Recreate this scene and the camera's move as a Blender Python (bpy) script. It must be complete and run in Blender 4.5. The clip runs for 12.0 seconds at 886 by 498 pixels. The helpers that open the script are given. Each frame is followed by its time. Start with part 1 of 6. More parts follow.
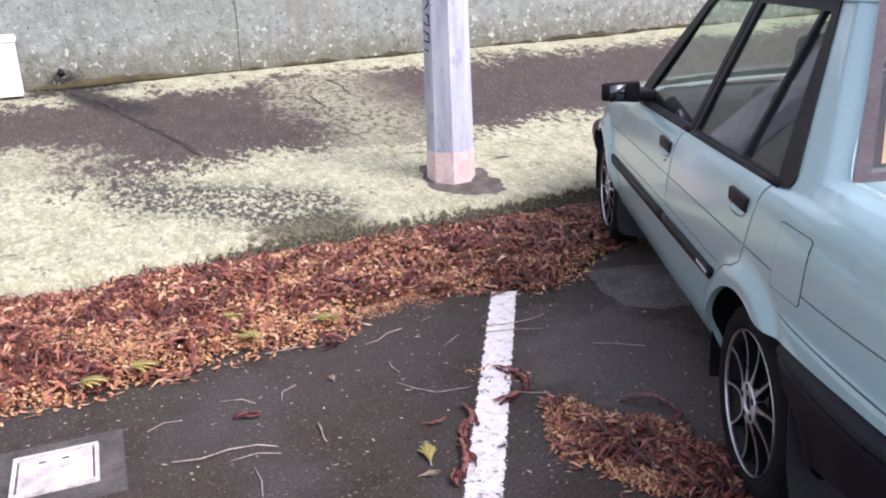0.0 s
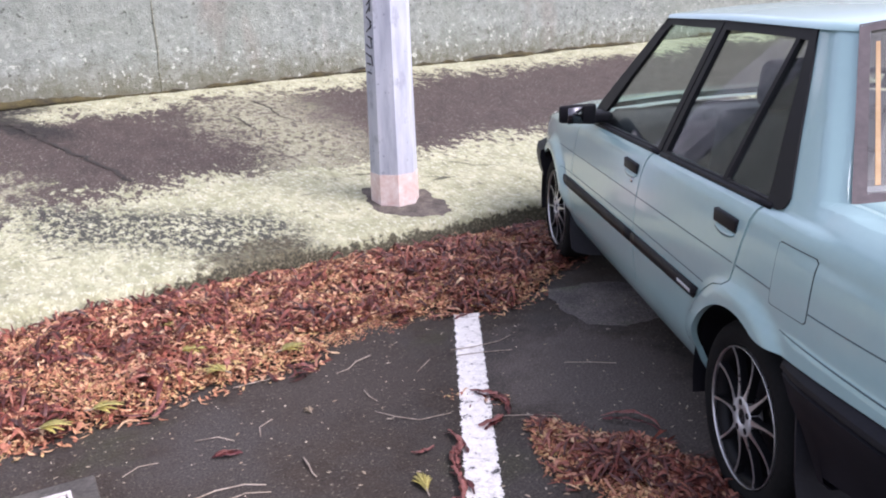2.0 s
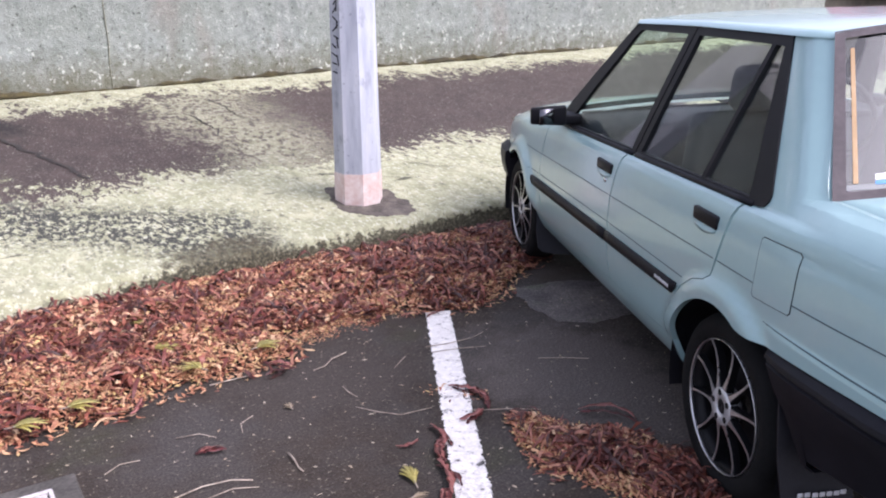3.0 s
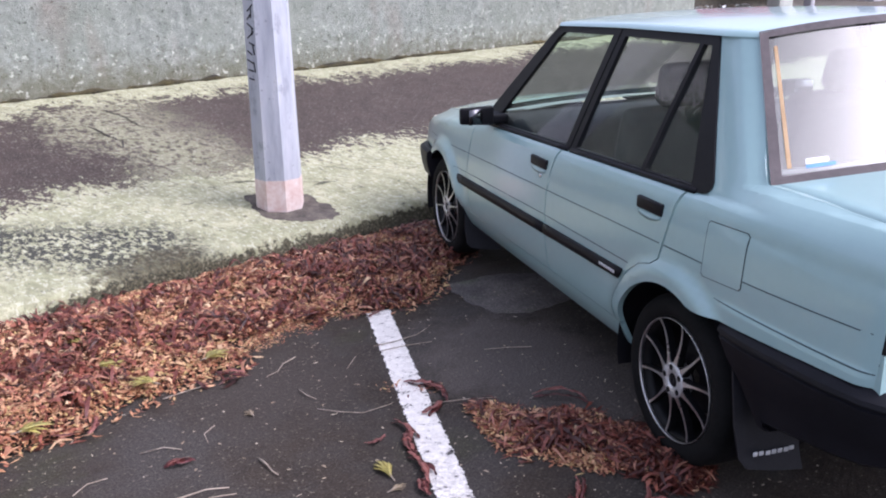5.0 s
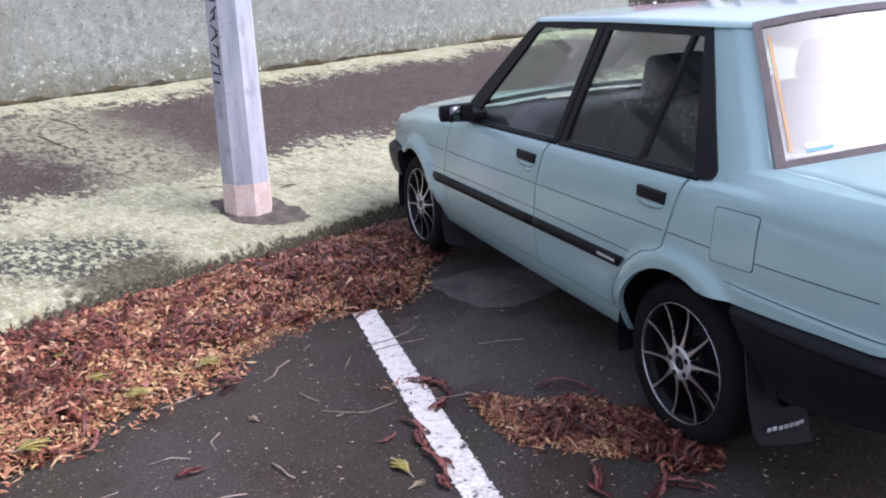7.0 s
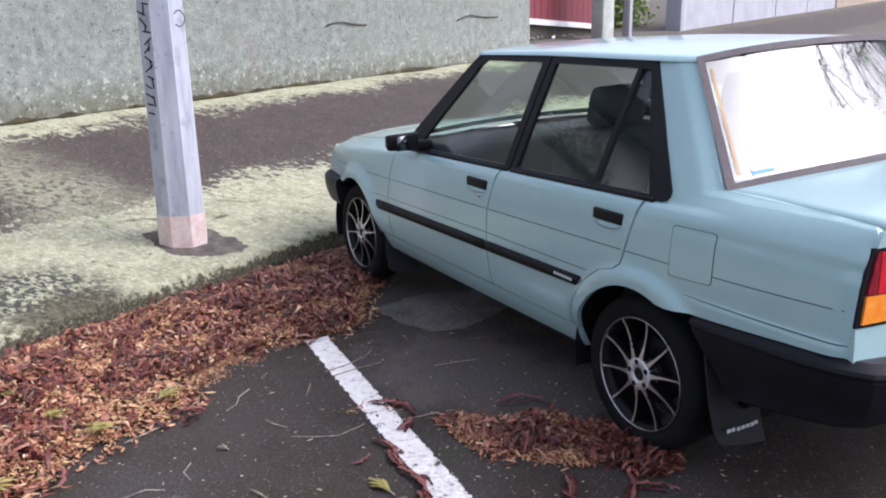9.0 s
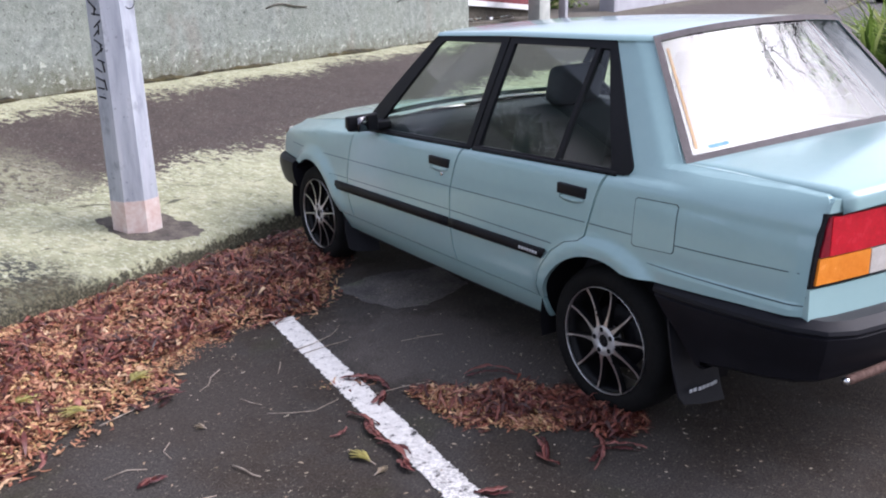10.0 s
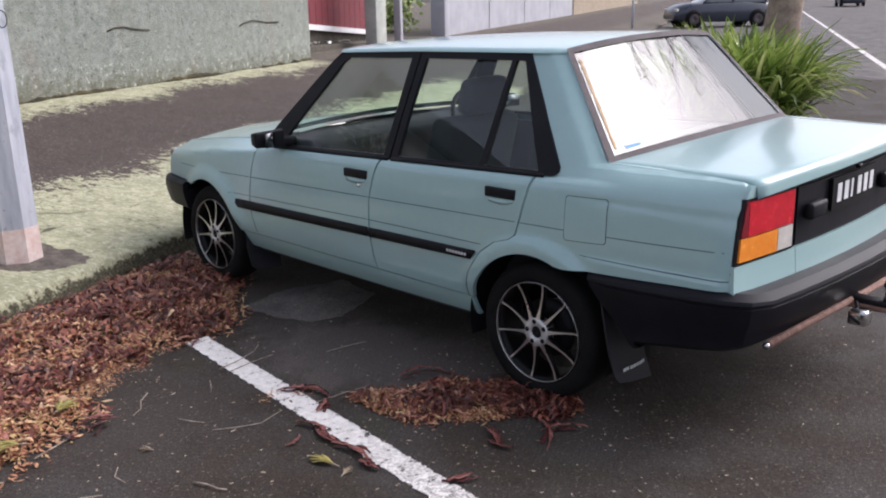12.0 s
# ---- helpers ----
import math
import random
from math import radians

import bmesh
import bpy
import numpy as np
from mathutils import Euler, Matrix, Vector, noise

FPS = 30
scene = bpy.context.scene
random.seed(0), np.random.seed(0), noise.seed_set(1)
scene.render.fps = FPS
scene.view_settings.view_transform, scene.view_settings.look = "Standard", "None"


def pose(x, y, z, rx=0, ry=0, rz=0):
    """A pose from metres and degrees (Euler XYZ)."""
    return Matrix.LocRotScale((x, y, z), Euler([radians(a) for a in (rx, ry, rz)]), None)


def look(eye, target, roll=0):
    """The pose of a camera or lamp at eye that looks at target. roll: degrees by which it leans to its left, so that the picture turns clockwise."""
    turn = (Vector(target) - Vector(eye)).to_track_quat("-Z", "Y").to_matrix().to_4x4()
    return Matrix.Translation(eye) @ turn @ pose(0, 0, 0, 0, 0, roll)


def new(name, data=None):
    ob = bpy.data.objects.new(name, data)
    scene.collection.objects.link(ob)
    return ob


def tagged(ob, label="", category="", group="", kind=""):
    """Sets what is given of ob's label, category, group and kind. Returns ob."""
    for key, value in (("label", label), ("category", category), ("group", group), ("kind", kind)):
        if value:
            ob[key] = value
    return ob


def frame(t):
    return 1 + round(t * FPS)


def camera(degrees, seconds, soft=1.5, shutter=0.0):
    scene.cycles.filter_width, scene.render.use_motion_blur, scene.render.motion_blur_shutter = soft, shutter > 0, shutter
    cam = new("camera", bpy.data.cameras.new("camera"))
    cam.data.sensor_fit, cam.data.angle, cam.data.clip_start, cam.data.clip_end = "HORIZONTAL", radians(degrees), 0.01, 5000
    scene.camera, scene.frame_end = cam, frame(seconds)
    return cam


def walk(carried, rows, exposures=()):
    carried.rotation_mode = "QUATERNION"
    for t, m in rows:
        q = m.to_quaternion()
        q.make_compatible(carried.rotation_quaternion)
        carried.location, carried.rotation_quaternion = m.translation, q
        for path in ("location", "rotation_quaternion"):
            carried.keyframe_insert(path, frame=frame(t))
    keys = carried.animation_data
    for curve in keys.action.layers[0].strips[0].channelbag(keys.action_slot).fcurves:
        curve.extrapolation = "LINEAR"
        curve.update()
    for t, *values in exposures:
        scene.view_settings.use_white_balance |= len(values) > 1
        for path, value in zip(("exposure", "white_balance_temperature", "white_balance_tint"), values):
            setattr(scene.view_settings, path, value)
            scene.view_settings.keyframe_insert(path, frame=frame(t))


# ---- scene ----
cam = camera(54.7, 12.0, 2.0)
PATH = [
    (0, (-1.573, -2.194, 1.515), (-1.629, -0.3, 0.877), -2.3),
    (0.5, (-1.649, -2.176, 1.526), (-1.637, -0.288, 0.865), -1.8),
    (1, (-1.715, -2.164, 1.544), (-1.651, -0.269, 0.907), -2.5),
    (1.5, (-1.779, -2.155, 1.546), (-1.65, -0.26, 0.918), -1.8),
    (2, (-1.846, -2.159, 1.551), (-1.675, -0.262, 0.942), -1.8),
    (2.5, (-1.92, -2.169, 1.545), (-1.678, -0.276, 0.947), -0.8),
    (3, (-2.009, -2.187, 1.542), (-1.696, -0.306, 0.939), -0.3),
    (5, (-2.273, -2.226, 1.564), (-1.701, -0.407, 0.962), -0.9),
    (5.5, (-2.332, -2.22, 1.556), (-1.737, -0.406, 0.961), -0.6),
    (6, (-2.396, -2.197, 1.554), (-1.799, -0.38, 0.969), -1.4),
    (6.5, (-2.453, -2.175, 1.55), (-1.826, -0.367, 0.97), -2.4),
    (7, (-2.514, -2.158, 1.557), (-1.796, -0.392, 0.953), -1.7),
    (9, (-2.792, -2.149, 1.57), (-1.849, -0.47, 1.029), -1.0),
    (9.5, (-2.878, -2.157, 1.566), (-1.872, -0.523, 1.003), -0.4),
    (10, (-2.944, -2.164, 1.573), (-1.884, -0.571, 0.991), -1.1),
    (10.5, (-3.0, -2.161, 1.576), (-1.896, -0.598, 0.994), -1.8),
    (11, (-3.061, -2.15, 1.569), (-1.908, -0.62, 0.995), -0.9),
    (11.5, (-3.217, -2.061, 1.53), (-1.975, -0.597, 0.971), -0.4),
    (12, (-3.363, -2.016, 1.542), (-1.989, -0.664, 1.008), -0.9),
]
EXPOSURES = [(0.0, 1.36, 5930, 25), (3.0, 1.35, 5860, 24), (5.0, 1.19, 5740, 23), (6.0, 1.18, 5700, 23), (7.0, 1.17, 5720, 22), (9.5, 1.13, 5800, 19), (11.0, 1.05, 5860, 18), (11.5, 1.03, 5960, 18), (12.0, 0.84, 6120, 18)]
walk(cam, [(t, look(eye, target, roll)) for t, eye, target, roll in PATH], EXPOSURES)

# ---- light ----
world = bpy.data.worlds.new("world")
scene.world = world
world.use_nodes = True
wn = world.node_tree
sky = wn.nodes.new("ShaderNodeTexSky")
sky.sky_type = "NISHITA"
sky.sun_disc = False
sky.sun_elevation = radians(44)
sky.sun_rotation = radians(120)
sky.dust_density = 5.0
sky.air_density = 1.0
sky.ozone_density = 1.0
cloud = wn.nodes.new("ShaderNodeHueSaturation")
cloud.inputs["Saturation"].default_value = 0.4
wn.links.new(sky.outputs[0], cloud.inputs["Color"])
wn.links.new(cloud.outputs[0], wn.nodes["Background"].inputs[0])
wn.nodes["Background"].inputs[1].default_value = 0.15
sun = new("sun", bpy.data.lights.new("sun", "SUN"))
sun.data.energy = 0.45
sun.data.angle = radians(50)
sun.data.color = (1.0, 0.96, 0.9)
sun.matrix_world = look((12.46, -7.19, 13.89), (0, 0, 0))

# ---- street frame: s along the kerb, n across it towards the wall ----
TURN = radians(25.5)
UX, UY = math.cos(TURN), math.sin(TURN)
STREET = Matrix.Rotation(TURN, 4, "Z")


def sn(s, n, z=0.0):
    return Vector((s * UX - n * UY, s * UY + n * UX, z))


def road_z(s):
    return 0.022 * max(0.0, s - 3.0)


def path_z(s, n):
    return 0.15 + 0.115 * (min(n, 7.4) - 3.2) + 0.012 * min(s, 9.0) + 0.022 * max(0.0, s - 9.0)


def path_top(s, n):
    """The footpath's uneven surface."""
    return path_z(s, n) + 0.012 * noise.noise((s * 1.3, n * 1.3, 0)) + 0.005 * noise.noise((s * 5, n * 5, 3))


def smooth(a, b, v):
    t = min(1.0, max(0.0, (v - a) / (b - a)))
    return t * t * (3 - 2 * t)


def lerp(x, xs, ys):
    return float(np.interp(x, xs, ys))


# ---- materials ----
def nodes_of(name):
    m = bpy.data.materials.new(name)
    m.use_nodes = True
    return m, m.node_tree, m.node_tree.nodes["Principled BSDF"]


def noise_tex(nt, scale, detail=4.0, rough=0.6, coord="Object", stretch=None):
    tc = nt.nodes.new("ShaderNodeTexCoord")
    n = nt.nodes.new("ShaderNodeTexNoise")
    n.inputs["Scale"].default_value = scale
    n.inputs["Detail"].default_value = detail
    n.inputs["Roughness"].default_value = rough
    if stretch:
        mp = nt.nodes.new("ShaderNodeMapping")
        mp.inputs["Scale"].default_value = stretch
        nt.links.new(tc.outputs[coord], mp.inputs[0])
        nt.links.new(mp.outputs[0], n.inputs["Vector"])
    else:
        nt.links.new(tc.outputs[coord], n.inputs["Vector"])
    return n.outputs["Fac"]


def ramp(nt, fac, stops, constant=False):
    r = nt.nodes.new("ShaderNodeValToRGB")
    if constant:
        r.color_ramp.interpolation = "CONSTANT"
    els = r.color_ramp.elements
    while len(els) < len(stops):
        els.new(0.5)
    for e, (p, c) in zip(els, stops):
        e.position = p
        e.color = (*c, 1) if len(c) == 3 else (c[0], c[0], c[0], 1)
    nt.links.new(fac, r.inputs[0])
    return r.outputs[0]


def mixc(nt, fac, a, b, mode="MIX"):
    m = nt.nodes.new("ShaderNodeMix")
    m.data_type = "RGBA"
    m.blend_type = mode
    for idx, v in ((0, fac), (6, a), (7, b)):
        if isinstance(v, (int, float)):
            m.inputs[idx].default_value = v
        elif isinstance(v, tuple):
            m.inputs[idx].default_value = (*v, 1)
        else:
            nt.links.new(v, m.inputs[idx])
    return m.outputs[2]


def math_n(nt, op, a, b=0.0, clamp=False):
    m = nt.nodes.new("ShaderNodeMath")
    m.operation = op
    m.use_clamp = clamp
    for i, v in ((0, a), (1, b)):
        if isinstance(v, (int, float)):
            m.inputs[i].default_value = v
        else:
            nt.links.new(v, m.inputs[i])
    return m.outputs[0]


def bump(nt, bsdf, height, strength=0.3, dist=0.01):
    b = nt.nodes.new("ShaderNodeBump")
    b.inputs["Strength"].default_value = strength
    b.inputs["Distance"].default_value = dist
    nt.links.new(height, b.inputs["Height"])
    nt.links.new(b.outputs[0], bsdf.inputs["Normal"])


def mat(name, dark, light, scale=8.0, rough=0.7, metal=0.0, bumps=0.0, fine=120.0, spec=0.5, coat=0.0):
    """Two scales of variation between two colours, with fine relief."""
    m, nt, p = nodes_of(name)
    big, small = noise_tex(nt, scale), noise_tex(nt, fine, 3.0)
    f = math_n(nt, "ADD", math_n(nt, "MULTIPLY", big, 0.65), math_n(nt, "MULTIPLY", small, 0.35))
    nt.links.new(ramp(nt, f, [(0.36, dark), (0.64, light)]), p.inputs["Base Color"])
    rr = math_n(nt, "ADD", math_n(nt, "MULTIPLY", big, 0.2), rough - 0.1, True)
    nt.links.new(rr, p.inputs["Roughness"])
    p.inputs["Metallic"].default_value = metal
    p.inputs["Specular IOR Level"].default_value = spec
    p.inputs["Coat Weight"].default_value = coat
    p.inputs["Coat Roughness"].default_value = 0.11
    if bumps:
        bump(nt, p, small, bumps, 0.004)
    return m


def glass_mat(name, tint, head_on=0.05, rough=0.0):
    m = bpy.data.materials.new(name)
    m.use_nodes = True
    nt = m.node_tree
    nt.nodes.remove(nt.nodes["Principled BSDF"])
    tr = nt.nodes.new("ShaderNodeBsdfTransparent")
    tr.inputs[0].default_value = (*tint, 1)
    gl = nt.nodes.new("ShaderNodeBsdfGlossy")
    gl.inputs["Roughness"].default_value = rough
    # gloss rises from head-on to grazing alike on both faces of the pane
    lw = nt.nodes.new("ShaderNodeLayerWeight")
    lw.inputs[0].default_value = 0.5
    rise = math_n(nt, "POWER", lw.outputs["Facing"], 5.0)
    mx = nt.nodes.new("ShaderNodeMixShader")
    nt.links.new(math_n(nt, "ADD", math_n(nt, "MULTIPLY", rise, 1.0 - head_on), head_on), mx.inputs[0])
    nt.links.new(tr.outputs[0], mx.inputs[1])
    nt.links.new(gl.outputs[0], mx.inputs[2])
    nt.links.new(mx.outputs[0], nt.nodes["Material Output"].inputs[0])
    return m


def asphalt_mat(name, base, speck, stain, tone_areas=()):
    m, nt, p = nodes_of(name)
    grit = noise_tex(nt, 62.0, 3.0, 0.65)
    mid = noise_tex(nt, 30.0, 6.0, 0.78)
    patch = noise_tex(nt, 5.0, 5.0, 0.7)
    big = noise_tex(nt, 1.3, 6.0, 0.7)
    col = ramp(nt, mid, [(0.32, tuple(v * 0.4 for v in base)), (0.68, tuple(v * 1.6 for v in base))])
    col = mixc(nt, ramp(nt, big, [(0.42, (0.0,)), (0.66, (0.8,))]), col, stain)
    col = mixc(nt, ramp(nt, noise_tex(nt, 2.2, 4.0, 0.55), [(0.44, (0.0,)), (0.60, (0.8,))]), col, tuple(sum(base) / 3 * v for v in (2.1, 1.85, 1.68)))
    col = mixc(nt, ramp(nt, patch, [(0.56, (0.0,)), (0.72, (0.6,))]), col, tuple(v * 0.5 for v in base))
    col = mixc(nt, ramp(nt, noise_tex(nt, 1.9, 5.0, 0.65), [(0.57, (0.0,)), (0.70, (0.5,))]), col, (base[0] * 1.1, base[1] * 1.5, base[2] * 0.75))
    for s0, n0, r0, tone in tone_areas:
        # a tone area, scuffed pale or darker, with a soft ragged outline
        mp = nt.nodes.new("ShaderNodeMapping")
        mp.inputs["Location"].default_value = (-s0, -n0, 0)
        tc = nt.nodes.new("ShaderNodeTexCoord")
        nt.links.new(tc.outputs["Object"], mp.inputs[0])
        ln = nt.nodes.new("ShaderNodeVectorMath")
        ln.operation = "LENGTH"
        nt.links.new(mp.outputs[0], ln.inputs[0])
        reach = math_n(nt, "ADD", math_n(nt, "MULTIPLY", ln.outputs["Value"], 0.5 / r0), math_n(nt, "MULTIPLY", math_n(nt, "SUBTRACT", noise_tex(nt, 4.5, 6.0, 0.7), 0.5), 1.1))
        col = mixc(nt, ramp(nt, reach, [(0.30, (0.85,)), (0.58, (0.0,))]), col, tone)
    grain = noise_tex(nt, 130.0, 3.0, 0.7)
    col = mixc(nt, 0.75, col, ramp(nt, grain, [(0.34, (0.35,)), (0.5, (0.95,)), (0.66, (1.9,))]), "MULTIPLY")
    spots = math_n(nt, "MULTIPLY", ramp(nt, grit, [(0.61, (0.0,)), (0.67, (1.0,))]), ramp(nt, patch, [(0.40, (0.15,)), (0.58, (1.0,))]))
    col = mixc(nt, math_n(nt, "MULTIPLY", spots, 0.85), col, speck)
    nt.links.new(col, p.inputs["Base Color"])
    nt.links.new(ramp(nt, big, [(0.35, (0.75,)), (0.65, (0.95,))]), p.inputs["Roughness"])
    p.inputs["Specular IOR Level"].default_value = 0.3
    bump(nt, p, math_n(nt, "ADD", grit, math_n(nt, "MULTIPLY", mid, 1.2)), 0.7, 0.008)
    return m


LAID = (1.0, 0.55, 1.0)


def path_mat():
    """Footpath: pale lichen on the edges, bare brown asphalt along the middle."""
    m, nt, p = nodes_of("lichen_path")
    tc = nt.nodes.new("ShaderNodeTexCoord")
    sep = nt.nodes.new("ShaderNodeSeparateXYZ")
    nt.links.new(tc.outputs["Object"], sep.inputs[0])
    S, Nn = sep.outputs[0], sep.outputs[1]
    big = noise_tex(nt, 1.1, 6.0, 0.62)
    mid = noise_tex(nt, 7.5, 6.0, 0.7, stretch=LAID)
    fine = noise_tex(nt, 60.0, 4.0, 0.7, stretch=LAID)
    grit = noise_tex(nt, 240.0, 2.0, 0.7)
    flake = noise_tex(nt, 21.0, 5.0, 0.7, stretch=LAID)
    wob = math_n(nt, "ADD", math_n(nt, "MULTIPLY", math_n(nt, "SUBTRACT", big, 0.5), 1.4),
                 math_n(nt, "ADD", math_n(nt, "MULTIPLY", math_n(nt, "SUBTRACT", mid, 0.5), 1.1),
                        math_n(nt, "ADD", math_n(nt, "MULTIPLY", math_n(nt, "SUBTRACT", flake, 0.5), 1.75), math_n(nt, "MULTIPLY", math_n(nt, "SUBTRACT", fine, 0.5), 0.9))))
    nn = math_n(nt, "ADD", Nn, wob)

    def band(v, lo, hi, soft):
        up = nt.nodes.new("ShaderNodeMapRange")
        up.inputs[1].default_value, up.inputs[2].default_value = lo - soft, lo + soft
        nt.links.new(v, up.inputs[0])
        dn = nt.nodes.new("ShaderNodeMapRange")
        dn.inputs[1].default_value, dn.inputs[2].default_value = hi - soft, hi + soft
        dn.inputs[3].default_value, dn.inputs[4].default_value = 1.0, 0.0
        nt.links.new(v, dn.inputs[0])
        return math_n(nt, "MULTIPLY", up.outputs[0], dn.outputs[0])

    bare = band(nn, 4.42, 6.6, 0.03)
    # a lichen tongue that crosses the bare strip near the pole
    ss = math_n(nt, "ADD", S, math_n(nt, "MULTIPLY", wob, 0.8))
    tongue = math_n(nt, "MULTIPLY", band(ss, -0.52, 0.32, 0.22), ramp(nt, flake, [(0.42, (0.1,)), (0.52, (1.0,))]))
    bare = math_n(nt, "MULTIPLY", bare, math_n(nt, "SUBTRACT", 1.0, math_n(nt, "MULTIPLY", tongue, 0.72)), True)
    # lichen over the far left part
    left = band(ss, -9.0, -2.3, 0.2)
    low = band(nn, 3.0, 5.3, 0.12)
    bare = math_n(nt, "MULTIPLY", bare, math_n(nt, "SUBTRACT", 1.0, math_n(nt, "MULTIPLY", math_n(nt, "MULTIPLY", left, low), 0.8)), True)
    bare = math_n(nt, "MAXIMUM", bare, math_n(nt, "MULTIPLY", band(S, 10.3, 300.0, 0.3), 0.9))
    lichen = ramp(nt, mid, [(0.3, (0.27, 0.275, 0.152)), (0.5, (0.425, 0.42, 0.266)), (0.7, (0.55, 0.535, 0.36))])
    lichen = mixc(nt, ramp(nt, noise_tex(nt, 3.3, 6.0, 0.65), [(0.55, (0.0,)), (0.68, (0.55,))]), lichen, (0.30, 0.29, 0.20))
    lichen = mixc(nt, ramp(nt, fine, [(0.54, (0.0,)), (0.65, (0.65,))]), lichen, (0.15, 0.155, 0.09))
    lichen = mixc(nt, ramp(nt, noise_tex(nt, 13.0, 5.0, 0.75, stretch=LAID), [(0.60, (0.0,)), (0.66, (0.8,))]), lichen, (0.09, 0.09, 0.06))
    lichen = mixc(nt, ramp(nt, flake, [(0.50, (0.0,)), (0.535, (0.5,))]), lichen, (0.255, 0.25, 0.155))
    lichen = mixc(nt, ramp(nt, noise_tex(nt, 38.0, 5.0, 0.7, stretch=LAID), [(0.55, (0.0,)), (0.58, (0.6,))]), lichen, (0.62, 0.61, 0.47))
    worm = noise_tex(nt, 8.0, 6.0, 0.75, stretch=(0.55, 1.5, 1.0))
    lichen = mixc(nt, ramp(nt, worm, [(0.615, (0.0,)), (0.65, (0.85,))]), lichen, (0.07, 0.068, 0.045))
    tar = ramp(nt, mid, [(0.3, (0.043, 0.030, 0.025)), (0.7, (0.076, 0.054, 0.045))])
    tar = mixc(nt, ramp(nt, fine, [(0.585, (0.0,)), (0.65, (0.65,))]), tar, (0.32, 0.31, 0.24))
    col = mixc(nt, bare, lichen, tar)
    # dark pitted patch beside the kerb
    soft = math_n(nt, "MULTIPLY", wob, 0.3)
    along = math_n(nt, "ADD", math_n(nt, "ADD", Nn, math_n(nt, "MULTIPLY", S, 0.75)), soft)
    pit = math_n(nt, "MULTIPLY", band(along, 2.24, 2.95, 0.12), band(math_n(nt, "ADD", S, soft), -2.25, -0.86, 0.1))
    pit = math_n(nt, "MULTIPLY", pit, ramp(nt, noise_tex(nt, 33.0, 6.0, 0.75, stretch=LAID), [(0.475, (0.0,)), (0.495, (1.0,))]))
    col = mixc(nt, math_n(nt, "MULTIPLY", pit, 0.95), col, (0.03, 0.031, 0.027))
    wet = math_n(nt, "MULTIPLY", band(math_n(nt, "ADD", S, soft), -1.45, -0.9, 0.08), band(math_n(nt, "ADD", Nn, soft), 3.0, 3.36, 0.06))
    col = mixc(nt, math_n(nt, "MULTIPLY", wet, 0.8), col, ramp(nt, fine, [(0.4, (0.03, 0.027, 0.014)), (0.6, (0.095, 0.075, 0.035))]))
    # damp run from the drain hole across the path
    run = math_n(nt, "ADD", math_n(nt, "ADD", S, math_n(nt, "MULTIPLY", Nn, 0.47)), math_n(nt, "MULTIPLY", wob, 0.16))
    damp = math_n(nt, "MULTIPLY", band(run, 0.86, 1.22, 0.05), band(math_n(nt, "ADD", Nn, soft), 6.0, 7.6, 0.12))
    damp = math_n(nt, "MAXIMUM", damp, math_n(nt, "MULTIPLY", band(math_n(nt, "ADD", S, soft), -2.6, -1.75, 0.1), band(math_n(nt, "ADD", Nn, soft), 6.80, 7.6, 0.05)))
    col = mixc(nt, math_n(nt, "MULTIPLY", damp, ramp(nt, flake, [(0.34, (0.55,)), (0.46, (0.97,))])), col, (0.016, 0.013, 0.011))
    # moss over the kerb's face and crest, thicker low down and on two stretches
    drop = math_n(nt, "SUBTRACT", math_n(nt, "ADD", 0.135, math_n(nt, "MULTIPLY", S, 0.012)), sep.outputs[2])
    grow = math_n(nt, "MULTIPLY", math_n(nt, "MAXIMUM", drop, -0.03), 4.6)
    grow = math_n(nt, "ADD", grow, math_n(nt, "MULTIPLY", band(S, -1.5, -0.75, 0.25), 0.28))
    grow = math_n(nt, "ADD", grow, math_n(nt, "MULTIPLY", band(S, 0.3, 6.0, 0.45), 0.10))
    grow = math_n(nt, "ADD", grow, math_n(nt, "MULTIPLY", math_n(nt, "SUBTRACT", big, 0.5), 1.1))
    grow = math_n(nt, "ADD", grow, math_n(nt, "MULTIPLY", math_n(nt, "SUBTRACT", flake, 0.5), 1.9))
    face = ramp(nt, math_n(nt, "ADD", drop, math_n(nt, "MULTIPLY", math_n(nt, "SUBTRACT", flake, 0.5), 0.10)), [(0.004, (0.0,)), (0.04, (1.0,))])
    grow = math_n(nt, "ADD", grow, math_n(nt, "MULTIPLY", face, math_n(nt, "MULTIPLY", band(S, -1.7, 8.0, 0.3), 0.30)))
    near = band(Nn, 2.0, 3.30, 0.08)
    moss = ramp(nt, fine, [(0.38, (0.014, 0.015, 0.010)), (0.54, (0.082, 0.073, 0.040)), (0.66, (0.23, 0.215, 0.15))])
    col = mixc(nt, math_n(nt, "MULTIPLY", near, ramp(nt, grow, [(0.34, (0.0,)), (0.46, (0.92,))])), col, moss)
    nt.links.new(col, p.inputs["Base Color"])
    p.inputs["Roughness"].default_value = 0.9
    bump(nt, p, math_n(nt, "ADD", math_n(nt, "MULTIPLY", fine, 0.8), grit), 0.7, 0.01)
    return m


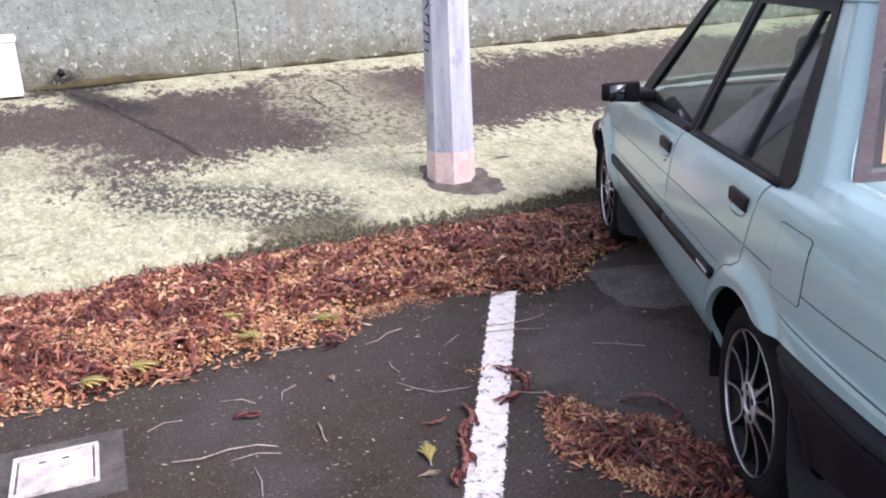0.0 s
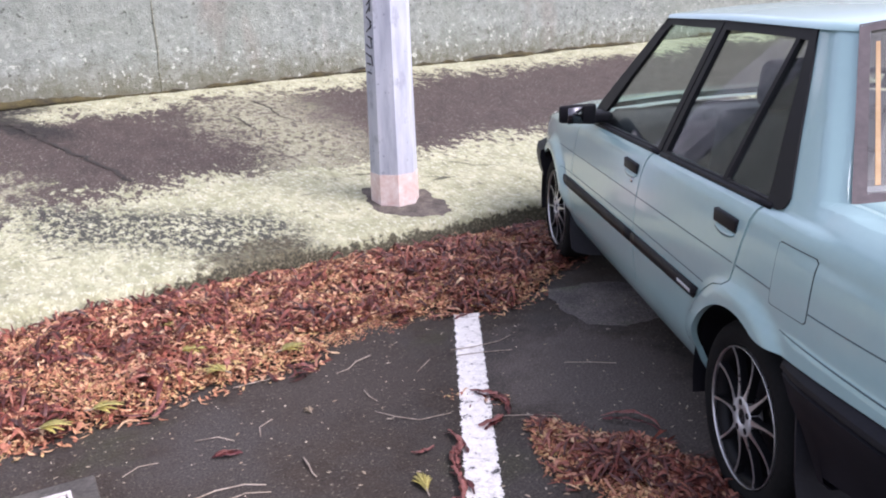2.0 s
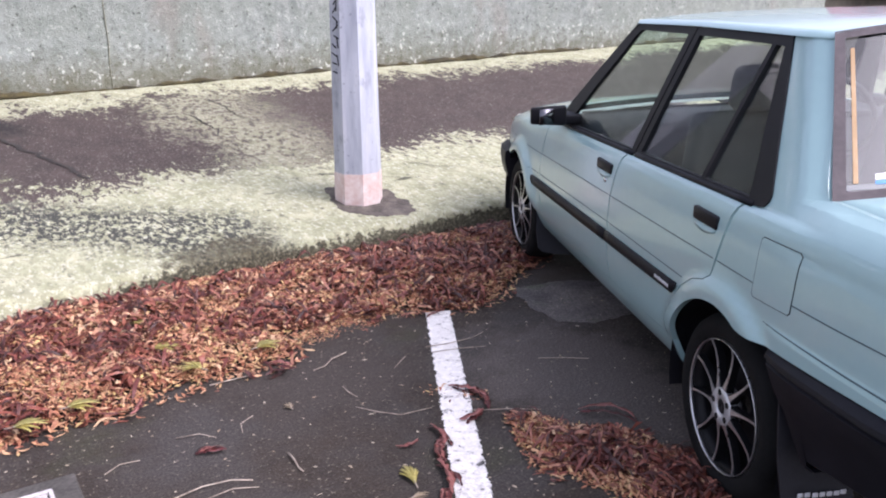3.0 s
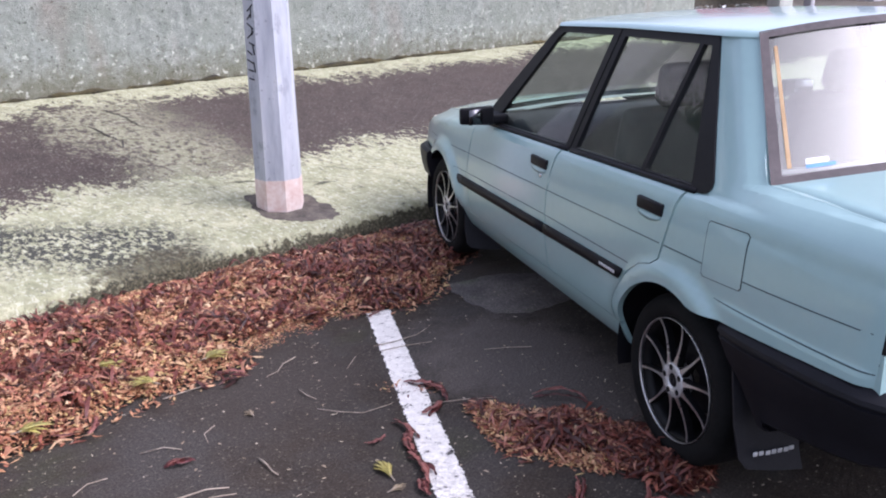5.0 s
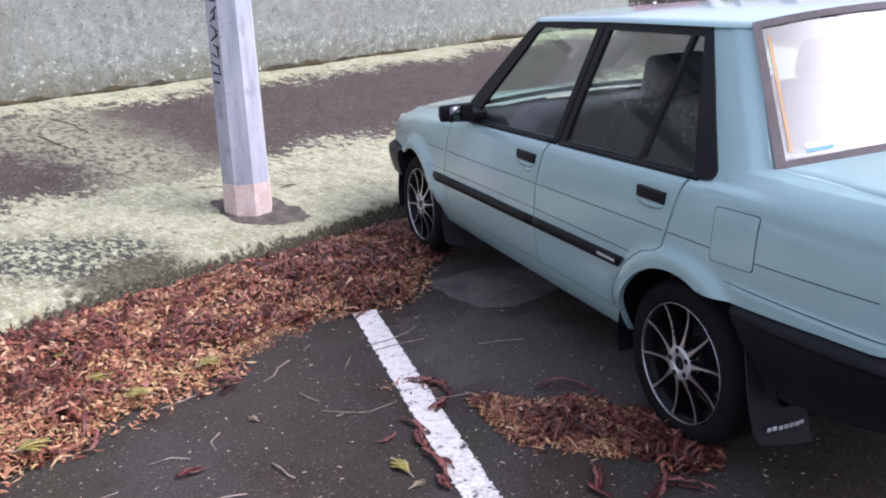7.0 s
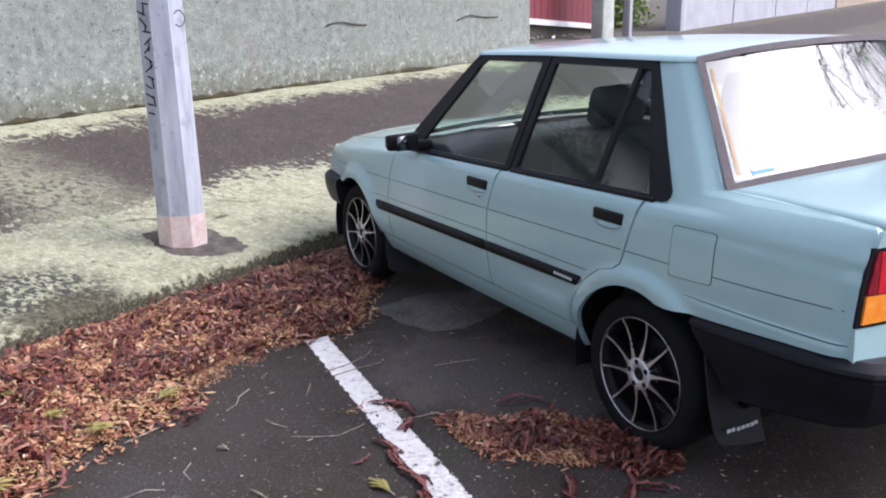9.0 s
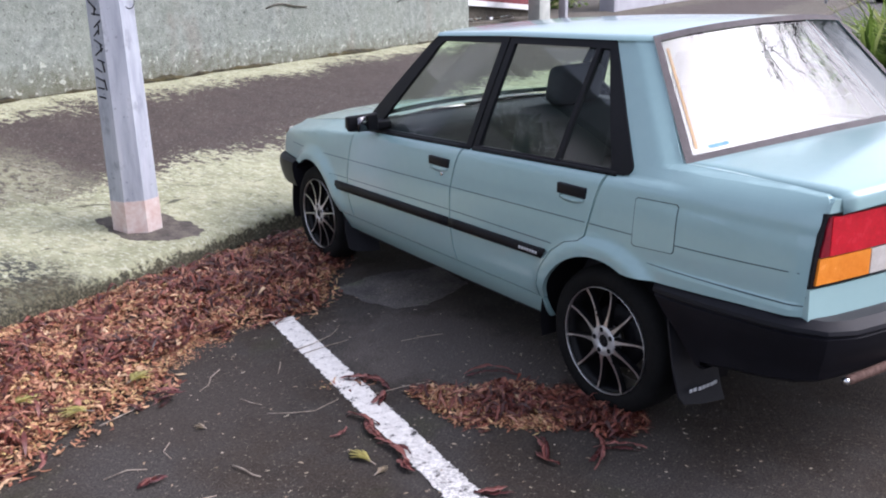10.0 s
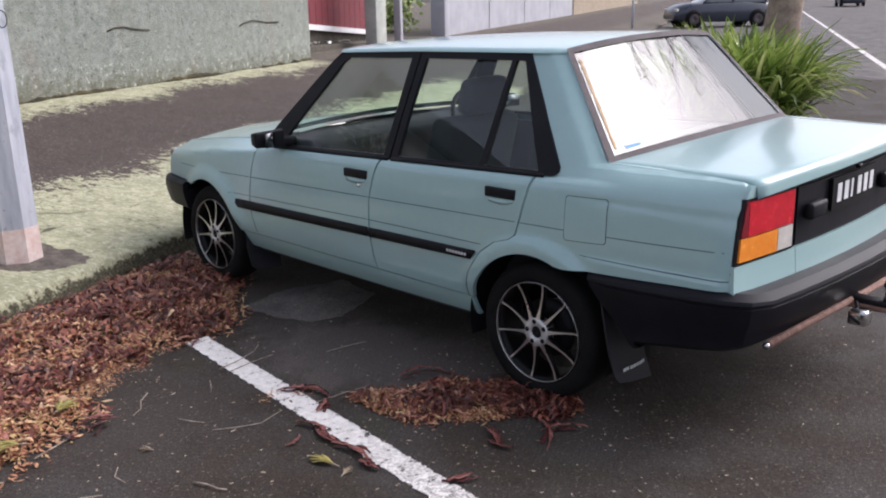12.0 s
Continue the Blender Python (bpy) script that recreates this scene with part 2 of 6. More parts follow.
def roughcast_mat():
    m, nt, p = nodes_of("roughcast_wall")
    tc = nt.nodes.new("ShaderNodeTexCoord")
    sep = nt.nodes.new("ShaderNodeSeparateXYZ")
    nt.links.new(tc.outputs["Object"], sep.inputs[0])
    big = noise_tex(nt, 0.9, 5.0, 0.6)
    mid = noise_tex(nt, 9.0, 6.0, 0.7)
    fine = noise_tex(nt, 30.0, 5.0, 0.78)
    mp = nt.nodes.new("ShaderNodeMapping")
    mp.inputs["Scale"].default_value = (9.0, 9.0, 0.8)
    nt.links.new(tc.outputs["Object"], mp.inputs[0])
    st = nt.nodes.new("ShaderNodeTexNoise")
    st.inputs["Scale"].default_value = 1.0
    st.inputs["Detail"].default_value = 5.0
    nt.links.new(mp.outputs[0], st.inputs["Vector"])
    col = ramp(nt, mid, [(0.30, (0.150, 0.168, 0.149)), (0.5, (0.245, 0.268, 0.237)), (0.70, (0.355, 0.372, 0.325))])
    col = mixc(nt, ramp(nt, big, [(0.4, (0.0,)), (0.65, (0.5,))]), col, (0.265, 0.288, 0.238))
    col = mixc(nt, ramp(nt, st.outputs["Fac"], [(0.52, (0.0,)), (0.72, (0.3,))]), col, (0.15, 0.17, 0.15))
    col = mixc(nt, ramp(nt, noise_tex(nt, 3.6, 5.0, 0.6), [(0.5, (0.0,)), (0.66, (0.55,))]), col, (0.19, 0.215, 0.18))
    col = mixc(nt, ramp(nt, fine, [(0.56, (0.0,)), (0.68, (0.5,))]), col, (0.46, 0.475, 0.41))
    col = mixc(nt, ramp(nt, fine, [(0.31, (0.85,)), (0.385, (0.0,))]), col, (0.115, 0.125, 0.10))
    # pocks, rust-brown runs and pale scuffs
    col = mixc(nt, ramp(nt, noise_tex(nt, 26.0, 3.0, 0.5), [(0.64, (0.0,)), (0.70, (0.8,))]), col, (0.07, 0.075, 0.06))
    col = mixc(nt, math_n(nt, "MULTIPLY", ramp(nt, noise_tex(nt, 1.6, 3.0, 0.5, stretch=(1.0, 1.0, 0.35)), [(0.60, (0.0,)), (0.70, (0.5,))]), mid), col, (0.20, 0.115, 0.085))
    col = mixc(nt, ramp(nt, noise_tex(nt, 5.0, 6.0, 0.7), [(0.56, (0.0,)), (0.70, (0.4,))]), col, (0.40, 0.43, 0.39))
    # dirt and moss splashed along the foot
    foot = nt.nodes.new("ShaderNodeMapRange")
    foot.inputs[1].default_value, foot.inputs[2].default_value = 0.58, 0.95
    foot.inputs[3].default_value, foot.inputs[4].default_value = 1.0, 0.0
    nt.links.new(math_n(nt, "ADD", sep.outputs[2], math_n(nt, "MULTIPLY", math_n(nt, "SUBTRACT", mid, 0.5), 0.7)), foot.inputs[0])
    col = mixc(nt, math_n(nt, "MULTIPLY", foot.outputs[0], 0.75), col, (0.105, 0.092, 0.045))
    # black run below the drain hole
    side = math_n(nt, "ADD", math_n(nt, "ABSOLUTE", math_n(nt, "ADD", sep.outputs[0], 2.25)), math_n(nt, "MULTIPLY", math_n(nt, "SUBTRACT", mid, 0.5), 0.5))
    low = math_n(nt, "ADD", sep.outputs[2], math_n(nt, "MULTIPLY", math_n(nt, "SUBTRACT", fine, 0.5), 0.3))
    spill = math_n(nt, "MULTIPLY", ramp(nt, side, [(0.06, (0.9,)), (0.22, (0.0,))]), ramp(nt, low, [(0.66, (1.0,)), (0.75, (0.0,))]))
    col = mixc(nt, spill, col, (0.018, 0.016, 0.012))
    fl = nt.nodes.new("ShaderNodeMapRange")
    fl.inputs[1].default_value, fl.inputs[2].default_value = 0.9, 1.35
    fl.inputs[3].default_value, fl.inputs[4].default_value = 1.0, 0.15
    nt.links.new(sep.outputs[2], fl.inputs[0])
    spot = ramp(nt, noise_tex(nt, 17.0, 4.0, 0.6), [(0.60, (0.0,)), (0.66, (0.75,))])
    col = mixc(nt, math_n(nt, "MULTIPLY", spot, fl.outputs[0]), col, (0.55, 0.56, 0.48))
    nt.links.new(col, p.inputs["Base Color"])
    p.inputs["Roughness"].default_value = 0.95
    bump(nt, p, math_n(nt, "ADD", fine, math_n(nt, "MULTIPLY", mid, 0.9)), 0.8, 0.025)
    return m


def leaf_mat(name, stops, rough=0.6, lit=0.0):
    """Each leaf takes its own colour."""
    m, nt, p = nodes_of(name)
    g = nt.nodes.new("ShaderNodeNewGeometry")
    col = ramp(nt, g.outputs["Random Per Island"], stops)
    vein = noise_tex(nt, 90.0, 3.0)
    col = mixc(nt, ramp(nt, vein, [(0.35, (0.3,)), (0.6, (0.0,))]), col, (0.05, 0.02, 0.012))
    nt.links.new(col, p.inputs["Base Color"])
    p.inputs["Roughness"].default_value = rough
    if lit:
        tl = nt.nodes.new("ShaderNodeBsdfTranslucent")
        nt.links.new(col, tl.inputs[0])
        mx = nt.nodes.new("ShaderNodeMixShader")
        mx.inputs[0].default_value = lit
        nt.links.new(p.outputs[0], mx.inputs[1])
        nt.links.new(tl.outputs[0], mx.inputs[2])
        nt.links.new(mx.outputs[0], nt.nodes["Material Output"].inputs[0])
    return m


ASPHALT = asphalt_mat("worn_asphalt", (0.0345, 0.0258, 0.0196), (0.25, 0.213, 0.168), (0.052, 0.0402, 0.0308),
                      # the last tone is a darker patch under the middle of the car
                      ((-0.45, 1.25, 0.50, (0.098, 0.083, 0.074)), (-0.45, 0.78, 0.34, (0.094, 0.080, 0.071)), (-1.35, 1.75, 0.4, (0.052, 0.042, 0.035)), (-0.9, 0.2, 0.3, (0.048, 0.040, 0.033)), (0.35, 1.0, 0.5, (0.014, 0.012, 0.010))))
PATCH = asphalt_mat("smooth_patch", (0.085, 0.078, 0.075), (0.12, 0.115, 0.11), (0.066, 0.06, 0.058))
ROAD_M = asphalt_mat("chip_seal_and_sheen_grey", (0.075, 0.069, 0.067), (0.15, 0.14, 0.13), (0.09, 0.083, 0.08))
PATH_M = path_mat()
WALL_M = roughcast_mat()
def worn_paint():
    m, nt, p = nodes_of("cracked_white_paint")
    a = noise_tex(nt, 22.0, 6.0, 0.75)
    b = noise_tex(nt, 85.0, 4.0, 0.7)
    tone = ramp(nt, a, [(0.35, (0.66, 0.615, 0.57)), (0.62, (0.86, 0.82, 0.775))])
    chip = ramp(nt, math_n(nt, "ADD", math_n(nt, "MULTIPLY", a, 0.75), math_n(nt, "MULTIPLY", b, 0.25)), [(0.405, (1.0,)), (0.435, (0.0,))])
    tc = nt.nodes.new("ShaderNodeTexCoord")
    sep = nt.nodes.new("ShaderNodeSeparateXYZ")
    nt.links.new(tc.outputs["Object"], sep.inputs[0])
    wear = nt.nodes.new("ShaderNodeMapRange")
    wear.inputs[1].default_value, wear.inputs[2].default_value = 0.5, -0.6
    wear.inputs[4].default_value = 0.8
    nt.links.new(sep.outputs[1], wear.inputs[0])
    more = ramp(nt, math_n(nt, "ADD", math_n(nt, "MULTIPLY", a, 0.4), math_n(nt, "MULTIPLY", b, 0.6)), [(0.47, (1.0,)), (0.52, (0.0,))])
    chip = math_n(nt, "MAXIMUM", chip, math_n(nt, "MULTIPLY", more, wear.outputs[0]))
    thin = ramp(nt, noise_tex(nt, 11.0, 8.0, 0.8), [(0.485, (0.0,)), (0.5, (0.8,)), (0.515, (0.0,))])
    thin = math_n(nt, "MULTIPLY", thin, ramp(nt, a, [(0.45, (0.0,)), (0.6, (1.0,))]))
    col = mixc(nt, math_n(nt, "MAXIMUM", math_n(nt, "MULTIPLY", thin, 0.7), chip), tone, (0.05, 0.045, 0.043))
    nt.links.new(col, p.inputs["Base Color"])
    p.inputs["Roughness"].default_value = 0.75
    bump(nt, p, b, 0.4, 0.004)
    return m


PAINT_LINE = worn_paint()
COVER_M = mat("grimy_white_paint", (0.30, 0.265, 0.25), (0.66, 0.62, 0.60), 16, 0.8, bumps=0.5, fine=120)
def steel_mat():
    """Dull galvanised steel with vertical runs and darker smudges."""
    m, nt, p = nodes_of("galvanised_steel")
    run = noise_tex(nt, 9.0, 5.0, 0.65, stretch=(1.6, 1.6, 0.22))
    blot = noise_tex(nt, 7.0, 6.0, 0.7, stretch=(1.0, 1.0, 0.6))
    col = ramp(nt, run, [(0.32, (0.30, 0.315, 0.36)), (0.55, (0.42, 0.435, 0.48)), (0.72, (0.50, 0.51, 0.54))])
    col = mixc(nt, ramp(nt, blot, [(0.57, (0.0,)), (0.66, (0.6,))]), col, (0.20, 0.21, 0.235))
    col = mixc(nt, ramp(nt, noise_tex(nt, 30.0, 3.0, 0.6), [(0.66, (0.0,)), (0.71, (0.6,))]), col, (0.13, 0.135, 0.15))
    nt.links.new(col, p.inputs["Base Color"])
    p.inputs["Roughness"].default_value = 0.55
    bump(nt, p, blot, 0.15, 0.004)
    return m


STEEL = steel_mat()
SALMON = mat("salmon_paint", (0.56, 0.385, 0.33), (0.70, 0.61, 0.57), 11, 0.7, 0, 0.2, 40)
DARKDIRT = mat("damp_dirt", (0.05, 0.045, 0.035), (0.12, 0.105, 0.08), 12, 0.95, bumps=0.6, fine=60)
BODY = mat("pale_blue_car_paint", (0.300, 0.456, 0.453), (0.326, 0.488, 0.484), 1.2, 0.34, coat=1.0, fine=25)
BLACKTRIM = mat("black_trim", (0.006, 0.006, 0.008), (0.012, 0.0115, 0.014), 6, 0.5, fine=90, spec=0.18)
BUMPER = mat("weathered_black_plastic", (0.005, 0.005, 0.007), (0.012, 0.0115, 0.016), 4, 0.5, bumps=0.1, fine=200, spec=0.2)
RUBBER = mat("tyre_rubber", (0.006, 0.006, 0.006), (0.013, 0.0125, 0.0125), 8, 0.85, bumps=0.2, fine=90, spec=0.15)
FLAP_M = mat("rubber_flap", (0.010, 0.010, 0.013), (0.020, 0.020, 0.025), 7, 0.5, bumps=0.1, fine=90, spec=0.35)
SEAT_M = mat("dark_grey_seat_cover", (0.020, 0.023, 0.026), (0.042, 0.046, 0.050), 5, 0.9, bumps=0.3, fine=150)
HUB_SILVER = mat("silver_hub_paint", (0.50, 0.50, 0.50), (0.74, 0.73, 0.73), 30, 0.34, 0.45, 0.0, 150)
POLISHED = mat("machined_alloy", (0.52, 0.51, 0.51), (0.78, 0.77, 0.77), 14, 0.30, 0.9, 0.0, 150)
GLOSSBLACK = mat("black_alloy_paint", (0.004, 0.004, 0.005), (0.008, 0.008, 0.009), 8, 0.45, spec=0.2)
INTERIOR = mat("dark_interior_cloth", (0.025, 0.025, 0.03), (0.055, 0.055, 0.062), 6, 0.9, bumps=0.3, fine=150)
SHELF_M = mat("faded_parcel_shelf", (0.30, 0.31, 0.32), (0.42, 0.43, 0.44), 4, 0.9)
GREYRUBBER = mat("faded_grey_rubber", (0.058, 0.048, 0.051), (0.105, 0.088, 0.090), 9, 0.7, fine=60, spec=0.3)
SIDE_GLASS = glass_mat("side_glass", (0.83, 0.92, 0.87), 0.065)
REAR_GLASS = glass_mat("rear_glass", (0.57, 0.61, 0.61), 0.083)
RED_LENS = mat("red_lens", (0.46, 0.006, 0.016), (0.66, 0.014, 0.03), 26, 0.25, coat=0.25, spec=0.3)
DARK_RED_LENS = mat("dark_red_lens", (0.16, 0.004, 0.012), (0.26, 0.008, 0.02), 26, 0.25, coat=0.25, spec=0.3)
AMBER_LENS = mat("amber_lens", (0.78, 0.22, 0.015), (0.9, 0.31, 0.035), 26, 0.25, coat=0.25, spec=0.3)
CLEAR_LENS = mat("clear_lens", (0.55, 0.5, 0.45), (0.7, 0.66, 0.6), 20, 0.2, coat=0.8)
RUST = mat("rusty_steel", (0.16, 0.085, 0.065), (0.36, 0.22, 0.17), 25, 0.8, 0.1, 0.3, 80)
MIRROR = mat("mirror", (0.10, 0.10, 0.11), (0.12, 0.12, 0.13), 5, 0.2, 1.0)
SMOKY = mat("smoky_amber_lens", (0.16, 0.05, 0.03), (0.2, 0.07, 0.04), 20, 0.25, coat=0.6)
# dark tone that stands for the shade in the body's pressed lines
CREASE_M = mat("crease_shade_tone", (0.05, 0.09, 0.1), (0.07, 0.11, 0.12), 10, 0.6)
CHROME = mat("chrome", (0.6, 0.6, 0.6), (0.8, 0.8, 0.8), 20, 0.15, 1.0)
WHITE = mat("white_paint", (0.66, 0.66, 0.66), (0.82, 0.82, 0.82), 5, 0.6, fine=40)
LETTER = mat("pale_lettering", (0.6, 0.6, 0.6), (0.75, 0.75, 0.75), 20, 0.6)
ORANGE_TAPE = mat("orange_tape", (0.33, 0.20, 0.085), (0.44, 0.29, 0.15), 20, 0.6)
BLUE_STICKER = mat("blue_sticker", (0.05, 0.2, 0.5), (0.1, 0.3, 0.6), 20, 0.5)
REDGATE = mat("dark_red_board", (0.13, 0.018, 0.026), (0.21, 0.03, 0.04), 6, 0.6, fine=60)
CONCRETE = mat("pale_concrete", (0.30, 0.32, 0.29), (0.48, 0.49, 0.45), 3, 0.9, bumps=0.4, fine=60)
GREYFENCE = mat("grey_painted_fence", (0.30, 0.30, 0.325), (0.40, 0.40, 0.43), 2, 0.8, bumps=0.2, fine=40)
TIMBER = mat("weathered_timber", (0.27, 0.22, 0.16), (0.42, 0.35, 0.26), 5, 0.85, bumps=0.3, fine=30)
BARK = mat("bark", (0.19, 0.145, 0.112), (0.38, 0.30, 0.24), 9, 0.95, bumps=0.8, fine=50)
NAVY = mat("dark_blue_car_paint", (0.018, 0.024, 0.04), (0.03, 0.037, 0.058), 2, 0.3, coat=0.6)
TWIG = mat("dry_twig", (0.22, 0.17, 0.13), (0.50, 0.42, 0.34), 30, 0.9)
LEAF_MIX = leaf_mat("dry_leaf_mix", [(0.0, (0.070, 0.018, 0.012)), (0.3, (0.20, 0.050, 0.031)), (0.55, (0.33, 0.105, 0.062)),
                                     (0.72, (0.42, 0.19, 0.105)), (0.88, (0.58, 0.34, 0.19)), (1.0, (0.68, 0.49, 0.29))], 0.5)
LEAF_GOLD = leaf_mat("golden_leaf_litter", [(0.0, (0.15, 0.045, 0.03)), (0.25, (0.36, 0.135, 0.07)), (0.55, (0.50, 0.245, 0.12)),
                                            (0.8, (0.62, 0.37, 0.20)), (1.0, (0.58, 0.42, 0.16))])
LEAF_RED = leaf_mat("dark_red_pod", [(0.0, (0.030, 0.009, 0.007)), (0.5, (0.120, 0.028, 0.021)), (0.85, (0.25, 0.070, 0.044)), (1.0, (0.45, 0.22, 0.135))], 0.48)
LEAF_YELLOW = leaf_mat("yellow_green_leaf", [(0.0, (0.34, 0.28, 0.06)), (1.0, (0.52, 0.45, 0.14))])
LEAF_DULL = leaf_mat("dull_dry_leaf", [(0.0, (0.20, 0.145, 0.085)), (1.0, (0.38, 0.30, 0.19))])
LEAF_PALE = leaf_mat("pale_flecks", [(0.0, (0.3, 0.22, 0.14)), (1.0, (0.6, 0.52, 0.4))])
STRAP_GREEN = leaf_mat("strap_leaf_green", [(0.0, (0.06, 0.11, 0.02)), (0.4, (0.22, 0.33, 0.06)), (0.8, (0.44, 0.54, 0.15)), (1.0, (0.60, 0.56, 0.28))], 0.35, 0.4)
HEDGE_GREEN = leaf_mat("hedge_foliage", [(0.0, (0.05, 0.085, 0.03)), (1.0, (0.14, 0.19, 0.075))])
CROWN_GREEN = leaf_mat("dark_foliage", [(0.0, (0.02, 0.035, 0.012)), (1.0, (0.05, 0.07, 0.025))])


# ---- mesh helpers ----
def mesh_of(name, bm, material, flat=False, sharp=0.0):
    me = bpy.data.meshes.new(name)
    bm.to_mesh(me)
    bm.free()
    for f in me.polygons:
        f.use_smooth = not flat
    if sharp:
        me.set_sharp_from_angle(angle=radians(sharp))
    me.materials.append(material)
    return me


def part(name, bm, material, parent=None, label="", flat=False, sharp=0.0):
    ob = new(name, mesh_of(name, bm, material, flat, sharp))
    if parent is not None:
        ob.parent = parent
    return tagged(ob, label)


def thing(name, label, category, group="", kind="", at=None):
    ob = new(name)
    if at is not None:
        ob.matrix_basis = at
    return tagged(ob, label, category, group, kind)


def box(bm, lo, hi, bev=0.0, seg=1, m=None):
    vs = [bm.verts.new((x, y, z)) for x in (lo[0], hi[0]) for y in (lo[1], hi[1]) for z in (lo[2], hi[2])]
    fs = [bm.faces.new([vs[i] for i in q]) for q in ((0, 1, 3, 2), (4, 6, 7, 5), (0, 4, 5, 1), (2, 3, 7, 6), (0, 2, 6, 4), (1, 5, 7, 3))]
    geo = vs
    if bev:
        es = list({e for f in fs for e in f.edges})
        r = bmesh.ops.bevel(bm, geom=es, offset=bev, segments=seg, affect="EDGES", profile=0.5)
        geo = list({v for f in r["faces"] for v in f.verts} | {v for v in vs if v.is_valid})
    if m is not None:
        bmesh.ops.transform(bm, matrix=m, verts=geo)
    return bm


def boxed(lo, hi, bev=0.0, seg=1, m=None):
    return box(bmesh.new(), lo, hi, bev, seg, m)


def tube(bm, pts, radii, sides=8, cap=True):
    """A round tube through pts."""
    rings = []
    n = len(pts)
    pts = [Vector(p) for p in pts]
    if isinstance(radii, (int, float)):
        radii = [radii] * n
    for i, p in enumerate(pts):
        d = (pts[min(i + 1, n - 1)] - pts[max(i - 1, 0)]).normalized()
        a = d.orthogonal().normalized() if i == 0 else (rings_a - d * rings_a.dot(d)).normalized()
        rings_a = a
        b = d.cross(a)
        rings.append([bm.verts.new(p + (a * math.cos(k * 2 * math.pi / sides) + b * math.sin(k * 2 * math.pi / sides)) * radii[i]) for k in range(sides)])
    for r0, r1 in zip(rings, rings[1:]):
        for k in range(sides):
            bm.faces.new((r0[k], r0[(k + 1) % sides], r1[(k + 1) % sides], r1[k]))
    if cap:
        bm.faces.new(rings[0][::-1])
        bm.faces.new(rings[-1])
    return bm


def grid(bm, nu, nv, fn):
    vs = [[bm.verts.new(fn(i / nu, j / nv)) for j in range(nv + 1)] for i in range(nu + 1)]
    for i in range(nu):
        for j in range(nv):
            bm.faces.new((vs[i][j], vs[i + 1][j], vs[i + 1][j + 1], vs[i][j + 1]))
    return vs


def sweep(bm, rings, close=True, caps=True):
    """Skin between rings of equal length."""
    vr = [[bm.verts.new(p) for p in r] for r in rings]
    n = len(vr[0])
    for a, b in zip(vr, vr[1:]):
        for k in range(n if close else n - 1):
            bm.faces.new((a[k], a[(k + 1) % n], b[(k + 1) % n], b[k]))
    if caps:
        bm.faces.new(vr[0][::-1])
        bm.faces.new(vr[-1])
    return bm


def lathe(bm, prof, sides, axis_m=None):
    """prof: (radius, x) pairs turned round the x axis, closed in a loop."""
    rings = []
    for k in range(sides):
        a = 2 * math.pi * k / sides
        rings.append([bm.verts.new((x, r * math.sin(a), r * math.cos(a))) for r, x in prof])
    for k in range(sides):
        a, b = rings[k], rings[(k + 1) % sides]
        for j in range(len(prof)):
            j2 = (j + 1) % len(prof)
            bm.faces.new((a[j], a[j2], b[j2], b[j]))
    return bm


def ribbon(bm, pts, widths, zoff=0.0):
    """A flat strip along pts lying face up."""
    pts = [Vector(p) for p in pts]
    prev = None
    for i, p in enumerate(pts):
        d = pts[min(i + 1, len(pts) - 1)] - pts[max(i - 1, 0)]
        side = Vector((-d.y, d.x, 0)).normalized() * widths[i] / 2
        row = (bm.verts.new(p + side + Vector((0, 0, zoff))), bm.verts.new(p - side + Vector((0, 0, zoff))))
        if prev:
            bm.faces.new((prev[0], prev[1], row[1], row[0]))
        prev = row
    return bm

# ---- ground, road and footpath ----
def build_ground():
    bm = bmesh.new()
    ss = [-300, -60, -12, -6, -4, -2, 0, 2, 3, 4, 6, 10, 20, 40, 80, 160, 320]
    ns = [-320, -60, -20, -8, -4, -2, 0, 2, 3.18, 3.6, 8, 20, 60, 320]
    vs = [[bm.verts.new((s, n, road_z(s) - (0.0 if n < 3.4 else 0.12))) for n in ns] for s in ss]
    for i in range(len(ss) - 1):
        for j in range(len(ns) - 1):
            bm.faces.new((vs[i][j], vs[i + 1][j], vs[i + 1][j + 1], vs[i][j + 1]))
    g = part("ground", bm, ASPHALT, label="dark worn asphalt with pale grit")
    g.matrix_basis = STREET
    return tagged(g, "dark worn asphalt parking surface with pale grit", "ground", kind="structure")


build_ground()


def build_road():
    """The lighter sealed carriageway, and a lighter sheet for the far lane's grazing sheen."""
    bm = bmesh.new()
    # past s 13.5 the lane's grazing sheen is put into the lighter grey
    for n0, n1, ss in ((-12.5, -2.9, (-80, -30, -10, 0, 3, 12, 30, 60, 120, 220, 320)), (-2.9, 3.08, (13.5, 20, 40, 80, 160, 320))):
        prev = None
        for s in ss:
            row = [bm.verts.new((s, n, road_z(s) + 0.004)) for n in (n0, n1)]
            if prev:
                bm.faces.new((prev[0], row[0], row[1], prev[1]))
            prev = row
    r = part("road", bm, ROAD_M)
    r.matrix_basis = STREET
    return tagged(r, "grey chip-sealed road, with the far lane's sheen in its colour", "road", kind="structure")


build_road()


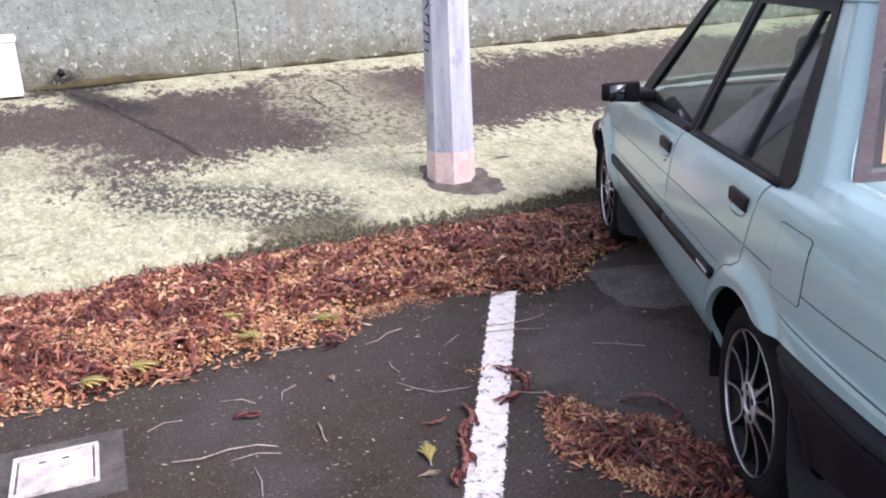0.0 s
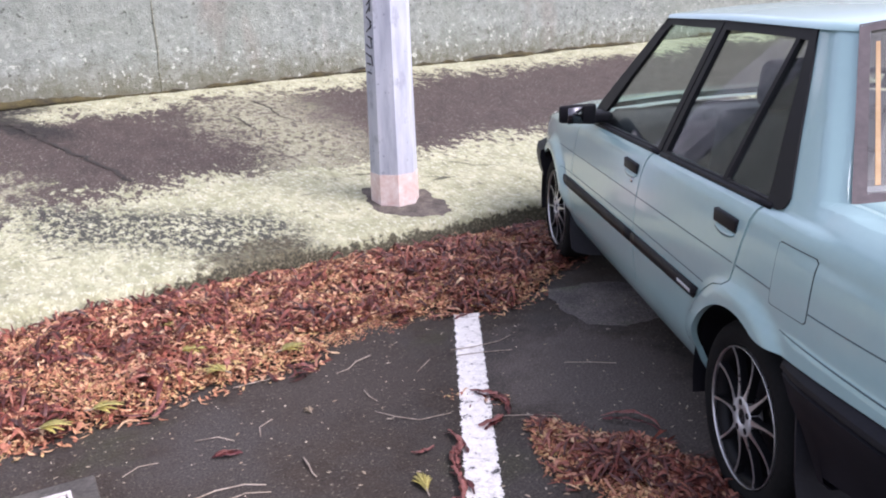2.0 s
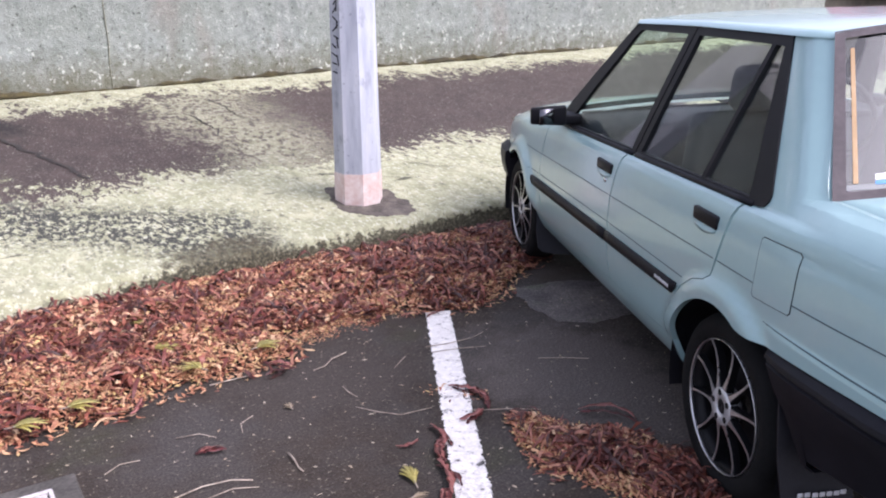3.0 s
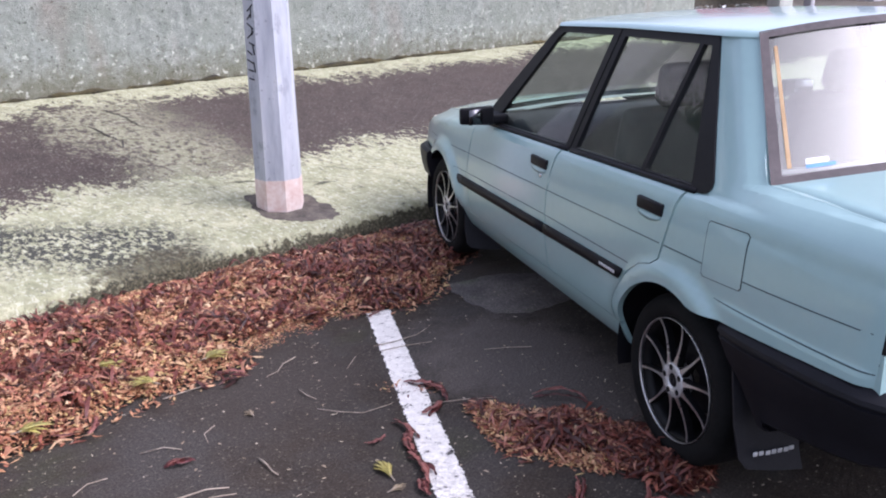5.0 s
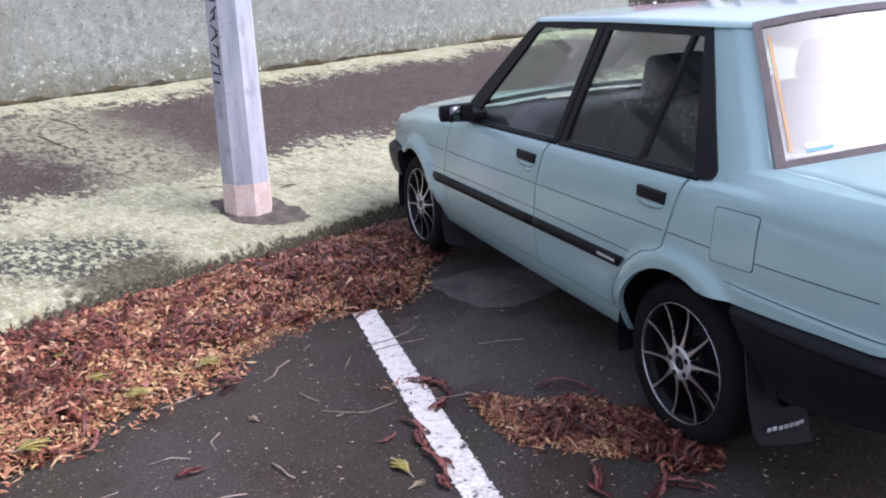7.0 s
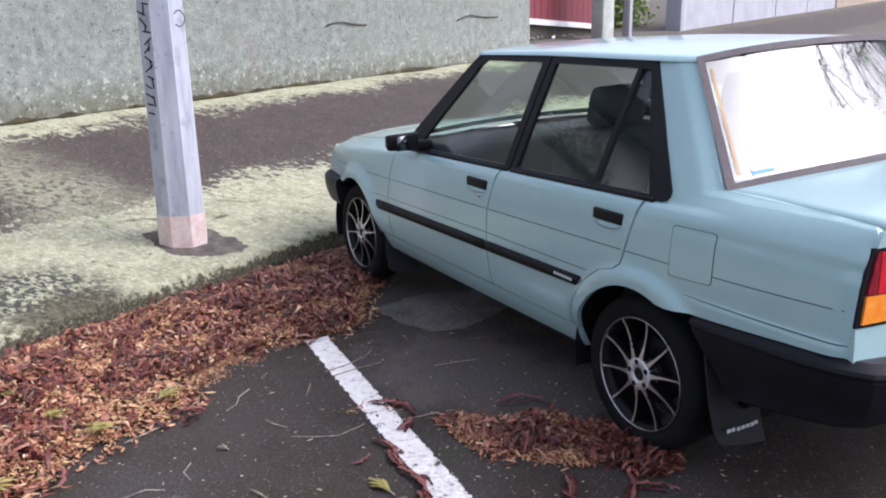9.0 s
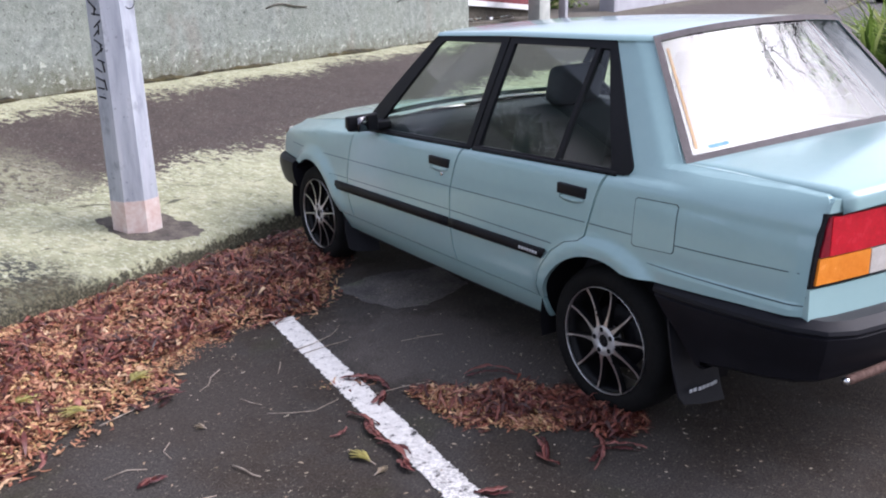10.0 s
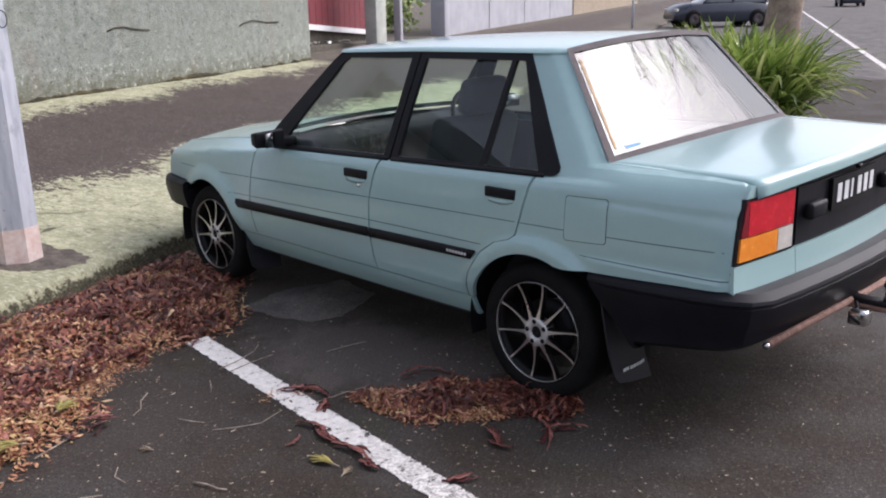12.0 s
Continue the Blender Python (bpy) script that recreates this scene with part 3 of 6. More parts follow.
def build_path():
    bm = bmesh.new()
    ss = list(np.arange(-9, 12.01, 0.25)) + [14, 18, 24, 32, 44, 60, 90]
    ns = [3.19, 3.215, 3.25, 3.32, 3.45] + list(np.arange(3.6, 7.6, 0.25)) + [8.5, 12, 20, 40]
    vs = []
    for s in ss:
        row = []
        for n in ns:
            row.append(bm.verts.new((s, n, path_top(s, n))))
        vs.append(row)
    for i in range(len(ss) - 1):
        for j in range(len(ns) - 1):
            bm.faces.new((vs[i][j], vs[i + 1][j], vs[i + 1][j + 1], vs[i][j + 1]))
    p = part("pavement", bm, PATH_M)
    p.matrix_basis = STREET
    return tagged(p, "sloping brown asphalt footpath edged with pale lichen", "footpath", kind="structure")


PAVEMENT = build_path()


def build_kerb():
    bm = bmesh.new()
    rings = []
    for s in (*np.arange(-9, 6, 0.045), *np.arange(6, 40, 0.2)):
        z0, zt = road_z(s) - 0.05, path_top(s, 3.2)
        def rough(v, q):
            return 0.016 * noise.noise((s * 1.7, v, 0)) + 0.013 * noise.noise((s * 6, v * 2, 1)) + q * noise.noise((s * 17, v * 5, 2))
        rings.append([(s, 3.09 + rough(0.3, 0.008), z0), (s, 3.10 + rough(0.5, 0.012), z0 + 0.05 + rough(3.1, 0.01)), (s, 3.112 + rough(0.9, 0.012), zt - 0.075 + rough(4.1, 0.01)),
                      (s, 3.118 + rough(1.2, 0.014), zt - 0.036 + rough(5.0, 0.012)), (s, 3.140 + 0.7 * rough(1.5, 0.012), zt - 0.010 + 0.5 * rough(5.5, 0.012)), (s, 3.185, zt + 0.001),
                      (s, 3.215, zt - 0.006), (s, 3.25, zt - 0.02), (s, 3.25, z0)])
    sweep(bm, rings)
    k = part("kerb", bm, PATH_M)
    k.matrix_basis = STREET
    return tagged(k, "mossy pale concrete kerb with a worn edge", "kerb", kind="structure")


build_kerb()


def build_wall():
    wall = thing("wall_north", "tall grey roughcast concrete wall with lichen and damp foot", "wall", kind="structure", at=STREET.copy())
    for s0, s1 in ((-12.0, -0.686), (-0.6852, 10.5)):
        bm = bmesh.new()
        ss = list(np.linspace(s0, s1, int((s1 - s0) / 0.14)))
        zs = [0.2] + list(np.arange(0.5, 1.7, 0.12)) + [2.2, 3.0, 3.2]
        front = [[bm.verts.new((s, 7.1 + 0.012 * noise.noise((s * 2.2, 0, z * 2.2)) + 0.006 * noise.noise((s * 9, 4, z * 9)), z)) for z in zs] for s in ss]
        back = [[bm.verts.new((s, 7.42, z)) for z in (zs[0], zs[-1])] for s in ss]
        for i in range(len(ss) - 1):
            for j in range(len(zs) - 1):
                bm.faces.new((front[i][j], front[i + 1][j], front[i + 1][j + 1], front[i][j + 1]))
            bm.faces.new((back[i][1], back[i + 1][1], back[i + 1][0], back[i][0]))
            bm.faces.new((front[i][-1], front[i + 1][-1], back[i + 1][1], back[i][1]))
        for i in (0, -1):
            bm.faces.new([*front[i], back[i][1], back[i][0]])
        bmesh.ops.recalc_face_normals(bm, faces=bm.faces[:])
        part("wall_panel", bm, WALL_M, wall, sharp=50)
    return wall


WALL = build_wall()


# ---- parking line ----
def build_line():
    bm = bmesh.new()
    a, b = Vector((-1.402, 1.635, 0)), Vector((-1.60, -0.62, 0))
    d = b - a
    side = Vector((-d.y, d.x, 0)).normalized()
    n = 520
    vs = []
    for i in range(n + 1):
        p = a + d * i / n
        w = 0.058
        l = w + 0.008 * noise.noise((i * 0.1, 0, 0)) + 0.007 * noise.noise((i * 0.31, 1, 0)) + 0.010 * noise.noise((i * 0.77, 2, 0))
        r = w + 0.008 * noise.noise((i * 0.1, 7, 0)) + 0.007 * noise.noise((i * 0.31, 8, 0)) + 0.010 * noise.noise((i * 0.77, 9, 0))
        vs.append((bm.verts.new(p + side * l + Vector((0, 0, 0.004))), bm.verts.new(p - side * r + Vector((0, 0, 0.004)))))
    for p, q in zip(vs, vs[1:]):
        bm.faces.new((p[0], q[0], q[1], p[1]))
    return tagged(part("parking_line", bm, PAINT_LINE), "worn white painted parking bay line", "road marking", kind="structure")


build_line()


# ---- street light pole ----
def build_pole():
    cx, cy = -1.66, 3.20
    z0 = 0.14
    pole = thing("street_pole", "octagonal grey galvanised steel street pole with salmon foot band", "pole", at=pose(cx, cy, z0))
    def rings(zs, rad):
        out = []
        for z in zs:
            r = rad(z)
            out.append([(r * math.cos(radians(7 + 45 * k)), r * math.sin(radians(7 + 45 * k)), z) for k in range(8)])
        return out
    rad = lambda z: 0.153 - 0.011 * z
    bm = sweep(bmesh.new(), rings([0.235, 1.0, 2.0, 4.0, 7.0], rad))
    part("shaft", bm, STEEL, pole, flat=True)
    bm = sweep(bmesh.new(), rings([-0.1, 0.02, 0.236], lambda z: 0.1555 - 0.011 * z))
    part("foot_band", bm, SALMON, pole, "faded salmon painted band", flat=True)
    return pole


POLE = build_pole()


# ---- the car ----
ZB_Y = [-0.9, -0.235, 0.0, 1.9, 2.4, 3.05]
ZB_Z = [0.922, 0.935, 0.922, 0.860, 0.815, 0.735]
LOW_Z = [0.2, 0.26, 0.32, 0.40, 0.50, 0.60, 0.70, 0.80, 0.86, 0.885, 0.90]
LOW_W = [0.71, 0.745, 0.782, 0.806, 0.813, 0.812, 0.806, 0.795, 0.783, 0.768, 0.745]
HUBS = ((0.0, 0.285), (2.43, 0.285))


def belt(y):
    return lerp(y, ZB_Y, ZB_Z)


def low_curve(z):
    """The side's section, eased between its points."""
    return sum(lerp(z + k * 0.012, LOW_Z, LOW_W) for k in (-2, -1, 0, 1, 2)) / 5 if z < 0.85 else lerp(z, LOW_Z, LOW_W)


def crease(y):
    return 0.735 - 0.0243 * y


def width(y, z):
    """Half width of the body side at y along the car and height z."""
    zb = belt(y)
    zz = z if z < 0.45 else 0.45 + (z - 0.45) * 0.45 / (zb - 0.45)
    w = low_curve(zz) if zz <= 0.9 else 0.745 - 0.455 * (z - zb)
    if y > 2.1:
        w -= 0.10 * ((y - 2.1) / 0.95) ** 2.2
    if y < -0.2:
        w -= 0.05 * ((-0.2 - y) / 0.65) ** 2
    q = z - zb
    rise = smooth(lerp(y, [-0.75, -0.3], [0.002, -0.03]), lerp(y, [-0.75, -0.3], [0.05, 0.04]), q)
    d = (-0.06 + (z - 0.95) * 0.27 / 0.42) - y
    if d > 0:
        t = min(1.0, d / 0.18)
        w -= 0.02 * t * t * rise
    if y > 1.85:
        w -= 0.085 * smooth(1.85, 2.0, y) * rise
    if y < -0.13 and z > 0.85:
        # boot shoulder: a tight even radius from the window corner to the tail
        ztop = lerp(y, [-0.80, -0.77, -0.66, -0.45, -0.235], [0.975, 0.981, 0.985, 0.988, 0.990])
        w0 = 0.783 - 0.05 * (max(0.0, -0.2 - y) / 0.65) ** 2
        k = min(1.0, max(0.0, (z - 0.86) / (ztop - 0.86)))
        edge = w0 - (w0 - 0.686) * k ** 2.3
        w += (edge - w) * smooth(-0.13, -0.40, y) * smooth(0.85, 0.87, z)
    if z > 0.98 and y < 0.2:
        # the pillar's rear edge rolls in towards the rear window
        w -= 0.022 * smooth(0.055, 0.0, (y + 0.235 - (z - 0.99) * 0.824) * 0.77)
    if y < -0.20 and z < 0.70:
        # pressed lip above the bumper
        w += 0.009 * smooth(0.668, 0.646, z) * smooth(-0.20, -0.30, y) * smooth(-0.797, -0.75, y)
    if y < -0.735 and z > 0.55:
        # rounded tail corner
        k = min(1.0, (-0.735 - y) / 0.07)
        w -= 0.042 * (1 - math.sqrt(1 - k * k * 0.96)) * smooth(0.972, 0.925, z)
    for hy, hz in HUBS:
        r = math.hypot(y - hy, z - hz)
        if r < 0.46 and z > 0.3:
            w += 0.027 * smooth(0.418, 0.368, r) * smooth(0.33, 0.47, z)
    return w


def arc(cy, cz, r, a0, a1, n=18):
    """Angles in degrees from up, positive towards the nose."""
    return [(cy + r * math.sin(radians(a0 + (a1 - a0) * k / n)), cz + r * math.cos(radians(a0 + (a1 - a0) * k / n))) for k in range(n + 1)]


def skin(outline, sx, holes=(), off=0.0, thick=0.02, levels=True):
    """A panel of the body side from an outline in (y, z), with a folded-in lip."""
    from mathutils.geometry import tessellate_polygon
    loops = [[Vector((y, z, 0)) for y, z in lp] for lp in (outline, *holes)]
    flat = [v for lp in loops for v in lp]
    bm = bmesh.new()
    vs = [bm.verts.new((0, v.x, v.y)) for v in flat]
    for t in tessellate_polygon(loops):
        try:
            bm.faces.new([vs[i] for i in t])
        except ValueError:
            pass
    if levels:
        ymin, ymax = min(v.x for v in flat), max(v.x for v in flat)
        zmin, zmax = min(v.y for v in flat), max(v.y for v in flat)
        cuts = [((0, 0, z), (0, 0, 1)) for z in (*np.arange(0.26, 0.80, 0.0225), *np.arange(0.80, 0.86, 0.02), *np.arange(0.86, 1.0, 0.0125), *np.arange(1.0, 1.4, 0.04))]
        cuts += [((0, y, 0), (0, 1, 0)) for y in (-0.795, -0.787, -0.777, -0.763, -0.748, *np.arange(-0.735, 3.1, 0.035))]
        cuts += [((0, 0, 0.921 + k), (0, 0.033, 1)) for k in (-0.03, -0.015, 0.0, 0.012, 0.024, 0.036)]
        cuts += [((0, -0.235 + k / 0.77, 0.99), (0, 0.772, -0.636)) for k in (0.012, 0.025, 0.04, 0.055)]
        for co, no in cuts:
            if no[1] == 1 and not ymin < co[1] < ymax:
                continue
            if no[1] == 0 and not zmin < co[2] < zmax:
                continue
            bmesh.ops.bisect_plane(bm, geom=bm.verts[:] + bm.edges[:] + bm.faces[:], dist=1e-5, plane_co=co, plane_no=no)
    rim = [e for e in bm.edges if len(e.link_faces) == 1]
    for v in bm.verts:
        v.co.x = sx * (width(v.co.y, v.co.z) + off)
    pairs = {}
    for e in rim:
        quad = []
        for v in e.verts:
            if v not in pairs:
                pairs[v] = (bm.verts.new(v.co), bm.verts.new(v.co - Vector((sx * thick, 0, 0))))
        a, b = e.verts
        bm.faces.new((pairs[a][0], pairs[b][0], pairs[b][1], pairs[a][1]))
    bmesh.ops.recalc_face_normals(bm, faces=bm.faces[:])
    main = [f for f in bm.faces if len(f.verts) > 2]
    up = sum(f.normal.x * f.calc_area() for f in main)
    if up * sx < 0:
        bmesh.ops.reverse_faces(bm, faces=main)
    return bm


G = 0.0038
CAR = thing("sedan_car", "pale blue four-door sedan with black trim, parked nose to the kerb", "car")
FRONT_GAP = [(1.945, 0.37), (1.975, 0.48), (1.98, 0.588), (1.965, 0.72), (1.947, 0.807), (1.93, 0.862)]
MID_GAP = [(0.945, 0.37), (0.962, 0.45), (0.98, 0.56), (0.985, 0.70), (0.965, 0.80), (0.94, 0.893)]
REAR_GAP = [(0.35, 0.37), (0.344, 0.42), (0.325, 0.50), (0.275, 0.58), (0.20, 0.635), (0.12, 0.66), (0.095, 0.68), (0.034, 0.921)]
ARCH = 0.335


def shift(pts, d):
    return [(y + d, z) for y, z in pts]


def belt_line(y0, y1, dz=0.0, n=14):
    return [(y0 + (y1 - y0) * k / n, belt(y0 + (y1 - y0) * k / n) + dz) for k in range(n + 1)]


def wheel_phase(k):
    return 29 - 36 * k


def build_wheel(sx, hy, group):
    w = new("wheel")
    w.parent = CAR
    w.matrix_basis = pose(sx * 0.785, hy, 0.285, 0, 0, 0 if sx < 0 else 180)
    tagged(w, "black ten-spoke alloy wheel with machined rim", group=group)
    # x runs inwards from the outer face
    prof = [(0.206, 0.012), (0.215, 0.002), (0.235, -0.006), (0.262, -0.004), (0.278, 0.008), (0.287, 0.028), (0.2885, 0.09), (0.287, 0.15),
            (0.276, 0.172), (0.24, 0.178), (0.206, 0.165)]
    tyre = part("tyre", lathe(bmesh.new(), prof, 56), RUBBER, w, "worn black rubber tyre")
    rim = new("rim")
    rim.parent = w
    lip = [(0.2095, 0.004), (0.2097, 0.0), (0.2088, -0.0025), (0.2072, 0.0), (0.2066, 0.006), (0.2075, 0.012)]
    part("rim_lip", lathe(bmesh.new(), lip, 56), POLISHED, rim)
    barrel = [(0.204, 0.008), (0.198, 0.05), (0.19, 0.14), (0.20, 0.16), (0.206, 0.16), (0.206, 0.01)]
    part("barrel", lathe(bmesh.new(), barrel, 40), GLOSSBLACK, rim)
    part("brake_disc", lathe(bmesh.new(), [(0.125, 0.085), (0.125, 0.10), (0.03, 0.10), (0.03, 0.085)], 32), BLACKTRIM, rim)
    for k in range(10):
        a = radians(wheel_phase(k))
        sp, sk = bmesh.new(), bmesh.new()
        lean = 0.012
        for bm, inset, half in ((sk, 0.0025, 1.15), (sp, 0.0, 0.66)):
            rings = []
            for r, w2, x in ((0.040, 0.0165, 0.000), (0.060, 0.0150, 0.001), (0.078, 0.0098, 0.004), (0.105, 0.0062, 0.009), (0.14, 0.0050, 0.012), (0.175, 0.0048, 0.011), (0.205, 0.0070, 0.004)):
                ww = w2 * half
                x0 = x + inset
                dep = 0.022 if bm is sk else 0.0022
                rings.append([(x0, -ww, r), (x0, ww, r), (x0 + dep, ww, r), (x0 + dep, -ww, r)])
            sweep(bm, rings)
            bmesh.ops.transform(bm, matrix=Matrix.Rotation(-a, 4, "X"), verts=bm.verts[:])
        part("spoke", sk, GLOSSBLACK, rim, flat=True)
        part("spoke_face", sp, POLISHED, rim, "machined bright spoke face", flat=True)
    part("hub", lathe(bmesh.new(), [(0.060, 0.003), (0.058, -0.001), (0.027, -0.001), (0.024, 0.006), (0.024, 0.04), (0.060, 0.04)], 30), HUB_SILVER, rim, "bright silver hub")
    part("hub_cap", lathe(bmesh.new(), [(0.0245, 0.006), (0.022, 0.002), (0.0005, 0.002), (0.0005, 0.03), (0.0245, 0.03)], 24), BLACKTRIM, rim, "black centre cap")
    # flat black discs stand for the shade inside the wheel nut holes
    for k in range(5):
        a = radians(12 + 72 * k)
        bm = lathe(bmesh.new(), [(0.0100, -0.0025), (0.0005, -0.002), (0.0005, 0.02), (0.0100, 0.02)], 12)
        bmesh.ops.transform(bm, matrix=Matrix.Translation((0, 0.045 * math.sin(a), 0.045 * math.cos(a))), verts=bm.verts[:])
        part("lug_nut", bm, BLACKTRIM, rim, "black disc that stands for a shaded wheel nut hole")
    return w


def build_side(sx):
    zt = 0.032
    arc_f = arc(2.43, 0.285, ARCH, 31.5, -75.5, 22)
    fender = [*FRONT_GAP, (1.87, 0.893)] + belt_line(1.95, 3.0, zt, 12) + [(3.035, 0.70), (3.02, 0.578)] + [(arc_f[0][0] + 0.02, 0.578)] + arc_f + [(2.10, 0.37)]
    fender_ob = part("front_fender", skin(shift(fender[:6], G) + fender[6:], sx), BODY, CAR)
    door = shift(FRONT_GAP, -G)[:5] + [(1.926, 0.858)] + belt_line(1.9, 0.95, -0.002) + shift(MID_GAP[::-1][1:], G)
    fd = part("front_door", skin(door, sx), BODY, CAR)
    door = shift(MID_GAP, -G)[:5] + [(0.936, 0.888)] + belt_line(0.92, 0.045, -0.002) + shift(REAR_GAP[::-1][1:], G)
    rd = part("rear_door", skin(door, sx), BODY, CAR)
    arc_r = arc(0, 0.285, ARCH, -21.0, 75.0, 22)
    quarter = shift(REAR_GAP, -G) + [(-0.03, 0.925), (-0.055, 0.94), (-0.06, 0.957), (0.245, 1.372), (0.235, 1.384), (0.088, 1.382), (-0.235, 0.990)]
    quarter += [(-0.45, 0.988), (-0.66, 0.985), (-0.77, 0.981), (-0.785, 0.977), (-0.794, 0.967), (-0.797, 0.950), (-0.796, 0.935), (-0.795, 0.80), (-0.795, 0.70), (-0.796, 0.665), (-0.797, 0.640), (-0.797, 0.624), (-0.6, 0.619), (-0.26, 0.603), (-0.155, 0.595)] + arc_r + [(0.335, 0.37)]
    qp = part("quarter_panel", skin(quarter, sx), BODY, CAR)
    sill = [(2.09, 0.365), (1.5, 0.365), (0.9, 0.365), (0.336, 0.365), (0.33, 0.275), (0.9, 0.27), (1.5, 0.27), (2.08, 0.275)]
    part("sill", skin(sill, sx, off=-0.003), BODY, CAR)
    # black window surrounds with their panes
    f_out = belt_line(0.895, 1.80, 0.0, 8) + [(1.865, 0.90), (1.855, 0.935), (1.832, 0.966), (1.67, 1.145), (1.52, 1.308), (1.49, 1.333), (1.45, 1.346), (1.2, 1.354), (0.895, 1.360)]
    f_hole = [(0.935, 0.908), (1.25, 0.897), (1.68, 0.883), (1.735, 0.897), (1.606, 1.072), (1.482, 1.232), (1.440, 1.296), (1.402, 1.323), (1.15, 1.327), (0.943, 1.333)]
    r_out = belt_line(0.885, 0.0, 0.0, 8) + [(-0.035, 0.924), (-0.055, 0.930), (-0.066, 0.944), (-0.064, 0.962), (0.10, 1.185), (0.236, 1.362), (0.24, 1.370), (0.5, 1.366), (0.885, 1.360)]
    r_hole = [(0.846, 0.910), (0.6, 0.918), (0.342, 0.926), (0.336, 1.1), (0.332, 1.338), (0.6, 1.336), (0.846, 1.334)]
    q_hole = [(0.318, 0.927), (0.035, 0.937), (0.042, 0.955), (0.258, 1.337), (0.308, 1.338)]
    for dr, out, holes in ((fd, f_out, (f_hole,)), (rd, r_out, (r_hole, q_hole))):
        part("window_frame", skin(out, sx, holes, 0.006, 0.018), BLACKTRIM, dr, "matt black window frame")
        for h in holes:
            cy, cz = sum(p[0] for p in h) / len(h), sum(p[1] for p in h) / len(h)
            big = [(cy + (y - cy) * 1.02, cz + (z - cz) * 1.02) for y, z in h]
            pane = part("pane", skin(big, sx, (), -0.006, 0.003), SIDE_GLASS, dr, "tinted side window")
            pane.visible_shadow = False
    # belt weatherstrip, rubbing strips, handles
    for dr, y0, y1 in ((fd, 1.80, 0.90), (rd, 0.88, 0.0)):
        bm = bmesh.new()
        sweep(bm, [[(sx * (width(y, belt(y)) + o), y, belt(y) + dz) for o, dz in ((0.010, -0.006), (0.012, 0.004), (0.002, 0.012), (-0.004, 0.0))] for y in np.linspace(y0, y1, 10)])
        part("weatherstrip", bm, BLACKTRIM, dr)
    for dr, y0, y1 in ((fd, 2.115, 0.99), (rd, 0.977, 0.315)):
        bm = bmesh.new()
        rings = []
        for y in np.linspace(y0, y1, 14):
            zc = lerp(y, [0.3, 2.1], [0.558, 0.526])
            hh = lerp(y, [0.3, 2.1], [0.022, 0.026])
            slant = 0.018 * (1 if y == y1 and dr is rd else 0)
            w = width(y, zc) if abs(y - 2.1) > 0.2 else width(1.95, zc)
            rings.append([(sx * (w - 0.004), y, zc - hh), (sx * (w + 0.009), y + slant, zc - hh + 0.003), (sx * (w + 0.012), y, zc), (sx * (w + 0.009), y - slant, zc + hh - 0.003), (sx * (w - 0.004), y, zc + hh)])
        sweep(bm, rings)
        strip = part("rubbing_strip", bm, BLACKTRIM, dr if y0 < 1.9 else fd, "black rubber rubbing strip")
        if dr is rd:
            for k in range(7):
                yy = 0.455 - k * 0.017
                ww = width(yy, 0.556) + 0.0125
                part("lettering", boxed((min(sx * ww, sx * (ww + 0.001)), yy - 0.006, 0.550), (max(sx * ww, sx * (ww + 0.001)), yy + 0.006, 0.562)), LETTER, strip)
    for dr, y0, y1, z0, z1 in ((fd, 1.006, 1.171, 0.789, 0.830), (rd, 0.109, 0.267, 0.815, 0.857)):
        w0 = width((y0 + y1) / 2, (z0 + z1) / 2)
        xs = sorted((sx * (w0 - 0.012), sx * (w0 + 0.009)))
        part("door_handle", boxed((xs[0], y0, z0), (xs[1], y1, z1), 0.006, 2), BLACKTRIM, dr, "black flap door handle")
        bm = bmesh.new()
        rings = []
        for y in np.linspace(y0 + 0.008, y1 - 0.02, 9):
            dip = 0.020 * math.sin(math.pi * (y - y0) / (y1 - y0)) ** 0.6
            wl = width(y, z0 - dip)
            rings.append([(sx * (w0 - 0.004), y, z0 + 0.004), (sx * (wl + 0.006), y, z0 - dip * 0.6), (sx * (wl + 0.004), y, z0 - dip - 0.003), (sx * (wl - 0.006), y, z0 - dip)])
        sweep(bm, rings)
        part("finger_scoop", bm, BODY, dr)
        if dr is fd:
            bm = lathe(bmesh.new(), [(0.011, 0.0), (0.008, -0.004), (0.0005, -0.004), (0.0005, 0.01), (0.011, 0.01)], 14)
            bmesh.ops.transform(bm, matrix=pose(sx * width(1.06, 0.755), 1.06, 0.758, 0, 0, 0 if sx < 0 else 180), verts=bm.verts[:])
            part("lock", bm, CHROME, dr, "chrome door lock")
    if sx < 0:
        fuel = [(-0.137, 0.862), (-0.145, 0.869), (-0.31, 0.875), (-0.32, 0.868), (-0.326, 0.722), (-0.318, 0.714), (-0.153, 0.704), (-0.143, 0.711)]
        cy, cz = -0.232, 0.79
        ring = [(cy + (y - cy) * 1.025, cz + (z - cz) * 1.025) for y, z in fuel]
        part("fuel_flap_gap", skin(ring, sx, (fuel,), 0.0012, 0.002), BLACKTRIM, qp)
        part("fuel_flap", skin(fuel, sx, (), 0.0016, 0.002), BODY, qp)
    # pressed lines along the side, their shade drawn as thin dark ribbons
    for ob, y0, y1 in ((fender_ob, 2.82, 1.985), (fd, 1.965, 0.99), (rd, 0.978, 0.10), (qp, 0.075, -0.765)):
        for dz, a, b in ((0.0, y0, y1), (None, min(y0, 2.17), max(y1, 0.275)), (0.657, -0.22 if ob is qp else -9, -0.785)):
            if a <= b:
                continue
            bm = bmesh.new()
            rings = []
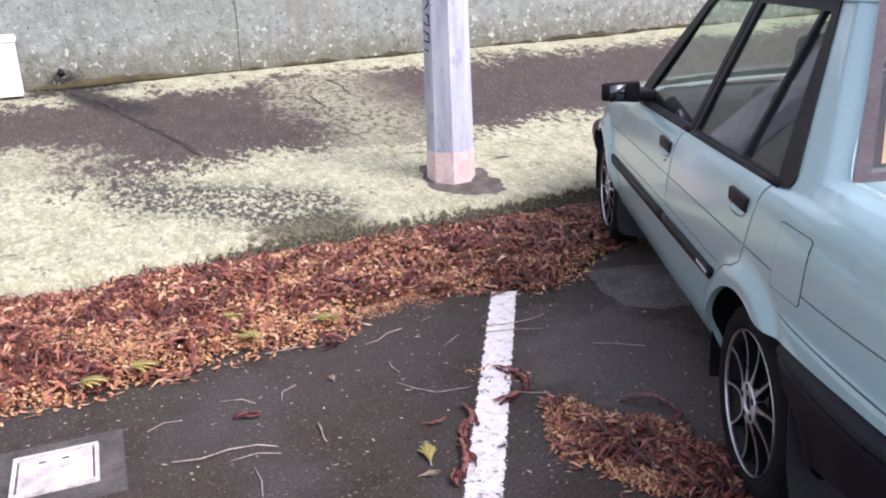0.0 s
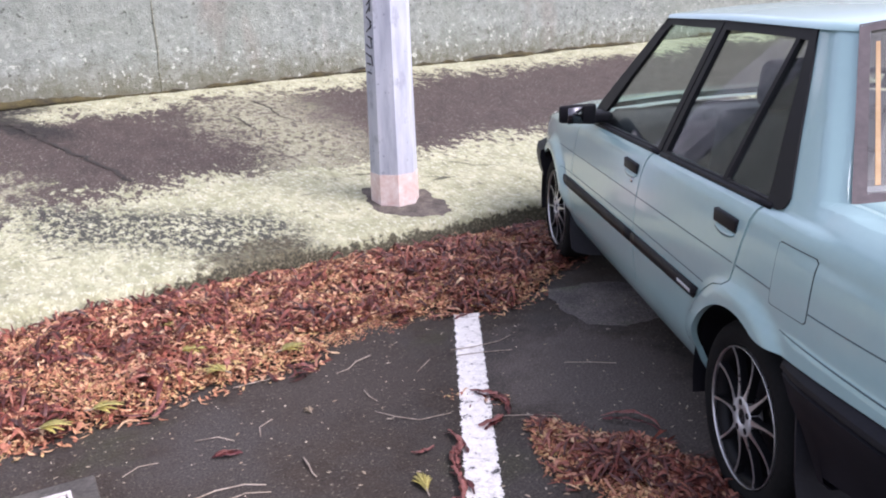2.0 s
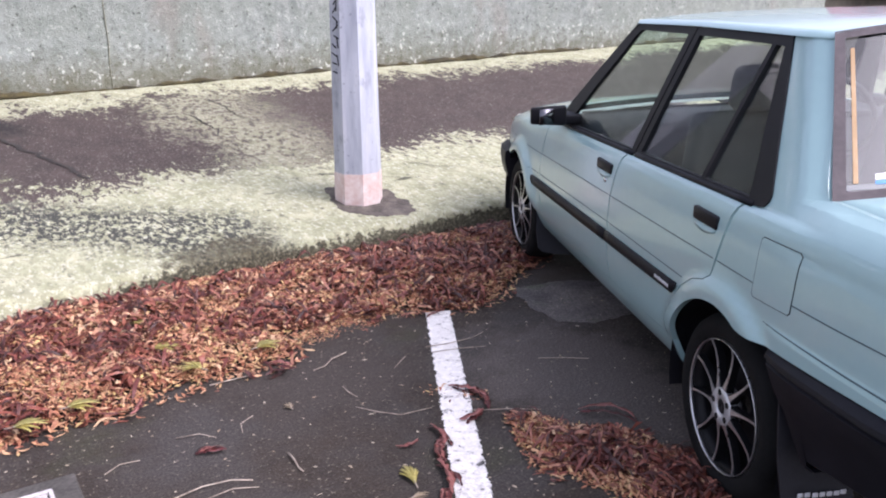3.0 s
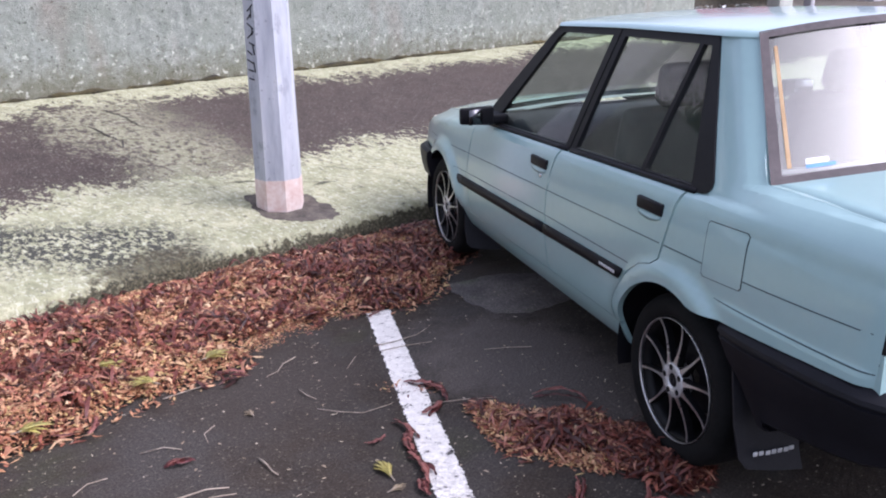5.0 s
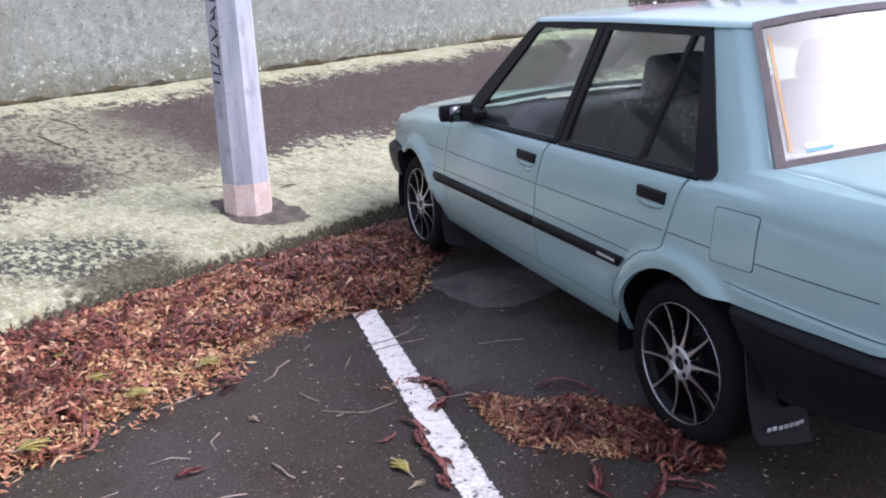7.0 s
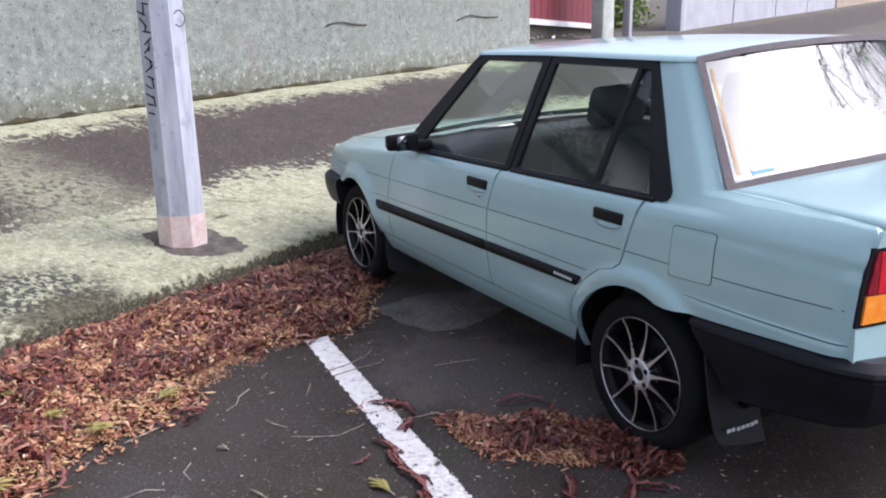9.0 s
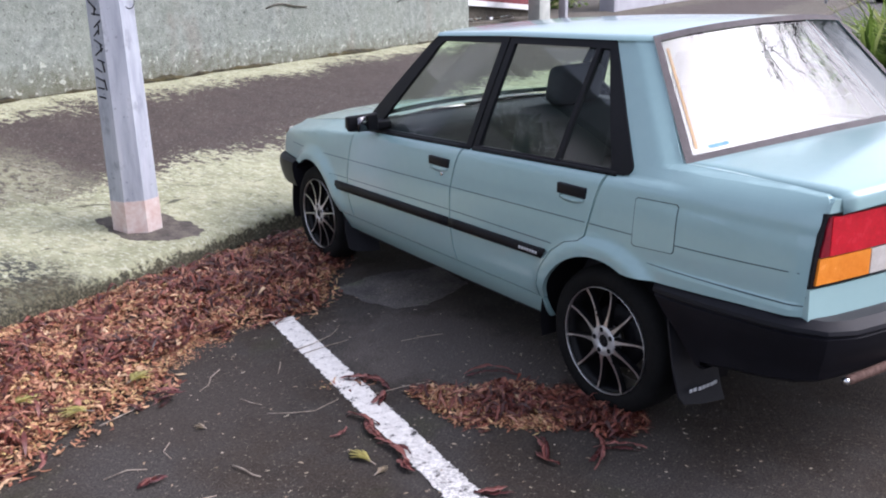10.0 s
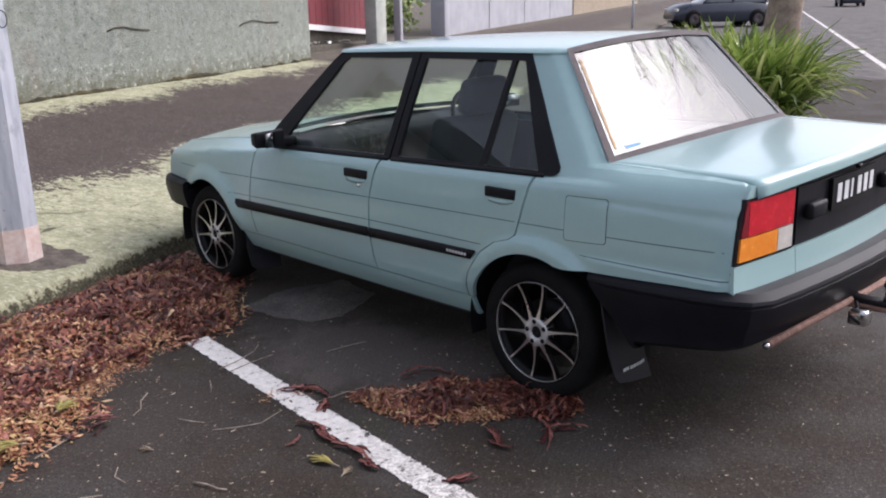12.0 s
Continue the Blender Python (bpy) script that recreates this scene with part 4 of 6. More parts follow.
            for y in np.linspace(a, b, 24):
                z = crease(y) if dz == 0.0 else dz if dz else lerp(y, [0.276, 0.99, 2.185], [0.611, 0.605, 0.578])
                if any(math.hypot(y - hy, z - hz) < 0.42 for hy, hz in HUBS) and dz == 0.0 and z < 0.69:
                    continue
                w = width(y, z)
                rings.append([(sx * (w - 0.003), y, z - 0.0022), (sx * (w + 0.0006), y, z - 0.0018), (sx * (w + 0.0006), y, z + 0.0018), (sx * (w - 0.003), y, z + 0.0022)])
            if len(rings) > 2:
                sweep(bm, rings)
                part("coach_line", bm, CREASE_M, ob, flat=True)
    # mirror
    mir = thing("wing_mirror", "", "")
    mir.parent = CAR
    bm = boxed((-0.085, -0.04, -0.048), (0.085, 0.035, 0.048), 0.014, 3)
    for v in bm.verts:
        v.co.z *= (0.84 if v.co.x * sx > 0.03 else 1.0) * (0.8 if v.co.y > 0.0 else 1.0)
        v.co.x *= 0.9 if v.co.y > 0.0 else 1.0
    bmesh.ops.transform(bm, matrix=pose(sx * 0.862, 1.70, 0.928, 0, 0, 6 * sx), verts=bm.verts[:])
    part("housing", bm, BLACKTRIM, mir, "black mirror housing")
    part("mirror_foot", boxed(*[tuple(v) for v in ((min(sx * 0.70, sx * 0.80), 1.66, 0.885), (max(sx * 0.70, sx * 0.80), 1.80, 0.93))], 0.01, 2), BLACKTRIM, mir)
    bm = boxed((-0.062, -0.002, -0.036), (0.062, 0.002, 0.036))
    bmesh.ops.transform(bm, matrix=pose(sx * 0.866, 1.648, 0.928, 0, 0, -26 * sx), verts=bm.verts[:])
    part("mirror_glass", bm, MIRROR, mir, "mirror glass")
    # wheel housings and flaps
    for hy in (0.0, 2.43):
        bm = bmesh.new()
        grid(bm, 24, 1, lambda u, v, hy=hy: (sx * (0.50 + 0.295 * v), hy + 0.352 * math.sin(radians(-105 + 210 * u)), 0.285 + 0.352 * math.cos(radians(-105 + 210 * u))))
        part("wheel_housing", bm, BLACKTRIM, CAR)
        flap = new("mud_flap")
        flap.parent = CAR
        tagged(flap, "black rubber mud flap")
        rear = hy == 0
        # hangs from the arch's rear edge and sweeps back towards its foot
        rows = [(0.545, -0.300), (0.42, -0.332), (0.30, -0.362), (0.20, -0.388), (0.165, -0.397)] if rear else [(0.44, -0.330), (0.34, -0.348), (0.24, -0.365), (0.15, -0.385), (0.125, -0.39)]
        bm = bmesh.new()
        rings = []
        for k, (z, dy) in enumerate(rows):
            xo = (0.790, 0.800, 0.806, 0.800, 0.778)[k] - (0.0 if rear else 0.012)
            xi, sag = 0.605, 0.012 * k
            rings.append([(sx * xo, hy + dy, z + 0.004 * k), (sx * (xo + xi) / 2, hy + dy - 0.012, z), (sx * xi, hy + dy - sag * 0.6, z),
                          (sx * xi, hy + dy - sag * 0.6 + 0.007, z), (sx * (xo + xi) / 2, hy + dy - 0.004, z), (sx * xo, hy + dy + 0.007, z + 0.004 * k)])
        sweep(bm, rings)
        bmesh.ops.recalc_face_normals(bm, faces=bm.faces[:])
        part("flap_sheet", bm, FLAP_M, flap, sharp=40)
        if rear:
            for k in range(7):
                xx = 0.764 - 0.0205 * k
                yy = hy - 0.397 - (0.012 if 1 < k < 6 else 0.008)
                part("lettering", boxed((min(sx * xx, sx * (xx - 0.016)), yy, 0.222), (max(sx * xx, sx * (xx - 0.016)), yy + 0.004, 0.236), 0.0015), LETTER, flap)
    build_wheel(sx, 0.0, "car wheels")
    build_wheel(sx, 2.43, "car wheels")


for side_sign in (-1, 1):
    build_side(side_sign)


def rail(y):
    return lerp(y, [0.05, 0.21, 0.9, 1.47], [1.385, 1.380, 1.374, 1.356])


def build_top():
    def roof(u, v):
        a = 2 * v - 1
        bow = 1 - a * a
        y = (0.085 - 0.03 * bow) * (1 - u) + (1.47 + 0.035 * bow) * u
        ye = 0.085 * (1 - u) + 1.47 * u
        w = width(ye, rail(ye)) + 0.007
        z = rail(ye) + 0.004 + 0.028 * (1 - abs(a) ** 2.4) - 0.012 * u * u * bow
        if ye < 0.2:
            z -= 0.004 * (0.2 - ye) / 0.1
        return (a * w, y, z)

    def roof_skirt(u, v):
        if 0 < v < 1:
            return roof(u, (v - 1 / 26) / (24 / 26))
        x, y, z = roof(u, v)
        return (x + (0.010 if x > 0 else -0.010), y, z - 0.014)
    bm = bmesh.new()
    grid(bm, 18, 26, roof_skirt)
    part("roof", bm, BODY, CAR)

    def hood(u, v):
        a = 2 * v - 1
        ye = 1.87 + (3.03 - 1.87) * u
        y = ye + 0.05 * (1 - a * a) * u + 0.03 * (1 - a * a) * (1 - u)
        w = width(max(ye, 2.0), belt(max(ye, 2.0)) + 0.032) - 0.004
        z = belt(ye) + 0.034 + 0.030 * (1 - abs(a) ** 2.2) - (0.02 * smooth(0.93, 1.0, u))
        return (a * w, y, z)
    bm = bmesh.new()
    grid(bm, 18, 20, hood)
    part("bonnet", bm, BODY, CAR)

    def trunk(u, v):
        a = 2 * v - 1
        bow = 1 - a * a
        ys = lerp(u, [0, 0.72, 0.82, 0.9, 0.96, 1.0], [-0.245, -0.772, -0.798, -0.812, -0.818, -0.820])
        zs = lerp(u, [0, 0.72, 0.82, 0.9, 0.96, 1.0], [0.989, 0.985, 0.982, 0.974, 0.957, 0.929])
        yq = max(ys, -0.752)
        w = width(yq, lerp(yq, [-0.79, -0.77, -0.66, -0.45, -0.235], [0.977, 0.980, 0.985, 0.988, 0.990])) - 0.0035
        return (a * w, ys - 0.045 * bow, zs + 0.018 * bow)
    def trunk_skirt(u, v):
        if 0 < v < 1:
            return trunk(u, (v - 1 / 22) / (20 / 22))
        x, y, z = trunk(u, v)
        return (x * 0.999, y, z - 0.014)
    bm = bmesh.new()
    grid(bm, 30, 22, trunk_skirt)
    part("boot_lid", bm, BODY, CAR)
    for sx in (-1, 1):
        bm = bmesh.new()
        rings = []
        for y in np.linspace(-0.25, -0.745, 14):
            z = lerp(y, [-0.79, -0.77, -0.66, -0.45, -0.235], [0.978, 0.981, 0.985, 0.988, 0.990])
            w = width(y, z)
            rings.append([(sx * (w - 0.018), y, z - 0.008), (sx * (w - 0.0005), y, z - 0.005), (sx * (w - 0.0005), y, z - 0.012), (sx * (w - 0.018), y, z - 0.012)])
        sweep(bm, rings)
        part("boot_seal", bm, BLACKTRIM, CAR)

    def screen(name, top, bot, bow, glass, edge, label):
        (ty, tz, tw), (by, bz, bw) = top, bot

        def at(u, v, out=0.0):
            a = 2 * v - 1
            y = ty + (by - ty) * u + bow * (1 - a * a)
            z = tz + (bz - tz) * u + 0.028 * (1 - abs(a) ** 2.4) * (1 - u) + 0.018 * (1 - a * a) * u
            n = Vector((0, bow / abs(bow), 0.9)).normalized()
            return Vector((a * (tw + (bw - tw) * u), y, z)) + n * out
        bm = bmesh.new()
        grid(bm, 12, 20, lambda u, v: at(u, v))
        bm.normal_update()
        if sum(f.normal.z for f in bm.faces) < 0:
            bmesh.ops.reverse_faces(bm, faces=bm.faces[:])
        pane = part(name, bm, glass, CAR, label)
        pane.visible_shadow = False
        bm = bmesh.new()
        eu, ev = edge / math.hypot(by - ty, bz - tz), edge / (2 * tw)
        for u0, u1, v0, v1 in ((-0.02, eu, -0.01, 1.01), (1 - eu, 1.02, -0.01, 1.01), (eu, 1 - eu, -0.01, ev), (eu, 1 - eu, 1 - ev, 1.01)):
            nv = 20 if v1 - v0 > 0.5 else 2
            nu = 12 if u1 - u0 > 0.5 else 2
            grid(bm, nu, nv, lambda u, v: at(u0 + (u1 - u0) * u, v0 + (v1 - v0) * v, 0.006))
        bmesh.ops.remove_doubles(bm, verts=bm.verts[:], dist=0.0005)
        ring = part("gasket", bm, GREYRUBBER if glass is REAR_GLASS else BLACKTRIM, pane, "faded grey rubber gasket" if glass is REAR_GLASS else "")
        return pane, at
    screen("windscreen", (1.475, 1.334, 0.535), (1.885, 0.915, 0.665), 0.06, SIDE_GLASS, 0.03, "clear windscreen")
    pane, at = screen("rear_window", (0.088, 1.376, 0.505), (-0.24, 0.991, 0.657), -0.035, REAR_GLASS, 0.017, "rear window reflecting a bright sky")
    bm = bmesh.new()
    grid(bm, 10, 1, lambda u, v: at(0.10 + 0.82 * u, 0.032 + 0.010 * v, 0.002))
    part("tape_strip", bm, ORANGE_TAPE, pane, "faded orange tape strip")
    bm = bmesh.new()
    grid(bm, 1, 2, lambda u, v: at(0.875 + 0.035 * u, 0.075 + 0.055 * v, 0.002))
    part("sticker", bm, LETTER, pane, "white sticker")
    bm = bmesh.new()
    grid(bm, 1, 2, lambda u, v: at(0.913 + 0.022 * u, 0.075 + 0.07 * v, 0.002))
    part("sticker", bm, BLUE_STICKER, pane, "blue sticker")
    bm = boxed((-0.62, 1.82, 0.875), (0.62, 1.93, 0.905), 0.008, 2)
    part("cowl", bm, BLACKTRIM, CAR, "black scuttle grille")


build_top()


def build_tail():
    def face(x, z):
        return -0.795 - 0.055 * (1 - (x / 0.76) ** 2) + 0.02 * (z - 0.8) + 0.09 * min(0.0, z - 0.71)

    def plate_part(name, x0, x1, z0, z1, out, material, parent=CAR, label="", nx=8, dep=0.03, inset=0.002):
        """A slab on the tail face; its outer end keeps inside the body's corner."""
        bm = bmesh.new()

        def px(x, z):
            lim = width(-0.785, z) - inset
            return max(-lim, min(lim, x))
        vs = []
        for k in range(nx + 1):
            x = x0 + (x1 - x0) * k / nx
            col = [z0 + (z1 - z0) * j / 4 for j in range(5)]
            vs.append(([bm.verts.new((px(x, z), face(px(x, z), z) - out, z)) for z in col], [bm.verts.new((px(x, z), face(px(x, z), z) - out + dep, z)) for z in col]))
        for (f0, b0), (f1, b1) in zip(vs, vs[1:]):
            for j in range(4):
                bm.faces.new((f0[j], f0[j + 1], f1[j + 1], f1[j]))
                bm.faces.new((b0[j], b1[j], b1[j + 1], b0[j + 1]))
            bm.faces.new((f0[0], f1[0], b1[0], b0[0]))
            bm.faces.new((f0[4], b0[4], b1[4], f1[4]))
        for f, b in (vs[0], vs[-1]):
            for j in range(4):
                bm.faces.new((f[j], f[j + 1], b[j + 1], b[j]))
        bmesh.ops.recalc_face_normals(bm, faces=bm.faces[:])
        return part(name, bm, material, parent, label, flat=True)
    plate_part("tail_panel", -0.80, 0.80, 0.60, 0.945, -0.012, BLACKTRIM)
    plate_part("rear_valance", -0.80, -0.40, 0.615, 0.708, 0.0, BODY)
    plate_part("rear_valance", -0.396, 0.396, 0.615, 0.708, 0.0, BODY)
    plate_part("rear_valance", 0.40, 0.80, 0.615, 0.708, 0.0, BODY)
    plate_part("garnish", -0.395, 0.395, 0.715, 0.92, -0.004, BUMPER, label="faded black tail garnish")
    for sx in (-1, 1):
        lamp = new("tail_lamp")
        lamp.parent = CAR
        tagged(lamp, "red and amber tail lamp")
        def seg(a, b):
            return (min(sx * a, sx * b), max(sx * a, sx * b))
        plate_part("corner_panel", *seg(0.60, 0.80), 0.934, 0.974, 0.006, BODY, lamp, "pale blue corner panel", nx=6, inset=0.004)
        plate_part("lamp_body", *seg(0.42, 0.80), 0.711, 0.932, 0.0, BLACKTRIM, lamp, nx=6)
        plate_part("red_lens", *seg(0.435, 0.690), 0.805, 0.922, 0.007, RED_LENS, lamp, "red lens", 6, inset=0.017)
        plate_part("reflector_lens", *seg(0.692, 0.752), 0.805, 0.922, 0.006, DARK_RED_LENS, lamp, "dark red side reflector", 4, inset=0.017)
        plate_part("amber_lens", *seg(0.525, 0.757), 0.722, 0.800, 0.007, AMBER_LENS, lamp, "amber lens", 6, inset=0.015)
        plate_part("reversing_lens", *seg(0.435, 0.521), 0.722, 0.800, 0.007, CLEAR_LENS, lamp, "clear lens", 3)
    plate = plate_part("number_plate", -0.185, 0.185, 0.795, 0.915, 0.012, GLOSSBLACK, CAR, "black number plate with pale bars", 4, 0.01)
    for k, wd in enumerate((0.04, 0.04, 0.018, 0.04, 0.04, 0.04)):
        x = -0.15 + k * 0.055
        plate_part("plate_bar", x, x + wd * 0.8, 0.822, 0.89, 0.014, LETTER, plate, nx=1, dep=0.002)
    for sx in (-1, 1):
        c = sx * 0.31
        part("plate_lamp", boxed((c - 0.06, face(c, 0.83) - 0.035, 0.80), (c + 0.06, face(c, 0.83), 0.86), 0.012, 2), BLACKTRIM, CAR)
    part("boot_lock", boxed((-0.012, -0.875, 0.925), (0.012, -0.855, 0.94), 0.003), BLACKTRIM, CAR)

    def bumper(name, path, prof, material, label):
        """path: half plan (x, y) from the side to the middle; prof: (outwards, z)."""
        pts = path + [(-x, y) for x, y in path[::-1][1:]]
        rings = []
        for i, (x, y) in enumerate(pts):
            p0, p1 = pts[max(i - 1, 0)], pts[min(i + 1, len(pts) - 1)]
            d = Vector((p1[0] - p0[0], p1[1] - p0[1])).normalized()
            out = Vector((-d.y, d.x)) if name == "front_bumper" else Vector((d.y, -d.x))
            rake = 0.16 * smooth(-0.46, -0.27, y) if name == "rear_bumper" else 0.0
            rings.append([(x + out.x * o, y + out.y * o - rake * max(0.0, 0.57 - z) / 0.2, z) for o, z in prof(y)])
        bm = sweep(bmesh.new(), rings)
        bmesh.ops.recalc_face_normals(bm, faces=bm.faces[:])
        return part(name, bm, material, CAR, label, sharp=24)

    def rear_prof(y):
        zt = lerp(y, [-0.93, -0.75, -0.24], [0.618, 0.622, 0.604])
        zb = lerp(y, [-0.93, -0.8, -0.24], [0.43, 0.40, 0.33])
        k = 0.25 + 0.45 * smooth(-0.25, -0.36, y) + 0.3 * smooth(-0.5, -0.8, y)
        return [(-0.03, zt), (0.000, zt), (0.006 + 0.026 * k, zt - 0.020), (0.008 + 0.028 * k, zt - 0.032), (0.004 + 0.022 * k, zt - 0.036), (0.004 + 0.022 * k, zt - 0.042),
                (0.008 + 0.026 * k, zt - 0.046), (0.006 + 0.018 * k, zt - 0.10), (-0.004, zt - 0.15), (-0.016, zb + 0.015), (-0.035, zb), (-0.12, zb), (-0.12, zt - 0.01)]
    side_path = [(-0.806, -0.262), (-0.806, -0.33), (-0.806, -0.4), (-0.80, -0.55), (-0.788, -0.68), (-0.765, -0.78), (-0.725, -0.845), (-0.66, -0.878), (-0.5, -0.895), (-0.25, -0.91), (0.0, -0.915)]
    bumper("rear_bumper", side_path, rear_prof, BUMPER, "weathered black plastic rear bumper", )

    def front_prof(y):
        return [(-0.03, 0.572), (0.0, 0.572), (0.022, 0.56), (0.026, 0.52), (0.018, 0.47), (0.0, 0.41), (-0.04, 0.385), (-0.12, 0.385), (-0.12, 0.565)]
    fpath = [(-0.797, 2.69), (-0.785, 2.85), (-0.755, 2.97), (-0.70, 3.06), (-0.6, 3.11), (-0.4, 3.135), (0.0, 3.15)]
    bumper("front_bumper", fpath, front_prof, BUMPER, "black plastic front bumper")
    for sx in (-1, 1):
        lo, hi = (min(sx * 0.64, sx * 0.695), 2.985, 0.59), (max(sx * 0.64, sx * 0.695), 3.045, 0.715)
        part("corner_lamp", boxed(lo, hi, 0.01, 2), SMOKY, CAR, "smoky amber corner lamp")
        part("headlight", boxed((min(sx * 0.35, sx * 0.655), 3.04, 0.60), (max(sx * 0.35, sx * 0.655), 3.085, 0.725), 0.01, 2), CLEAR_LENS, CAR, "rectangular headlight")
    part("grille", boxed((-0.345, 3.05, 0.59), (0.345, 3.095, 0.73), 0.008, 2), BLACKTRIM, CAR)
    # tow bar
    bm = tube(bmesh.new(), [(-0.66, -0.90, 0.437), (0.66, -0.90, 0.437)], 0.015, 10)
    tow = part("tow_bar", bm, RUST, CAR, "rusty steel tow bar")
    bm = tube(bmesh.new(), [(-0.67, -0.90, 0.437), (-0.685, -0.90, 0.437)], 0.012, 8)
    part("bolt", bm, CHROME, tow)
    bm = boxed((-0.03, -1.06, 0.43), (0.03, -0.86, 0.452), 0.005)
    part("tongue", bm, BLACKTRIM, tow)
    bm = bmesh.new()
    bmesh.ops.create_uvsphere(bm, u_segments=16, v_segments=10, radius=0.025)
    bmesh.ops.transform(bm, matrix=pose(0, -1.03, 0.51), verts=bm.verts[:])
    tube(bm, [(0, -1.03, 0.45), (0, -1.03, 0.49)], [0.022, 0.014], 12)
    part("tow_ball", bm, CHROME, tow, "bright steel tow ball")
    bm = tube(bmesh.new(), [(-0.05, -0.93, 0.44), (-0.10, -0.97, 0.40), (-0.16, -0.99, 0.40), (-0.19, -0.97, 0.43)], 0.007, 6)
    part("cable", bm, BLACKTRIM, tow)
    part("socket", boxed((-0.12, -1.0, 0.37), (-0.06, -0.93, 0.43), 0.01, 2), CHROME, tow, "metal trailer socket")
    bm = tube(bmesh.new(), [(0.45, 0.2, 0.24), (0.45, -0.9, 0.27)], 0.022, 10)
    part("exhaust", bm, RUST, CAR)
    # underside and cabin
    part("underbody", boxed((-0.60, 0.30, 0.24), (0.60, 3.02, 0.60)), BLACKTRIM, CAR)
    part("boot_floor", boxed((-0.60, -0.80, 0.40), (0.60, 0.30, 0.60)), BLACKTRIM, CAR)
    part("cabin_floor", boxed((-0.74, 0.36, 0.26), (0.74, 2.0, 0.34)), INTERIOR, CAR)
    part("dashboard", boxed((-0.68, 1.45, 0.55), (0.68, 1.90, 0.905), 0.04, 3), INTERIOR, CAR, "dark dashboard")
    part("parcel_shelf", boxed((-0.64, -0.26, 0.90), (0.64, 0.12, 0.93), 0.01), SHELF_M, CAR, "pale faded parcel shelf")
    for sx in (-1, 1):
        seat = new("front_seat")
        seat.parent = CAR
        tagged(seat, "dark cloth seat with headrest")
        c = sx * 0.36
        part("cushion", boxed((c - 0.25, 0.85, 0.42), (c + 0.25, 1.35, 0.58), 0.05, 3), INTERIOR, seat)
        bm = boxed((-0.24, -0.07, 0.0), (0.24, 0.07, 0.58), 0.05, 3)
        bmesh.ops.transform(bm, matrix=pose(c, 0.86, 0.50, 14), verts=bm.verts[:])
        part("backrest", bm, SEAT_M, seat, "dark grey seat cover")
        bm = boxed((-0.13, -0.05, 0.0), (0.13, 0.05, 0.17), 0.04, 3)
        bmesh.ops.transform(bm, matrix=pose(c, 0.70, 1.07, 12), verts=bm.verts[:])
        part("headrest", bm, INTERIOR, seat)
        part("door_card", boxed((min(sx * 0.74, sx * 0.72), 0.36, 0.35), (max(sx * 0.74, sx * 0.72), 1.9, 0.84)), INTERIOR, CAR)
    rear = new("rear_seat")
    rear.parent = CAR
    tagged(rear, "dark cloth rear bench seat")
    part("cushion", boxed((-0.62, 0.05, 0.42), (0.62, 0.52, 0.58), 0.05, 3), INTERIOR, rear)
    bm = boxed((-0.62, -0.08, 0.0), (0.62, 0.08, 0.50), 0.05, 3)
    bmesh.ops.transform(bm, matrix=pose(0, 0.10, 0.46, 18), verts=bm.verts[:])
    part("backrest", bm, INTERIOR, rear)
    wheel_bm = bmesh.new()
    ring = [(0.36 + 0.185 * math.cos(2 * math.pi * k / 28), 1.42 + 0.09 * math.sin(2 * math.pi * k / 28), 0.90 + 0.16 * math.sin(2 * math.pi * k / 28)) for k in range(29)]
    tube(wheel_bm, ring, 0.014, 8, False)
    tube(wheel_bm, [(0.36, 1.60, 0.80), (0.36, 1.43, 0.90)], 0.03, 8)
    box(wheel_bm, (0.19, 1.41, 0.885), (0.53, 1.43, 0.915), 0.006)
    part("steering_wheel", wheel_bm, BLACKTRIM, CAR)


build_tail()


def skew_to_view():
    """Skews the car to fit the camera's view: far side slightly higher, further back."""
    def moved(p):
        d = p.x + 0.66
        if d <= 0:
            return p
        h = smooth(0.35, 0.9, p.z)
        return Vector((p.x + 0.035 * d, p.y - 0.05 * d, p.z + 0.038 * d * h))

    def walk_parts(ob):
        for child in ob.children:
            if child.name.startswith("wheel") and child.data is None:
                q = moved(child.matrix_basis.translation.copy())
                child.location = (q.x, q.y, 0.285)
                continue
            if child.data is not None:
                for v in child.data.vertices:
                    v.co = moved(v.co)
                child.data.update()
            walk_parts(child)
    walk_parts(CAR)


skew_to_view()


# ---- fallen leaves ----
def inside(poly, x, y):
    ok = np.zeros(x.shape, bool)
    j = len(poly) - 1
    for i in range(len(poly)):
        (xi, yi), (xj, yj) = poly[i], poly[j]
        cond = ((yi > y) != (yj > y)) & (x < (xj - xi) * (y - yi) / (yj - yi + 1e-9) + xi)
        ok ^= cond
        j = i
    return ok


def edge_dist(poly, x, y):
    best = np.full(x.shape, 9.0)
    for (ax, ay), (bx, by) in zip(poly, poly[1:] + poly[:1]):
        dx, dy = bx - ax, by - ay
        t = np.clip(((x - ax) * dx + (y - ay) * dy) / (dx * dx + dy * dy + 1e-9), 0, 1)
        best = np.minimum(best, np.hypot(x - ax - t * dx, y - ay - t * dy))
    return best


